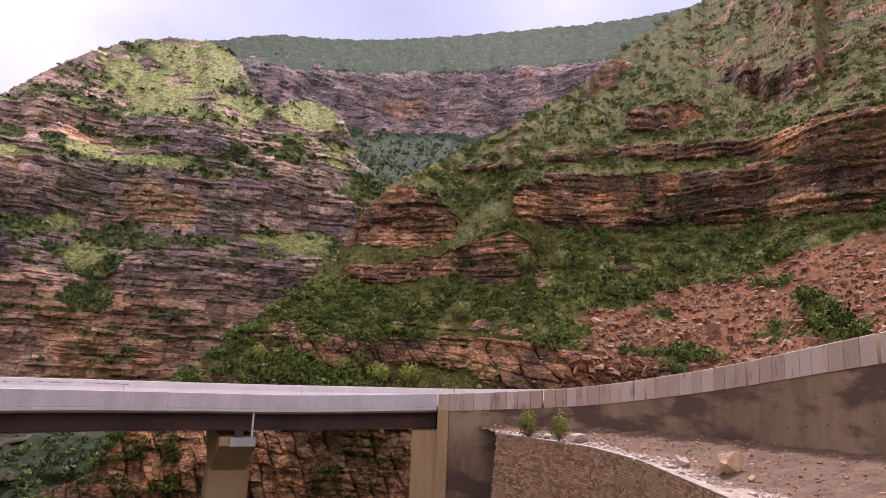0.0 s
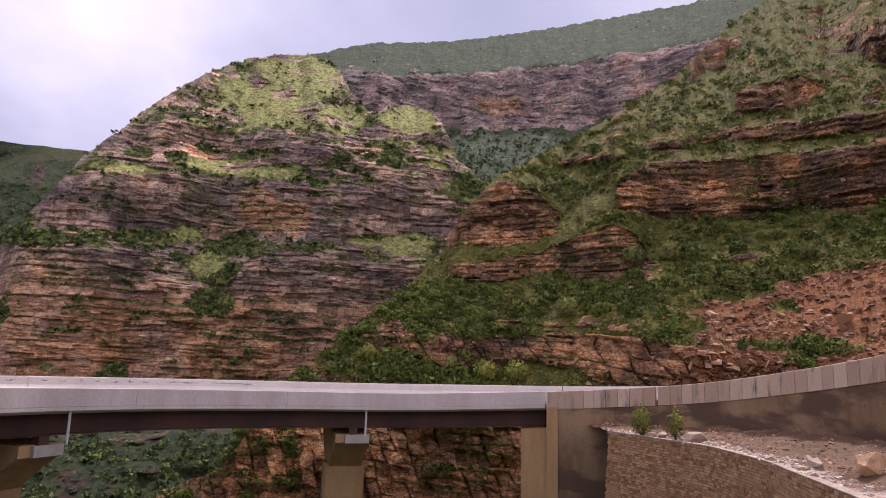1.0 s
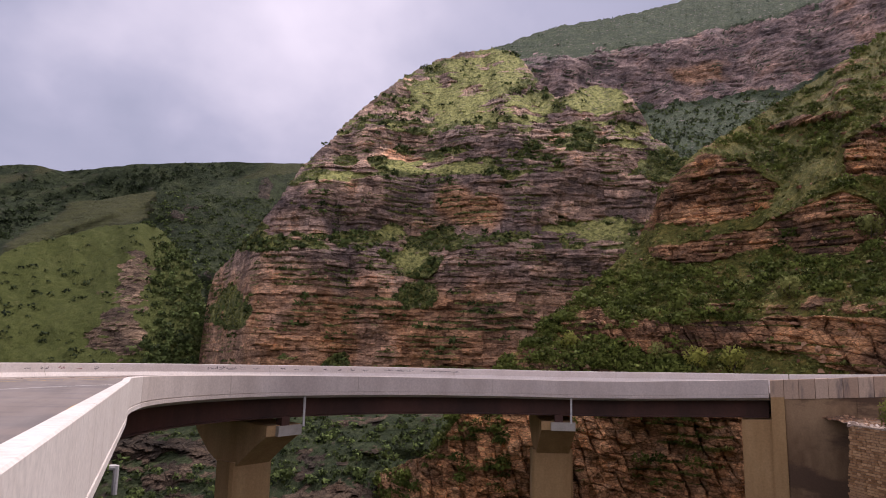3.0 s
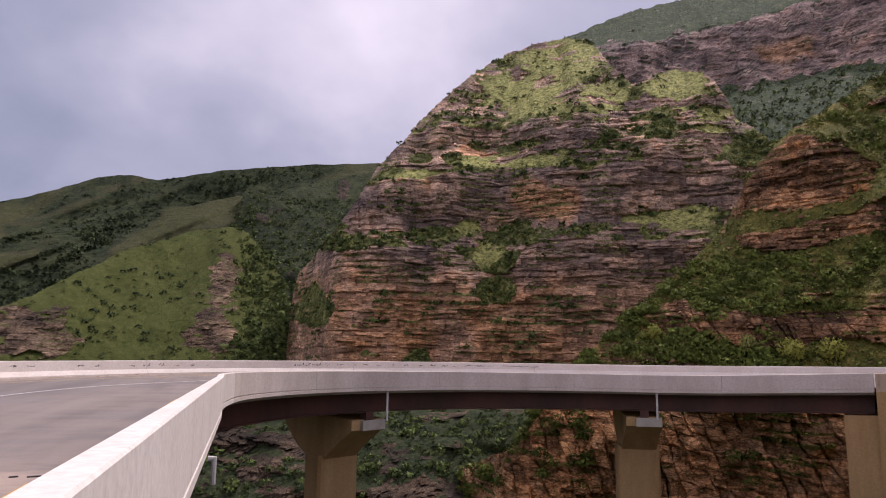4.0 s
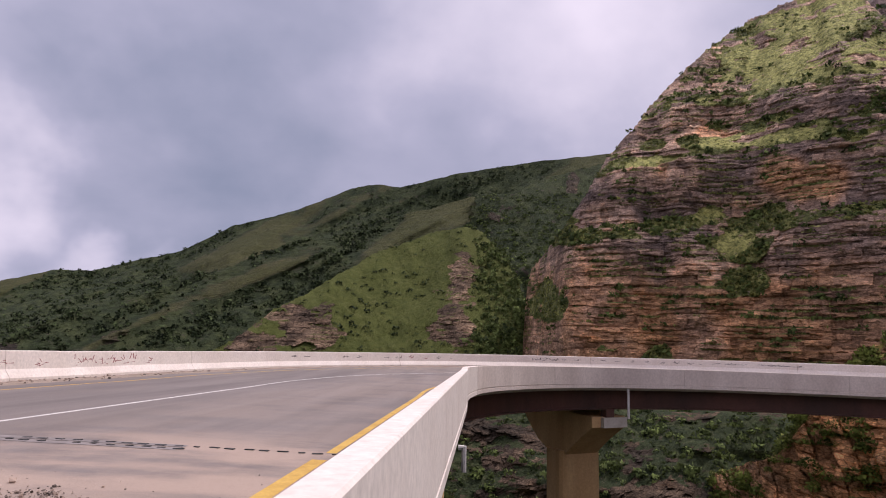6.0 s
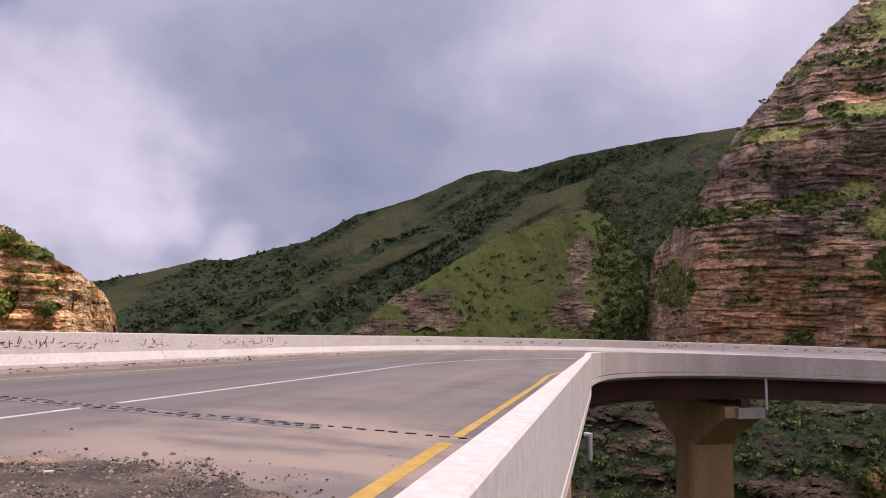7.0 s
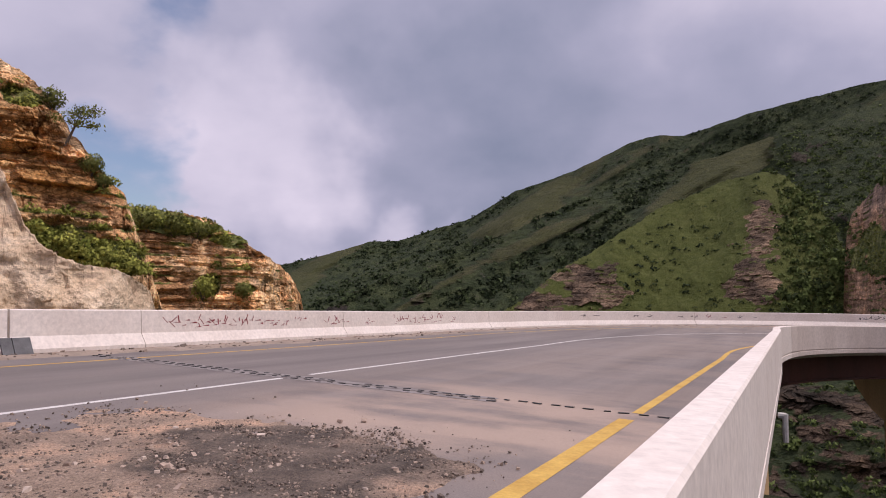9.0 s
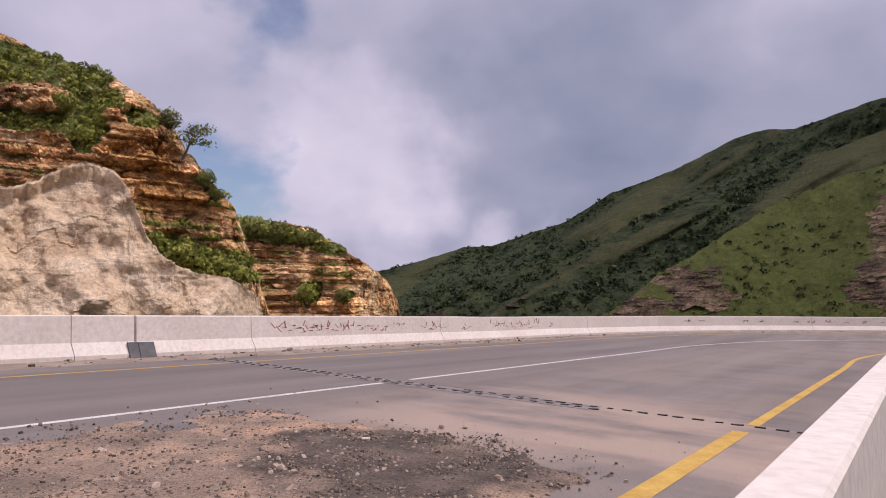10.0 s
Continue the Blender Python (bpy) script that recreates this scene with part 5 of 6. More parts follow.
# the abutment: a seat pier under the girders' ends and a wall up to the deck
sweep("abutment_seat", [(0.42, -999), (WIDTH, -999), (WIDTH, -2.1), (0.42, -2.1)], S_ABUT - 2.1, S_ABUT + 0.1, m_pier, bridge, 1.0, floor=-30)
sweep("end_post", [(-0.04, -999), (1.2, -999), (1.2, -0.3), (-0.04, -0.3)], S_ABUT + 0.12, S_ABUT + 1.1, m_pier, bridge, 0.5, floor=-30, label="pale brown concrete end post")
sweep("abutment_wall", [(0.06, -999), (WIDTH, -999), (WIDTH, -0.3), (0.06, -0.3)], S_ABUT + 1.12, S_ABUT + 6.0, m_wall, bridge, 0.5, floor=-30)

# ---------------------------------------------------------------- retaining wall with coping
wall = tagged(sweep("retaining_wall", [(0.06, -999), (1.2, -999), (1.2, -0.47), (0.06, -0.47)], S_ABUT + 6.02, S_END, m_wall, floor=-30), "water-stained grey concrete retaining wall below the upper road", "wall", kind="structure")
rng = random.Random(4)
s, run_length = S_ABUT + 0.1, 0.0
while s < S_END - 0.5:
    w = rng.choice((0.9, 1.0, 1.05, 1.15))
    sweep("coping_block", [(0.0, -0.45), (0.0, 1.02), (0.04, 1.06), (0.36, 1.06), (0.4, 1.02), (0.4, -0.45)], s + 0.02, s + w - 0.02, m_coping, wall, 1.2, rng=rng)
    run_length += w
    s += w
    if run_length > 8.5:
        s, run_length = s + 0.2, 0.0
# dark discs stand in for the shaded insides of tie holes
for k in range(30):
    for dz in (-1.7, -3.2):
        hole = S_ABUT + 7.5 + k * 1.45 + (0.7 if dz < -2 else 0)
        rod("tie_hole", place(hole, 0.09, dz), place(hole, 0.05, dz), 0.055, m_tie_hole_dark, wall, 8)
tagged(sweep("parapet_upper", LEFT_PROFILE, S_ABUT + 0.05, S_END, m_white), "white concrete parapet of the upper road", "parapet", kind="structure")

# ---------------------------------------------------------------- near leg: parapets before the joint, lines
near_wall = tagged(new("roadside_parapet"), "white painted concrete parapet along the road", "parapet")
for a, b in ((-22, -8), (-8, S_JOINT)):
    sweep("parapet_section", RIGHT_PROFILE, a + 0.01, b - 0.012, m_white, near_wall, 2.0)


def s_towards(az, off):
    """How far along the road a point at this offset lies in this compass direction."""
    ss = np.linspace(-20, S_ABUT, 3000)
    q = place(ss, np.full(3000, off), 0.8)
    return float(ss[np.argmin(np.abs(np.degrees(np.arctan2(q[:, 0], q[:, 1])) - az))])


S_SLIT, S_SEAM = s_towards(-33.3, WIDTH + 0.1), s_towards(-37.7, WIDTH + 0.1)
far_wall = tagged(new("roadside_parapet"), "white painted concrete parapet with scrawled graffiti", "parapet")
for a, b in ((-22, -4.0), (-4.0, S_SEAM), (S_SEAM, S_SLIT - 0.02), (S_SLIT + 0.02, 12.6)):
    sweep("parapet_section", LEFT_PROFILE, a + 0.01, b - 0.01, m_white, far_wall, 2.0)
tagged(sweep("edge_wall", [(0.03, -999), (0.9, -999), (0.9, -0.33), (0.03, -0.33)], -22, S_JOINT + 0.2, m_pier, floor=-30), "concrete wall that carries the edge of the road", "wall", kind="structure")


def stripe(name, off, width, s0, s1, mat, label):
    n = max(2, int((s1 - s0) / 0.8) + 1)
    verts, faces = [], []
    for i, s in enumerate(np.linspace(s0, s1, n)):
        verts += [place(s, off - width / 2, 0.004), place(s, off + width / 2, 0.004)]
        if i:
            faces.append((2 * i - 2, 2 * i, 2 * i + 1, 2 * i - 1))
    ob = add_mesh(name, verts, faces, mat)
    return tagged(ob, label, "road marking", kind="structure")


stripe("yellow_line", 1.88, 0.23, -22, S_JOINT - 0.42, m_yellow, "worn yellow edge line on the asphalt")
stripe("yellow_line", 1.86, 0.17, S_JOINT + 0.25, S_END, m_yellow, "worn yellow edge line on the asphalt")
stripe("yellow_line", WIDTH - 2.2, 0.12, -22, S_END, m_yellow, "faded yellow edge line on the asphalt")
stripe("centre_line", 8.67, 0.13, -22, S_JOINT - 0.3, m_line, "white centre line on the asphalt")
stripe("centre_line", 8.67, 0.13, S_JOINT + 0.6, S_END, m_line, "white centre line on the asphalt")


def expansion_joint():
    """Two worn steel edge plates and a row of dark fingers between them."""
    thing = tagged(new("expansion_joint"), "worn steel finger joint set across the asphalt", "expansion joint")
    rng = random.Random(12)
    for ds, w in ((-0.16, 0.24), (0.14, 0.22)):
        verts, faces = [], []
        for i, off in enumerate(np.linspace(4.2, 14.2, 60)):
            j = rng.uniform(-0.03, 0.03)
            verts += [place(S_JOINT + ds - w / 2 + j, off, 0.006), place(S_JOINT + ds + w / 2 + j, off, 0.006)]
            if i:
                faces.append((2 * i - 2, 2 * i - 1, 2 * i + 1, 2 * i))
        add_mesh("edge_plate", verts, faces, m_dusty_steel, thing)
    bm = bmesh.new()
    bmesh.ops.create_cube(bm, size=1, matrix=Matrix.Diagonal((0.13, 0.045, 0.012, 1)))
    bmesh.ops.bevel(bm, geom=bm.verts[:], offset=0.02, segments=1, affect="VERTICES")
    shared = None
    for row, ds in enumerate((-0.13, 0.12)):
        for i in range(50):
            off = 0.75 + i * 0.285 + row * 0.14 + rng.uniform(-0.03, 0.03)
            if rng.random() < 0.10 or (row == 0 and i < 12):
                continue
            if shared is None:
                shared = ob = part("finger", bm, m_iron, thing)
            else:
                ob = new("finger", shared.data)
                ob.parent = thing
            ob.matrix_basis = Matrix.Translation(place(S_JOINT + ds + rng.uniform(-0.03, 0.03), off, 0.010)) @ Matrix.Rotation(-HEAD + rng.uniform(-0.3, 0.3), 4, "Z") @ Matrix.Diagonal((rng.uniform(0.7, 1.35), rng.uniform(0.8, 1.6), 1, 1))


m_dusty_steel = plain("dusty steel", (0.19, 0.165, 0.155), (0.31, 0.275, 0.26), 1.4, 0.8, 15.0)
expansion_joint()

# ---------------------------------------------------------------- loose stone


def stone_material(name, a, b, c):
    m, nt, bs = material(name)
    geo = node(nt, "ShaderNodeNewGeometry")
    col = ramp(nt, geo.outputs["Random Per Island"], [(0.0, a), (0.5, b), (1.0, c)])
    col = mixed(nt, 0.5, col, ramp(nt, tex_noise(nt, 9.0, 5, 0.7), [(0.3, (0.5, 0.5, 0.5)), (0.65, (1.15, 1.15, 1.15))]), "MULTIPLY")
    nt.links.new(col, bs.inputs["Base Color"])
    bs.inputs["Roughness"].default_value = 0.95
    return m


m_stones_red = stone_material("slipped red stones", (0.15, 0.068, 0.034), (0.28, 0.14, 0.072), (0.50, 0.31, 0.18))
m_stones_pale = stone_material("pale broken stones", (0.24, 0.17, 0.13), (0.47, 0.36, 0.285), (0.66, 0.55, 0.46))
m_crumbs = stone_material("asphalt crumbs", (0.07, 0.055, 0.045), (0.19, 0.145, 0.115), (0.46, 0.35, 0.27))
m_boulder = plain("orange boulder", (0.54, 0.32, 0.16), (0.80, 0.55, 0.33), 1.6, 0.95, 9.0, (0.8, 0.05))
m_slab = plain("grey broken slab", (0.32, 0.235, 0.17), (0.54, 0.42, 0.32), 1.6, 0.95, 9.0, (0.8, 0.05))


def bench_material():
    """Pale dust along the edge, brown gravel towards the wall where the attribute 'veg' is high."""
    m, nt, bs = material("rubble and brown gravel")
    big, small = tex_noise(nt, 0.9, 6, 0.6), tex_noise(nt, 7.0, 5, 0.8)
    pale = ramp(nt, big, [(0.32, (0.36, 0.26, 0.19)), (0.68, (0.56, 0.44, 0.34))])
    brown = ramp(nt, big, [(0.32, (0.10, 0.054, 0.028)), (0.68, (0.20, 0.118, 0.065))])
    col = mixed(nt, attribute(nt, "veg"), pale, brown)
    col = mixed(nt, 0.7, col, ramp(nt, small, [(0.34, (0.35, 0.35, 0.35)), (0.6, (1.15, 1.15, 1.15))]), "MULTIPLY")
    nt.links.new(col, bs.inputs["Base Color"])
    bs.inputs["Roughness"].default_value = 0.95
    bump(nt, bs, small, 0.8, 0.06)
    return m


m_bench = bench_material()


def stones(name, spots, sizes, mat, seed, label, flat=0.6, tilt=0.35):
    """Many angular stones in one mesh."""
    rng = np.random.default_rng(seed)
    base = np.array([(-1, -1, -1), (1, -1, -1), (1, 1, -1), (-1, 1, -1), (-1, -1, 1), (1, -1, 1), (1, 1, 1), (-1, 1, 1)], float) * 0.5
    quads = np.array([(0, 3, 2, 1), (4, 5, 6, 7), (0, 1, 5, 4), (1, 2, 6, 5), (2, 3, 7, 6), (3, 0, 4, 7)])
    n = len(spots)
    v = base[None] * (1 + rng.normal(0, 0.22, (n, 8, 3)))
    v[:, 4:, :2] *= rng.uniform(0.45, 0.95, (n, 1, 1))
    v *= np.stack([rng.uniform(0.6, 1.3, n), rng.uniform(0.6, 1.1, n), flat * rng.uniform(0.5, 1.2, n)], -1)[:, None] * sizes[:, None, None]
    a, t = rng.uniform(0, 2 * np.pi, n), rng.normal(0, tilt, n)
    c, s, ct, st = np.cos(a), np.sin(a), np.cos(t), np.sin(t)
    x, z = v[..., 0] * ct[:, None] - v[..., 2] * st[:, None], v[..., 0] * st[:, None] + v[..., 2] * ct[:, None]
    v = np.stack([x * c[:, None] - v[..., 1] * s[:, None], x * s[:, None] + v[..., 1] * c[:, None], z], -1) + spots[:, None]
    f = (np.arange(n)[:, None, None] * 8 + quads[None]).reshape(-1, 4)
    return tagged(fast_mesh(name, v.reshape(-1, 3), f, mat), label, "stones", kind="stuff")


def boulder(name, at, size, mat, seed, label, category="boulder"):
    """One weathered block: a sphere cut flat on several sides and roughened."""
    rng = random.Random(seed)
    bm = bmesh.new()
    bmesh.ops.create_icosphere(bm, subdivisions=4, radius=1)
    cuts = [(Vector((rng.gauss(0, 1), rng.gauss(0, 1), rng.gauss(0, 0.8))).normalized(), rng.uniform(0.45, 0.75)) for _ in range(14)]
    for v in bm.verts:
        for n, d in cuts:
            over = v.co.dot(n) - d
            if over > 0:
                v.co -= n * over
        v.co += v.co.normalized() * (noise.noise(v.co * 3 + Vector((seed, 0, 0))) * 0.05 + noise.noise(v.co * 9) * 0.02)
        v.co = Vector((v.co.x * size[0], v.co.y * size[1], v.co.z * size[2]))
    low = min(v.co.z for v in bm.verts)
    bmesh.ops.translate(bm, verts=bm.verts, vec=(0, 0, -low * 0.86))
    ob = part(name, bm, mat)
    ob.matrix_basis = pose(*at, 0, 0, rng.uniform(0, 360))
    return tagged(ob, label, category)


# ---------------------------------------------------------------- rubble bench and stone wall below the retaining wall
BENCH = [(53.6, 6.6), (47.0, -0.5), (40.9, -3.3), (30.0, -5.8), (20.0, -7.5)]


def bench_point(t, v):
    key = np.linspace(0, 1, len(BENCH))
    ex, ey = np.interp(t, key, [p[0] for p in BENCH]), np.interp(t, key, [p[1] for p in BENCH])
    s = np.interp(t, key, (S_ABUT + 3.5, S_ABUT + 13, S_ABUT + 22, S_ABUT + 34, S_END))
    w = place(s, 0.5)
    X, Y = ex * (1 - v) + w[..., 0] * v, ey * (1 - v) + w[..., 1] * v
    zw = np.interp(t, (0, 0.3, 0.7, 1), (-2.7, -2.1, -1.5, -0.9))
    Z = -2.85 * (1 - v ** 1.6) + zw * v ** 1.6 + (fbm(X / 1.5, Y / 1.5, 0, 8, 5) - 0.5) * 0.5 * np.clip(v * 10, 0.1, 1)
    return np.stack([X, Y, Z], -1)


def bench():
    nu, nv = 150, 60
    T_, V_ = np.meshgrid(np.linspace(0, 1, nu), np.linspace(0, 1, nv))
    P = bench_point(T_, V_)
    idx = np.arange(nu * nv).reshape(nv, nu)
    f = np.stack([idx[:-1, :-1], idx[1:, :-1], idx[1:, 1:], idx[:-1, 1:]], -1).reshape(-1, 4)
    dark = sstep(0.10, 0.24, V_ + 0.3 * (fbm(P[..., 0] / 2, P[..., 1] / 2, 0, 55, 4) - 0.5))
    ob = fast_mesh("rubble_bench", P.reshape(-1, 3), f, m_bench, dark.ravel())
    tagged(ob, "bench of pale dusty rubble at the foot of the retaining wall", "rubble", kind="structure")
    rng = np.random.default_rng(5)
    n = 1300
    t, v = rng.random(n), 0.22 * rng.random(n)
    size = 0.06 + 0.30 * rng.random(n) ** 3
    stones("bench_stones", bench_point(t, v), size, m_stones_pale, 6, "pale broken stones strewn over the bench")
    n = 2600
    t, v = rng.random(n), 0.18 + 0.82 * rng.random(n)
    size = 0.05 + 0.22 * rng.random(n) ** 4
    stones("bench_stones_brown", bench_point(t, v), size, m_stones_red, 7, "brown gravel heaped against the wall's foot")


bench()


def on_bench(az, v):
    """The place on the bench in this compass direction, v of the way to the wall."""
    ts = np.linspace(0, 1, 400)
    p = bench_point(ts, np.full(400, v))
    return p[np.argmin(np.abs(np.degrees(np.arctan2(p[:, 0], p[:, 1])) - az))]


for az, v, size, mat, seed, label in ((101.0, 0.30, (1.05, 0.8, 0.62), m_boulder, 3, "large orange boulder resting on the rubble bench"),
                                      (89.7, 0.16, (1.05, 0.7, 0.50), m_slab, 5, "grey brown block lying at the edge of the stone wall"),
                                      (97.9, 0.16, (0.55, 0.45, 0.42), m_slab, 8, "broken pale slab propped on the bench"),
                                      (96.9, 0.10, (0.75, 0.5, 0.16), m_slab, 9, "flat pale slab lying on the bench"),
                                      (97.4, 0.26, (0.40, 0.35, 0.30), m_slab, 14, "small broken slab on the bench"),
                                      (95.0, 0.06, (0.55, 0.4, 0.22), m_slab, 11, "pale broken stone at the wall's edge"),
                                      (87.0, 0.10, (0.5, 0.45, 0.3), m_slab, 15, "pale broken stone at the wall's edge"),
                                      (86.3, 0.08, (0.45, 0.35, 0.25), m_slab, 16, "pale broken stone at the wall's edge"),
                                      (102.6, 0.28, (0.30, 0.26, 0.18), m_boulder, 12, "small orange stone beside the boulder")):
    p = on_bench(az, v)
    boulder("boulder", (p[0], p[1], p[2] - 0.06), size, mat, seed, label)["group"] = "boulders on the bench"


def stone_wall():
    """A breast wall of coursed stones under the bench's edge: a core, and stones laid on its face."""
    wall_ob = tagged(new("stone_wall"), "coursed brown stone breast wall below the bench", "wall", kind="structure")
    rng = random.Random(9)
    shapes = []
    for k in range(6):
        bm = bmesh.new()
        bmesh.ops.create_cube(bm, size=1)
        for v in bm.verts:
            v.co += Vector((rng.uniform(-0.05, 0.05), rng.uniform(-0.1, 0.1), rng.uniform(-0.07, 0.07)))
        me = bpy.data.meshes.new("stone")
        bm.to_mesh(me)
        bm.free()
        me.materials.append(m_stone_piece)
        shapes.append(me)
    singles, rest = [], []
    for (ax, ay), (bx, by) in zip(BENCH[:-1], BENCH[1:]):
        d = Vector((bx - ax, by - ay, 0))
        length = d.length
        d.normalize()
        n = Vector((d.y, -d.x, 0))
        if n.dot(Vector((ax, ay, 0))) > 0:
            n = -n
        verts = [Vector((x, y, z)) + n * k for x, y in ((ax, ay), (bx, by)) for k, z in ((0, -2.87), (-0.8, -2.87), (-0.8, -30), (2.2, -30))]
        add_mesh("core", verts, [(0, 3, 7, 4), (0, 4, 5, 1), (1, 5, 6, 2), (0, 1, 2, 3), (4, 7, 6, 5)], m_stone, wall_ob)
        for row in range(34):
            z = -2.96 - row * 0.175
            x = rng.uniform(-0.2, 0)
            out = (-2.87 - z) * 2.2 / 27.13
            while x < length - 0.1:
                w = rng.uniform(0.24, 0.55)
                m = Matrix.Translation(Vector((ax, ay, z)) + d * (x + w / 2) + n * (out + rng.uniform(-0.02, 0.02)))
                m = m @ Matrix(((d.x, n.x, 0, 0), (d.y, n.y, 0, 0), (0, 0, 1, 0), (0, 0, 0, 1))) @ Matrix.Diagonal((w - 0.05, 0.14, 0.14 + rng.uniform(-0.012, 0.01), 1))
                near = 30 < ax < 48 and row < 9
                (singles if near and len(singles) < 290 else rest).append((m, rng.randrange(6)))
                x += w
        # a thin cap of mortar along the top
        cap = [Vector((ax, ay, z)) + d * t + n * k for t in (0, length) for k, z in ((-0.5, -2.86), (0.06, -2.86), (0.06, -2.78), (-0.5, -2.78))]
        add_mesh("capping", cap, [(0, 1, 2, 3), (7, 6, 5, 4), (0, 4, 5, 1), (1, 5, 6, 2), (2, 6, 7, 3), (3, 7, 4, 0)], m_slab, wall_ob)
    for m, k in singles:
        ob = new("stone", shapes[k])
        ob.parent = wall_ob
        ob.matrix_basis = m
    vs, fs = [], []
    for m, k in rest:
        b = len(vs)
        vs += [m @ v.co for v in shapes[k].vertices]
        fs += [tuple(b + i for i in f.vertices) for f in shapes[k].polygons]
    tagged(add_mesh("stone_courses", vs, fs, m_stone_piece, wall_ob), kind="stuff")


def piece_material():
    m, nt, bs = material("laid stones")
    oi, geo = node(nt, "ShaderNodeObjectInfo"), node(nt, "ShaderNodeNewGeometry")
    mixr = node(nt, "ShaderNodeMath", op="ADD")
    nt.links.new(oi.outputs["Random"], mixr.inputs[0])
    nt.links.new(geo.outputs["Random Per Island"], mixr.inputs[1])
    fr = node(nt, "ShaderNodeMath", op="FRACT")
    nt.links.new(mixr.outputs[0], fr.inputs[0])
    col = ramp(nt, fr.outputs[0], [(0.0, (0.27, 0.135, 0.055)), (0.5, (0.46, 0.255, 0.115)), (1.0, (0.66, 0.41, 0.21))])
    col = mixed(nt, span(nt, tex_noise(nt, 0.35, 5, 0.6), 0.48, 0.66), col, (0.52, 0.31, 0.16))
    col = mixed(nt, 0.5, col, ramp(nt, tex_noise(nt, 12.0, 5, 0.7), [(0.3, (0.5, 0.5, 0.5)), (0.65, (1.1, 1.1, 1.1))]), "MULTIPLY")
    nt.links.new(col, bs.inputs["Base Color"])
    bs.inputs["Roughness"].default_value = 0.95
    return m


m_stone_piece = piece_material()

# ---------------------------------------------------------------- scrub and stones on the slopes
rng_n = np.random.default_rng(2)
for P_v, count, lo, hi, leaves, mat, name, seed, patch, low in (
        (hill_a, 3600, 0.8, 3.0, 90, m_leaf_scrub, "near_scrub", 1, 0.26, 0.2), (hill_a, 2600, 0.4, 1.5, 24, m_leaf, "near_pale_scrub", 15, 0.15, 0.2),
        (hill_a, 9000, 0.25, 0.7, 10, m_leaf, "near_tufts", 17, 0.0, 0.0), (hill_b, 8000, 0.5, 1.6, 7, m_leaf, "cliff_tufts", 19, 0.0, 0.0),
        (hill_b, 3000, 0.9, 4.2, 20, m_leaf_ravine, "cliff_scrub", 2, 0.33, 0.05), (hill_b, 3600, 0.7, 2.6, 16, m_leaf, "cliff_pale_scrub", 16, 0.15, 0.2),
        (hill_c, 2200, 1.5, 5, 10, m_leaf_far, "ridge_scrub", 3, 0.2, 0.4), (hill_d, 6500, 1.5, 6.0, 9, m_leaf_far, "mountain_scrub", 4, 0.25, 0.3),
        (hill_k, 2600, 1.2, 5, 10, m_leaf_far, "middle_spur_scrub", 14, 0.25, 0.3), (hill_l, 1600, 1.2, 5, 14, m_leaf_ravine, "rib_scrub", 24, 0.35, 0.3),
        (hill_e, 600, 1.8, 5.0, 24, m_leaf_far, "spur_scrub", 5, 0.25, 0.4), (hill_g, 2600, 0.5, 2.4, 32, m_leaf_ravine, "gorge_scrub", 6, 0.25, 0.4),
        (hill_f, 1300, 0.25, 0.9, 90, m_leaf_bright, "cliff_top_scrub", 7, 0.33, 0.35), (hill_h, 520, 0.5, 1.6, 90, m_leaf_bright, "spur_top_scrub", 8, 0.25, 0.35),
        (hill_j, 2400, 2.0, 6.5, 24, m_leaf_ravine, "gully_scrub", 9, 0.0, 0.2)):
    spots = pick(P_v[0], P_v[1], count, seed, low, patch)
    sizes = lo + (hi - lo) * rng_n.random(len(spots)) ** 2.2
    shrubs(name, spots, sizes, leaves, mat, seed, "low green scrub bushes dotted over the slope", leaf=0.085 if leaves > 80 else 0.11 if leaves > 50 else 0.15 if leaves > 20 else 0.19 if leaves > 12 else 0.25)


# dark growth in the valley below the back ridge
Q = hill_c[0][(hill_c[2] > 60) & (hill_c[2] < 86) & (hill_c[3] > 14) & (hill_c[3] < 20.5)]
Q = Q[np.random.default_rng(27).integers(0, len(Q), 1700)]
shrubs("valley_scrub", Q, 2.5 + 6.0 * np.random.default_rng(28).random(1700) ** 2, 20, m_leaf_ravine, 29, "dark green trees and scrub in the valley below the ridge", flat=0.9, leaf=0.17)


# trees that fill the ravine between the spur and the cliff
P_e = hill_e[0].reshape(-1, 3)
az_e, el_e = hill_e[2].ravel(), hill_e[3].ravel()
P_e = P_e[az_e + np.random.default_rng(18).normal(0, 0.5, len(az_e)) > 27.0 + 0.10 * el_e + 3 * (fbm(el_e * 0.35, 0, 0, 63, 3) - 0.5)]
P_e = P_e[np.random.default_rng(19).integers(0, len(P_e), 1500)]
shrubs("ravine_trees", P_e, 2.0 + 4.0 * np.random.default_rng(20).random(1500) ** 2, 40, m_leaf_ravine, 21, "dense dark green trees filling the ravine", flat=1.0, leaf=0.15)


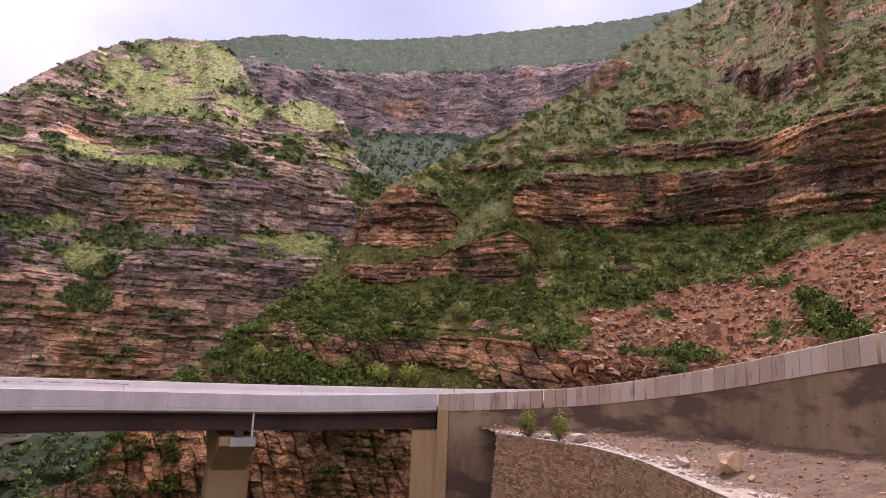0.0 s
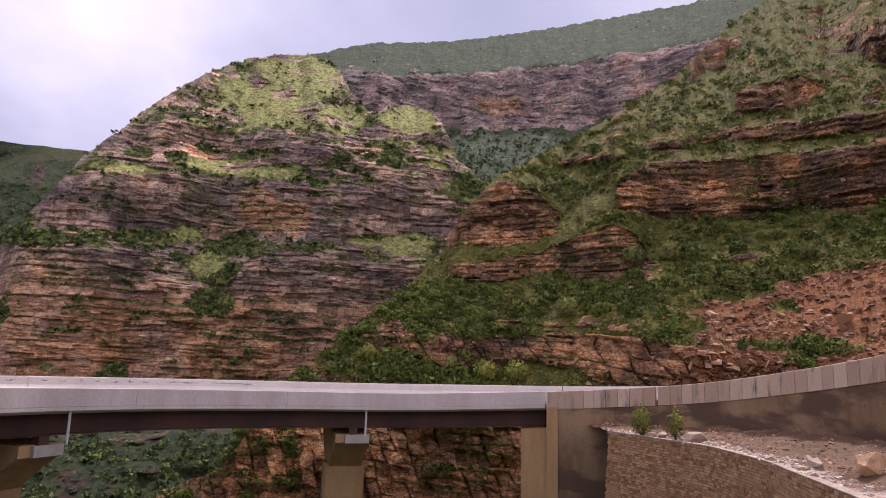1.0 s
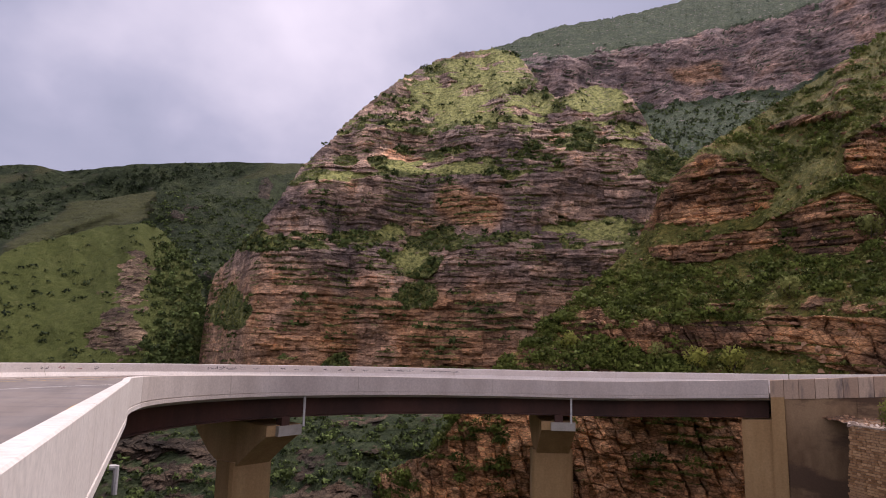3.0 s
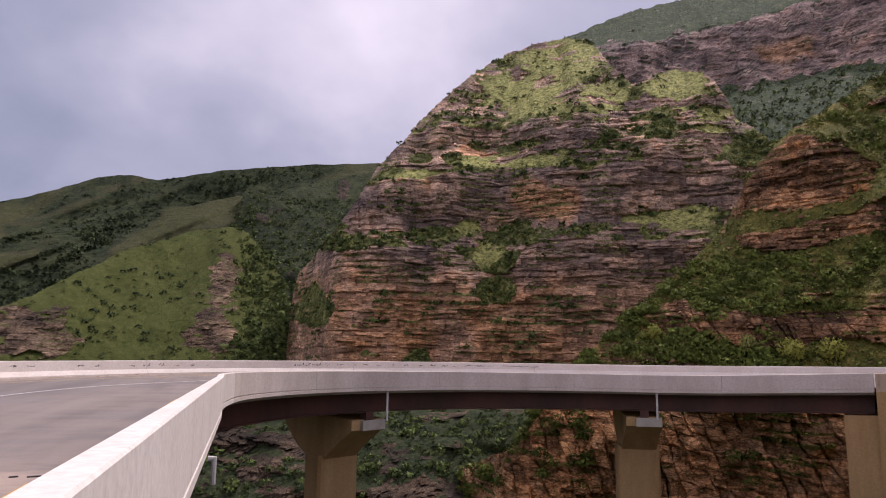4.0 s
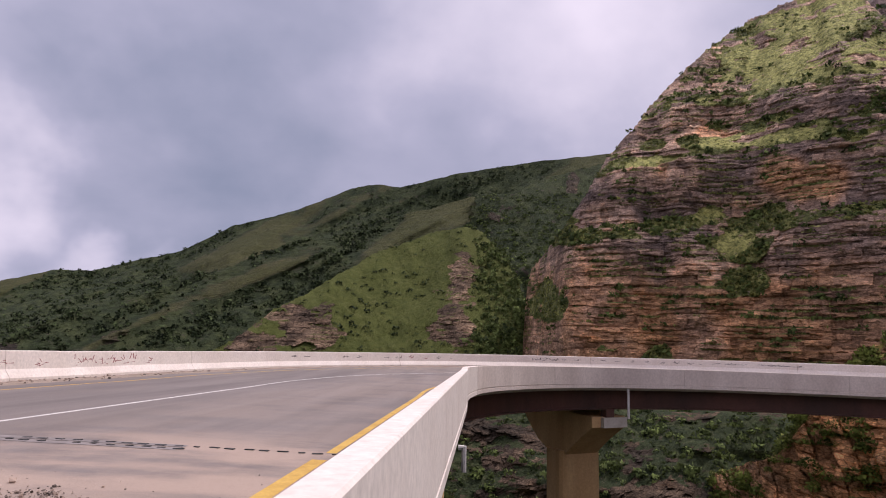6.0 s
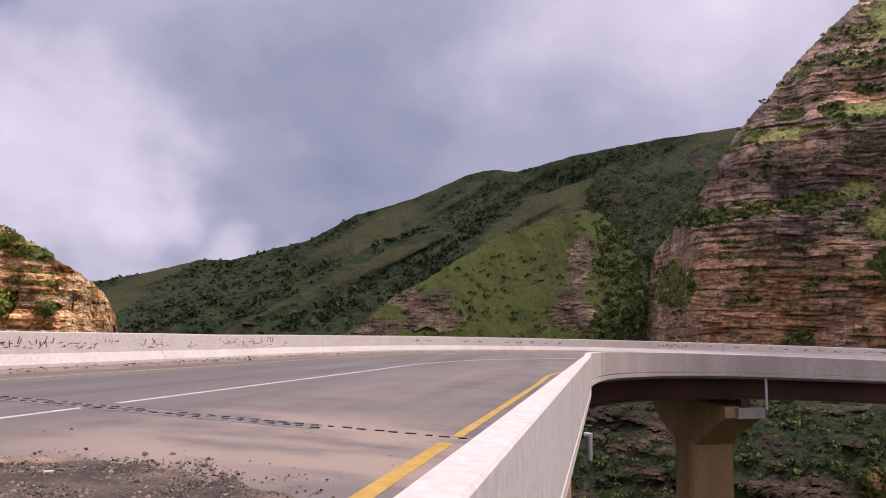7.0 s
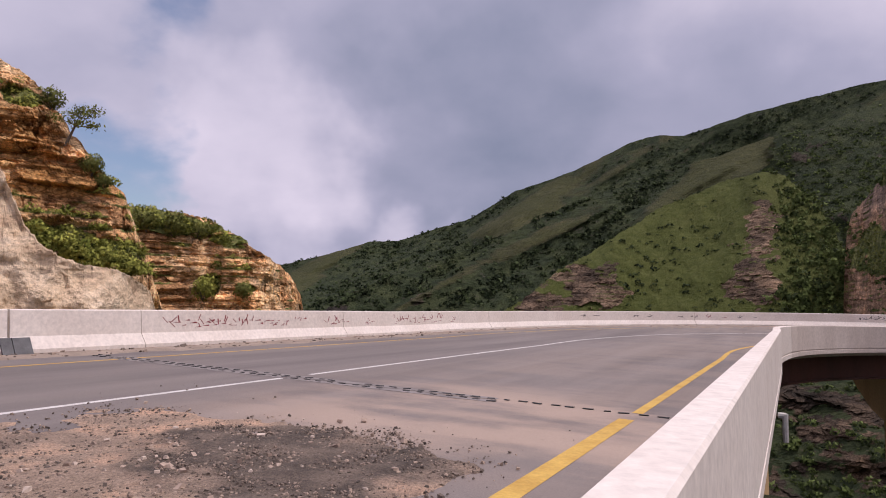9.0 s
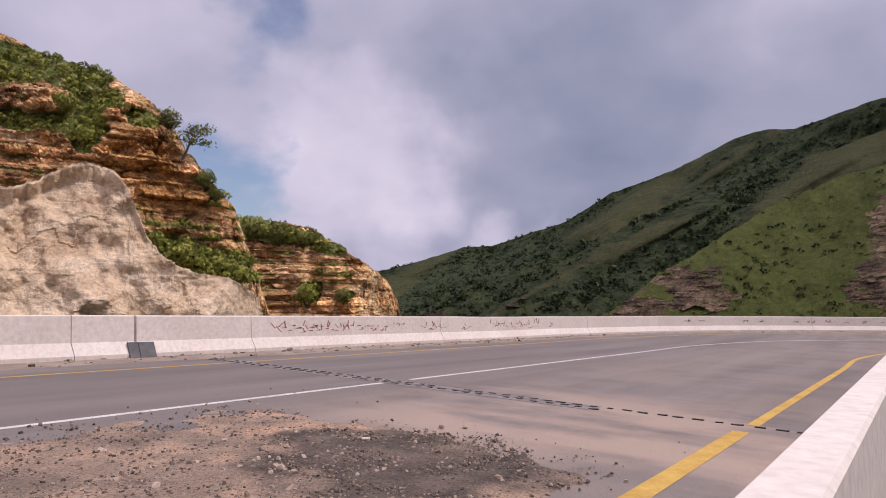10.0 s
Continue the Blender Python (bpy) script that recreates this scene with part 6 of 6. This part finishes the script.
# trees that fill the gullies of the green mountain and its spur; their dark tone doubles as gully shade
for hill, seed, count, name in ((hill_d, 23, 2600, "gully_trees"), (hill_k, 53, 1300, "spur_gully_trees")):
    Q = hill[0].reshape(-1, 3)
    qa, qe = np.degrees(np.arctan2(Q[:, 0], Q[:, 1])), np.degrees(np.arctan2(Q[:, 2] - EYE, np.hypot(Q[:, 0], Q[:, 1])))
    low_g = np.sqrt((fbm(qa * 0.17 - qe * 0.30, qe * 0.08, 2, seed + 9, 3, 0.45) - 0.5) ** 2 + 0.004) * 2
    Q = Q[low_g + np.random.default_rng(seed).normal(0, 0.02, len(Q)) < 0.165]
    Q = Q[np.random.default_rng(seed + 1).integers(0, len(Q), count)]
    shrubs(name, Q, 2.0 + 6.0 * np.random.default_rng(seed + 2).random(count) ** 2, 20, m_leaf_far, seed, "dark green trees along the gullies of the mountain", flat=0.9, leaf=0.2)


def scree(count, seed):
    """Stones on the slipped red earth."""
    P = hill_a[0]
    az = np.degrees(np.arctan2(P[..., 0], P[..., 1]))
    el = np.degrees(np.arctan2(P[..., 2] - EYE, np.hypot(P[..., 0], P[..., 1])))
    ok = rubble_soil(az, el, P[..., 0], P[..., 1], P[..., 2]) > 0.5
    Q = P[ok & (el > -3)]
    rng = np.random.default_rng(seed)
    Q = Q[rng.integers(0, len(Q), count)]
    stones("scree", Q + np.array([0, 0, 0.05]), 0.08 + 1.0 * rng.random(count) ** 6, m_stones_red, seed, "angular red and pale stones slipped down the slope", 0.38, 0.7)


scree(8000, 21)
P_a = hill_a[0]
rng_s = np.random.default_rng(31)
spots = P_a.reshape(-1, 3)[rng_s.integers(0, P_a.shape[0] * P_a.shape[1], 4500)]
spots = spots[spots[:, 2] > -3]
stones("loose_stones", spots, 0.15 + 0.7 * rng_s.random(len(spots)) ** 4, m_stones_red, 32, "loose stones lying among the scrub")

# ---------------------------------------------------------------- single bushes and a small tree


def bush(at, size, mat, seed, label, tall=1.0):
    """A bush of its own: thin stems and a loose crown of leaf clumps."""
    rng = np.random.default_rng(seed)
    thing = tagged(new("bush"), label, "bush", "bushes on the rocky ground")
    thing.matrix_basis = pose(*at)
    bm = bmesh.new()
    for k in range(7):
        a = rng.uniform(0, 6.28)
        top = Vector((math.cos(a) * size * 0.3, math.sin(a) * size * 0.3, size * tall * rng.uniform(0.4, 0.75)))
        bmesh.ops.create_cone(bm, segments=5, radius1=size * 0.02, radius2=size * 0.006, depth=top.length,
                              matrix=Matrix.Translation(top / 2) @ top.to_track_quat("Z", "Y").to_matrix().to_4x4())
    part("stems", bm, m_bark, thing)
    n = 900
    d = rng.normal(size=(n, 3))
    d /= np.linalg.norm(d, axis=1, keepdims=True)
    lump = 0.72 + 0.5 * vnoise(d[:, 0] * 2.2 + seed, d[:, 1] * 2.2, d[:, 2] * 2.2, seed)
    c = d * (rng.random((n, 1)) ** 0.45) * lump[:, None] * np.array([0.5, 0.5, 0.5 * tall]) * size + np.array([0, 0, size * tall * 0.5])
    a = rng.normal(size=(n, 3)) + np.array([0, 0, 0.6])
    a /= np.linalg.norm(a, axis=1, keepdims=True)
    b = np.cross(a, rng.normal(size=(n, 3)))
    b /= np.linalg.norm(b, axis=1, keepdims=True)
    r = size * 0.055 * rng.uniform(0.6, 1.4, (n, 1))
    quad = np.stack([c - a * r, c - b * r * 0.5, c + a * r, c + b * r * 0.5], 1).reshape(-1, 3)
    ob = fast_mesh("crown", quad, np.arange(len(quad)).reshape(-1, 4), mat, crown=np.repeat(d, 4, 0), tone=np.full(len(quad), rng.uniform(0.3, 0.8)))
    ob.parent = thing
    return thing


def hill_spot(hill, az, el):
    """The place on a hillside in this direction."""
    P = hill[0]
    a = np.degrees(np.arctan2(P[..., 0], P[..., 1]))
    e = np.degrees(np.arctan2(P[..., 2] - EYE, np.hypot(P[..., 0], P[..., 1])))
    i = np.argmin((a - az) ** 2 + (e - el) ** 2)
    return P.reshape(-1, 3)[i]


for i, (az, v, size, tall) in enumerate(((85.5, 0.06, 1.5, 1.5), (88.1, 0.05, 1.4, 1.6))):
    bush(tuple(on_bench(az, v) - np.array([0, 0, 0.1])), size, m_leaf_bright, 60 + i, "fresh green bush on top of the stone wall", tall)
for i, (hill, az, el, size, mat) in enumerate(((hill_h, -20.1, -0.6, 2.3, m_leaf_bright), (hill_h, -17.0, -0.4, 1.6, m_leaf), (hill_f, -28.5, 9.0, 1.2, m_leaf), (hill_f, -27.6, 8.0, 0.9, m_leaf),
                                               (hill_f, -31.4, 13.6, 1.3, m_leaf), (hill_f, -36, 13.0, 1.1, m_leaf_bright), (hill_f, -37.3, 11.6, 1.3, m_leaf_bright), (hill_f, -39, 14.0, 1.2, m_leaf_bright),
                                               (hill_h, -22.5, 4.6, 2.4, m_leaf), (hill_h, -20.5, 4.4, 2.0, m_leaf), (hill_h, -24.5, 5.0, 2.2, m_leaf),
                                               (hill_a, 72.5, -0.9, 3.2, m_leaf_bright), (hill_a, 75.2, -1.0, 3.4, m_leaf_bright), (hill_a, 69.5, -0.4, 2.6, m_leaf), (hill_a, 62.5, 0.4, 2.6, m_leaf_bright),
                                               (hill_a, 79.5, 4.6, 3.4, m_leaf), (hill_a, 85, 8.9, 3.6, m_leaf), (hill_a, 88, 9.3, 3.4, m_leaf), (hill_a, 92.5, 7.0, 2.6, m_leaf), (hill_a, 98, 9.0, 3.0, m_leaf))):
    p = hill_spot(hill, az, el)
    bush((p[0], p[1], p[2] - 0.12 * size), size, mat, 80 + i, "rounded green bush growing on the rocky slope")
# growth along the upper rim of the sprayed concrete
rng_g = np.random.default_rng(77)
t = rng_g.random(150)
az_g, el_g = -32.6 + 8.2 * t, np.interp(t, (0, 0.3, 1), (4.6, 3.6, 1.8)) + rng_g.normal(0, 0.35, 150)
d_g = 33.5 - 2.0 * t + rng_g.normal(0, 0.5, 150)
rim = np.stack([d_g * np.sin(np.radians(az_g)), d_g * np.cos(np.radians(az_g)), EYE + d_g * np.tan(np.radians(el_g)) - 0.2], -1)
shrubs("rim_scrub", rim, 0.3 + 0.5 * rng_g.random(150), 70, m_leaf_bright, 78, "bright green scrub along the rim of the sprayed concrete", leaf=0.11)


def small_tree(at, height, seed):
    rng = random.Random(seed)
    thing = tagged(new("small_tree"), "small leaning tree growing out of the cliff edge", "tree")
    thing.matrix_basis = pose(*at)
    bm = bmesh.new()
    tips = []

    def limb(a, b, r0, r1):
        bmesh.ops.create_cone(bm, segments=7, radius1=r0, radius2=r1, depth=(b - a).length, matrix=Matrix.Translation((a + b) / 2) @ (b - a).to_track_quat("Z", "Y").to_matrix().to_4x4())
    trunk = Vector((0.25, 0.1, 0.5)) * height
    limb(Vector((0, 0, -0.3)), trunk, 0.05 * height, 0.03 * height)
    for k in range(7):
        tip = trunk + Vector((rng.uniform(-0.45, 0.6), rng.uniform(-0.4, 0.4), rng.uniform(0.05, 0.5))) * height
        limb(trunk * rng.uniform(0.75, 1.0), tip, 0.022 * height, 0.006 * height)
        tips.append(tip)
    part("trunk", bm, m_bark, thing)
    g = np.random.default_rng(seed)
    c = np.concatenate([np.array(t) + g.normal(0, 0.13 * height, (110, 3)) * np.array([1, 1, 0.6]) for t in tips])
    n = len(c)
    a = g.normal(size=(n, 3))
    a /= np.linalg.norm(a, axis=1, keepdims=True)
    b = np.cross(a, g.normal(size=(n, 3)))
    b /= np.linalg.norm(b, axis=1, keepdims=True)
    r = 0.045 * height * g.uniform(0.6, 1.4, (n, 1))
    quad = np.stack([c - a * r, c - b * r * 0.5, c + a * r, c + b * r * 0.5], 1).reshape(-1, 3)
    ob = fast_mesh("crown", quad, np.arange(len(quad)).reshape(-1, 4), m_leaf, crown=np.repeat(b, 4, 0) * 0.2, tone=np.full(len(quad), 0.4))
    ob.parent = thing


p = hill_spot(hill_f, -30.4, 11.4)
small_tree(tuple(p), 1.6, 5)

# ---------------------------------------------------------------- road dirt, broken patch, parapet marks
m_dirt = plain("roadside dirt", (0.24, 0.185, 0.145), (0.38, 0.30, 0.24), 1.2, 0.95, 16.0, (0.6, 0.02))


def strip(name, offs, s0, s1, mat, label, ragged, lift, seed):
    """A thin uneven sheet of dirt on the asphalt between two offsets, sunk at its ragged edge."""
    ns, nw = int((s1 - s0) / 0.25), 9
    S, W = np.meshgrid(np.linspace(s0, s1, ns), np.linspace(0, 1, nw))
    edge = ragged * (fbm(S / 1.3, 0, 0, seed, 4) - 0.5) * 2
    off = offs[0] + edge * (1 - W) + (offs[1] - offs[0]) * W
    dz = -0.012 + lift * sstep(0, 0.5, W) * (0.5 + fbm(S * 2, W * 6, 0, seed + 3, 3))
    P = place(S.ravel(), off.ravel(), 0)
    P[:, 2] += dz.ravel()
    idx = np.arange(ns * nw).reshape(nw, ns)
    f = np.stack([idx[:-1, :-1], idx[:-1, 1:], idx[1:, 1:], idx[1:, :-1]], -1).reshape(-1, 4)
    return tagged(fast_mesh(name, P, f, mat), label, "dirt", kind="structure")


strip("verge_dirt", (WIDTH - 1.3, WIDTH + 0.02), -15, 60, m_dirt, "strip of pale dirt along the foot of the parapet", 0.35, 0.035, 3)
rng_v = np.random.default_rng(8)
n = 900
sv, ov = rng_v.uniform(-6, 55, n), WIDTH - 1.0 * rng_v.random(n) ** 1.6
stones("verge_stones", place(sv, ov, 0.02), 0.02 + 0.13 * rng_v.random(n) ** 4, m_crumbs, 9, "small stones and clods in the roadside dirt")


def broken_patch():
    """Crumbled asphalt near the parapet: a sandy hollow and a heap of dark gravel."""
    m, nt, bs = material("sandy gravel patch")
    sand = ramp(nt, tex_noise(nt, 0.8, 5, 0.6), [(0.36, (0.27, 0.20, 0.15)), (0.5, (0.44, 0.32, 0.235)), (0.62, (0.66, 0.43, 0.29))])
    dark = ramp(nt, tex_noise(nt, 1.6, 5, 0.6), [(0.35, (0.085, 0.066, 0.052)), (0.65, (0.23, 0.175, 0.135))])
    col = mixed(nt, attribute(nt, "veg"), sand, dark)
    col = mixed(nt, 0.85, col, ramp(nt, tex_noise(nt, 32.0, 5, 0.85), [(0.35, (0.28, 0.27, 0.27)), (0.6, (1.25, 1.25, 1.25))]), "MULTIPLY")
    nt.links.new(col, bs.inputs["Base Color"])
    bs.inputs["Roughness"].default_value = 0.95
    bump(nt, bs, tex_noise(nt, 20.0, 5, 0.85), 1.0, 0.04)

    def shape(S, O):
        n = (fbm(S / 1.4, O / 1.4, 0, 31, 5, 0.6) - 0.5)
        inside = (1 - sstep(6.2, 6.9, S + n * 1.6)) * sstep(2.2, 2.9, O + n * 1.2) * (1 - sstep(7.2, 8.9, O + n * 2.5)) * sstep(-6.5, -3, S)
        b = np.hypot((S - 5.2) / 1.9, (O - 4.0) / 2.2) + n * 1.5
        return inside, (1 - sstep(0.62, 1.05, b + 0.6 * (fbm(S / 0.6, O / 0.6, 0, 35, 4) - 0.5))) * (1 - sstep(6.4, 7.0, S + n * 1.6))
    nx, ny = 230, 160
    S, O = np.meshgrid(np.linspace(-7, 7.6, nx), np.linspace(2.1, 9.6, ny))
    inside, heap = shape(S, O)
    dz = -0.03 + 0.042 * inside + inside * (0.03 + 0.05 * heap) * (fbm(S / 0.4, O / 0.4, 0, 33, 5, 0.6) - 0.4)
    P = place(S.ravel(), O.ravel(), 0)
    P[:, 2] += dz.ravel()
    idx = np.arange(nx * ny).reshape(ny, nx)
    f = np.stack([idx[:-1, :-1], idx[:-1, 1:], idx[1:, 1:], idx[1:, :-1]], -1).reshape(-1, 4)
    tagged(fast_mesh("gravel_patch", P, f, m, heap.ravel()), "crumbled patch of sand and dark gravel on the asphalt", "gravel", kind="structure")
    rng = np.random.default_rng(41)
    n = 75000
    s, o = rng.uniform(-5.0, 8.6, n), rng.uniform(2.0, 9.4, n)
    ins, hp = shape(s, o)
    clump = sstep(0.42, 0.62, fbm(s / 0.5, o / 0.5, 0, 37, 4))
    keep = rng.random(n) < np.maximum(hp * 0.85, ins * (0.10 + 0.35 * clump)) + 0.003
    s, o = s[keep], o[keep]
    stones("patch_gravel", place(s, o, 0.016), 0.009 + 0.034 * rng.random(len(s)) ** 3, m_crumbs, 42, "dark crumbs and stones loose on the road")
    n = 170
    s, o = rng.normal(4.6, 1.1, n), rng.normal(4.9, 0.9, n)
    stones("patch_stones", place(s, o, 0.025), 0.015 + 0.07 * rng.random(n) ** 3, m_stones_pale, 43, "pale stones in the broken patch")


broken_patch()
m_mark_red = plain("dark red paint", (0.22, 0.035, 0.045), (0.32, 0.07, 0.08), 6.0)
m_mark_dark = plain("dark paint", (0.045, 0.035, 0.04), (0.09, 0.07, 0.075), 6.0)
OUTER = place(np.linspace(-10, S_ABUT, 1500), np.full(1500, WIDTH), 0.8)
OUTER_S = np.linspace(-10, S_ABUT, 1500)
OUTER_AZ = np.degrees(np.arctan2(OUTER[:, 0], OUTER[:, 1]))


def scrawl(az0, az1, mat, parent, seed, low=0.5, high=0.95, dense=1.0):
    """Illegible writing: rows of short plain bars on the parapet's inner face."""
    rng = random.Random(seed)
    s0, s1 = (float(OUTER_S[np.argmin(np.abs(OUTER_AZ - a))]) for a in (az0, az1))
    verts, faces = [], []
    s = s0
    while s < s1:
        w, t = rng.uniform(0.03, 0.05), rng.uniform(-0.22, 0.22)
        z0 = rng.uniform(low, low + 0.55 * (high - low))
        z1 = min(high, z0 + rng.uniform(0.2, 0.6) * (high - low))
        if rng.random() < 0.55:
            t, w, z1 = rng.uniform(0.10, 0.32), 0.0, z0 + rng.uniform(0.025, 0.045)
        b = len(verts)
        for sa, z in ((s, z0), (s + (w or t), z0), (s + t + w, z1), (s + t, z1)):
            verts.append(place(sa, WIDTH + 0.2 + 0.04 * (z - 0.42) / 0.63 - 0.004, z))
        faces.append((b, b + 1, b + 2, b + 3))
        s += rng.uniform(0.06, 0.20) / dense
    tagged(add_mesh("painted_mark", verts, faces, mat, parent), kind="stuff")


for i, (a0, a1, mat, par, lo, hi) in enumerate(((-22.4, -17.5, m_mark_red, far_wall, 0.55, 0.95), (-17.2, -13.0, m_mark_red, bridge, 0.52, 0.95), (-12.4, -11.6, m_mark_red, bridge, 0.7, 0.9), (-9.8, -8.2, m_mark_red, bridge, 0.5, 0.9),
                                                (-6.6, -5.8, m_mark_red, bridge, 0.5, 0.85), (-4.0, 1.3, m_mark_red, bridge, 0.5, 0.98), (11.8, 13.4, m_mark_dark, bridge, 0.68, 0.88), (15.8, 16.6, m_mark_dark, bridge, 0.6, 0.9),
                                                (17.3, 18.0, m_mark_dark, bridge, 0.65, 0.85), (19.3, 21.2, m_mark_dark, bridge, 0.6, 0.88), (21.2, 23.4, m_mark_red, bridge, 0.6, 0.88), (23.8, 25.3, m_mark_dark, bridge, 0.6, 0.85),
                                                (32.3, 35.1, m_mark_dark, bridge, 0.6, 0.95), (35.6, 36.3, m_mark_dark, bridge, 0.65, 0.9), (37.3, 39.4, m_mark_dark, bridge, 0.65, 0.85),
                                                (40.4, 42.5, m_mark_dark, bridge, 0.6, 0.88), (42.8, 45.8, m_mark_dark, bridge, 0.6, 0.88), (46.5, 49, m_mark_dark, bridge, 0.65, 0.85), (50, 53, m_mark_dark, bridge, 0.65, 0.85))):
    scrawl(a0, a1, mat, par, 90 + i, lo, hi, 2.0 if a0 > 5 else 1.3)

# two dark slabs and the open joint in the far parapet
for k, (ds, w) in enumerate(((-0.13, 0.26), (0.23, 0.42))):
    verts = [place(S_SLIT + ds + a * w / 2, WIDTH + o, z) for a in (-1, 1) for o, z in ((-0.09, 0.02), (0.10, 0.40), (0.145, 0.40), (-0.03, 0.02))]
    ob = add_mesh("slab", verts, [(0, 1, 2, 3), (7, 6, 5, 4), (0, 4, 5, 1), (1, 5, 6, 2), (2, 6, 7, 3), (3, 7, 4, 0)], plain("dark wet slab", (0.09, 0.09, 0.095), (0.17, 0.17, 0.175), 3.0) if k == 0 else bpy.data.materials["dark wet slab"])
    tagged(ob, "dark grey concrete slab leaning on the foot of the parapet", "slab")

# drain spout on the bridge's inner edge
spout = tagged(new("drain_spout"), "", "")
spout.parent = bridge
for name, a, b, w in (("arm", (15.2, -0.02, -0.42), (15.2, -0.15, -0.42), 0.06), ("spout", (15.2, -0.15, -0.38), (15.2, -0.15, -0.95), 0.06)):
    rod(name, place(*a), place(*b), w, m_pipe, spout, 8)

stone_wall()
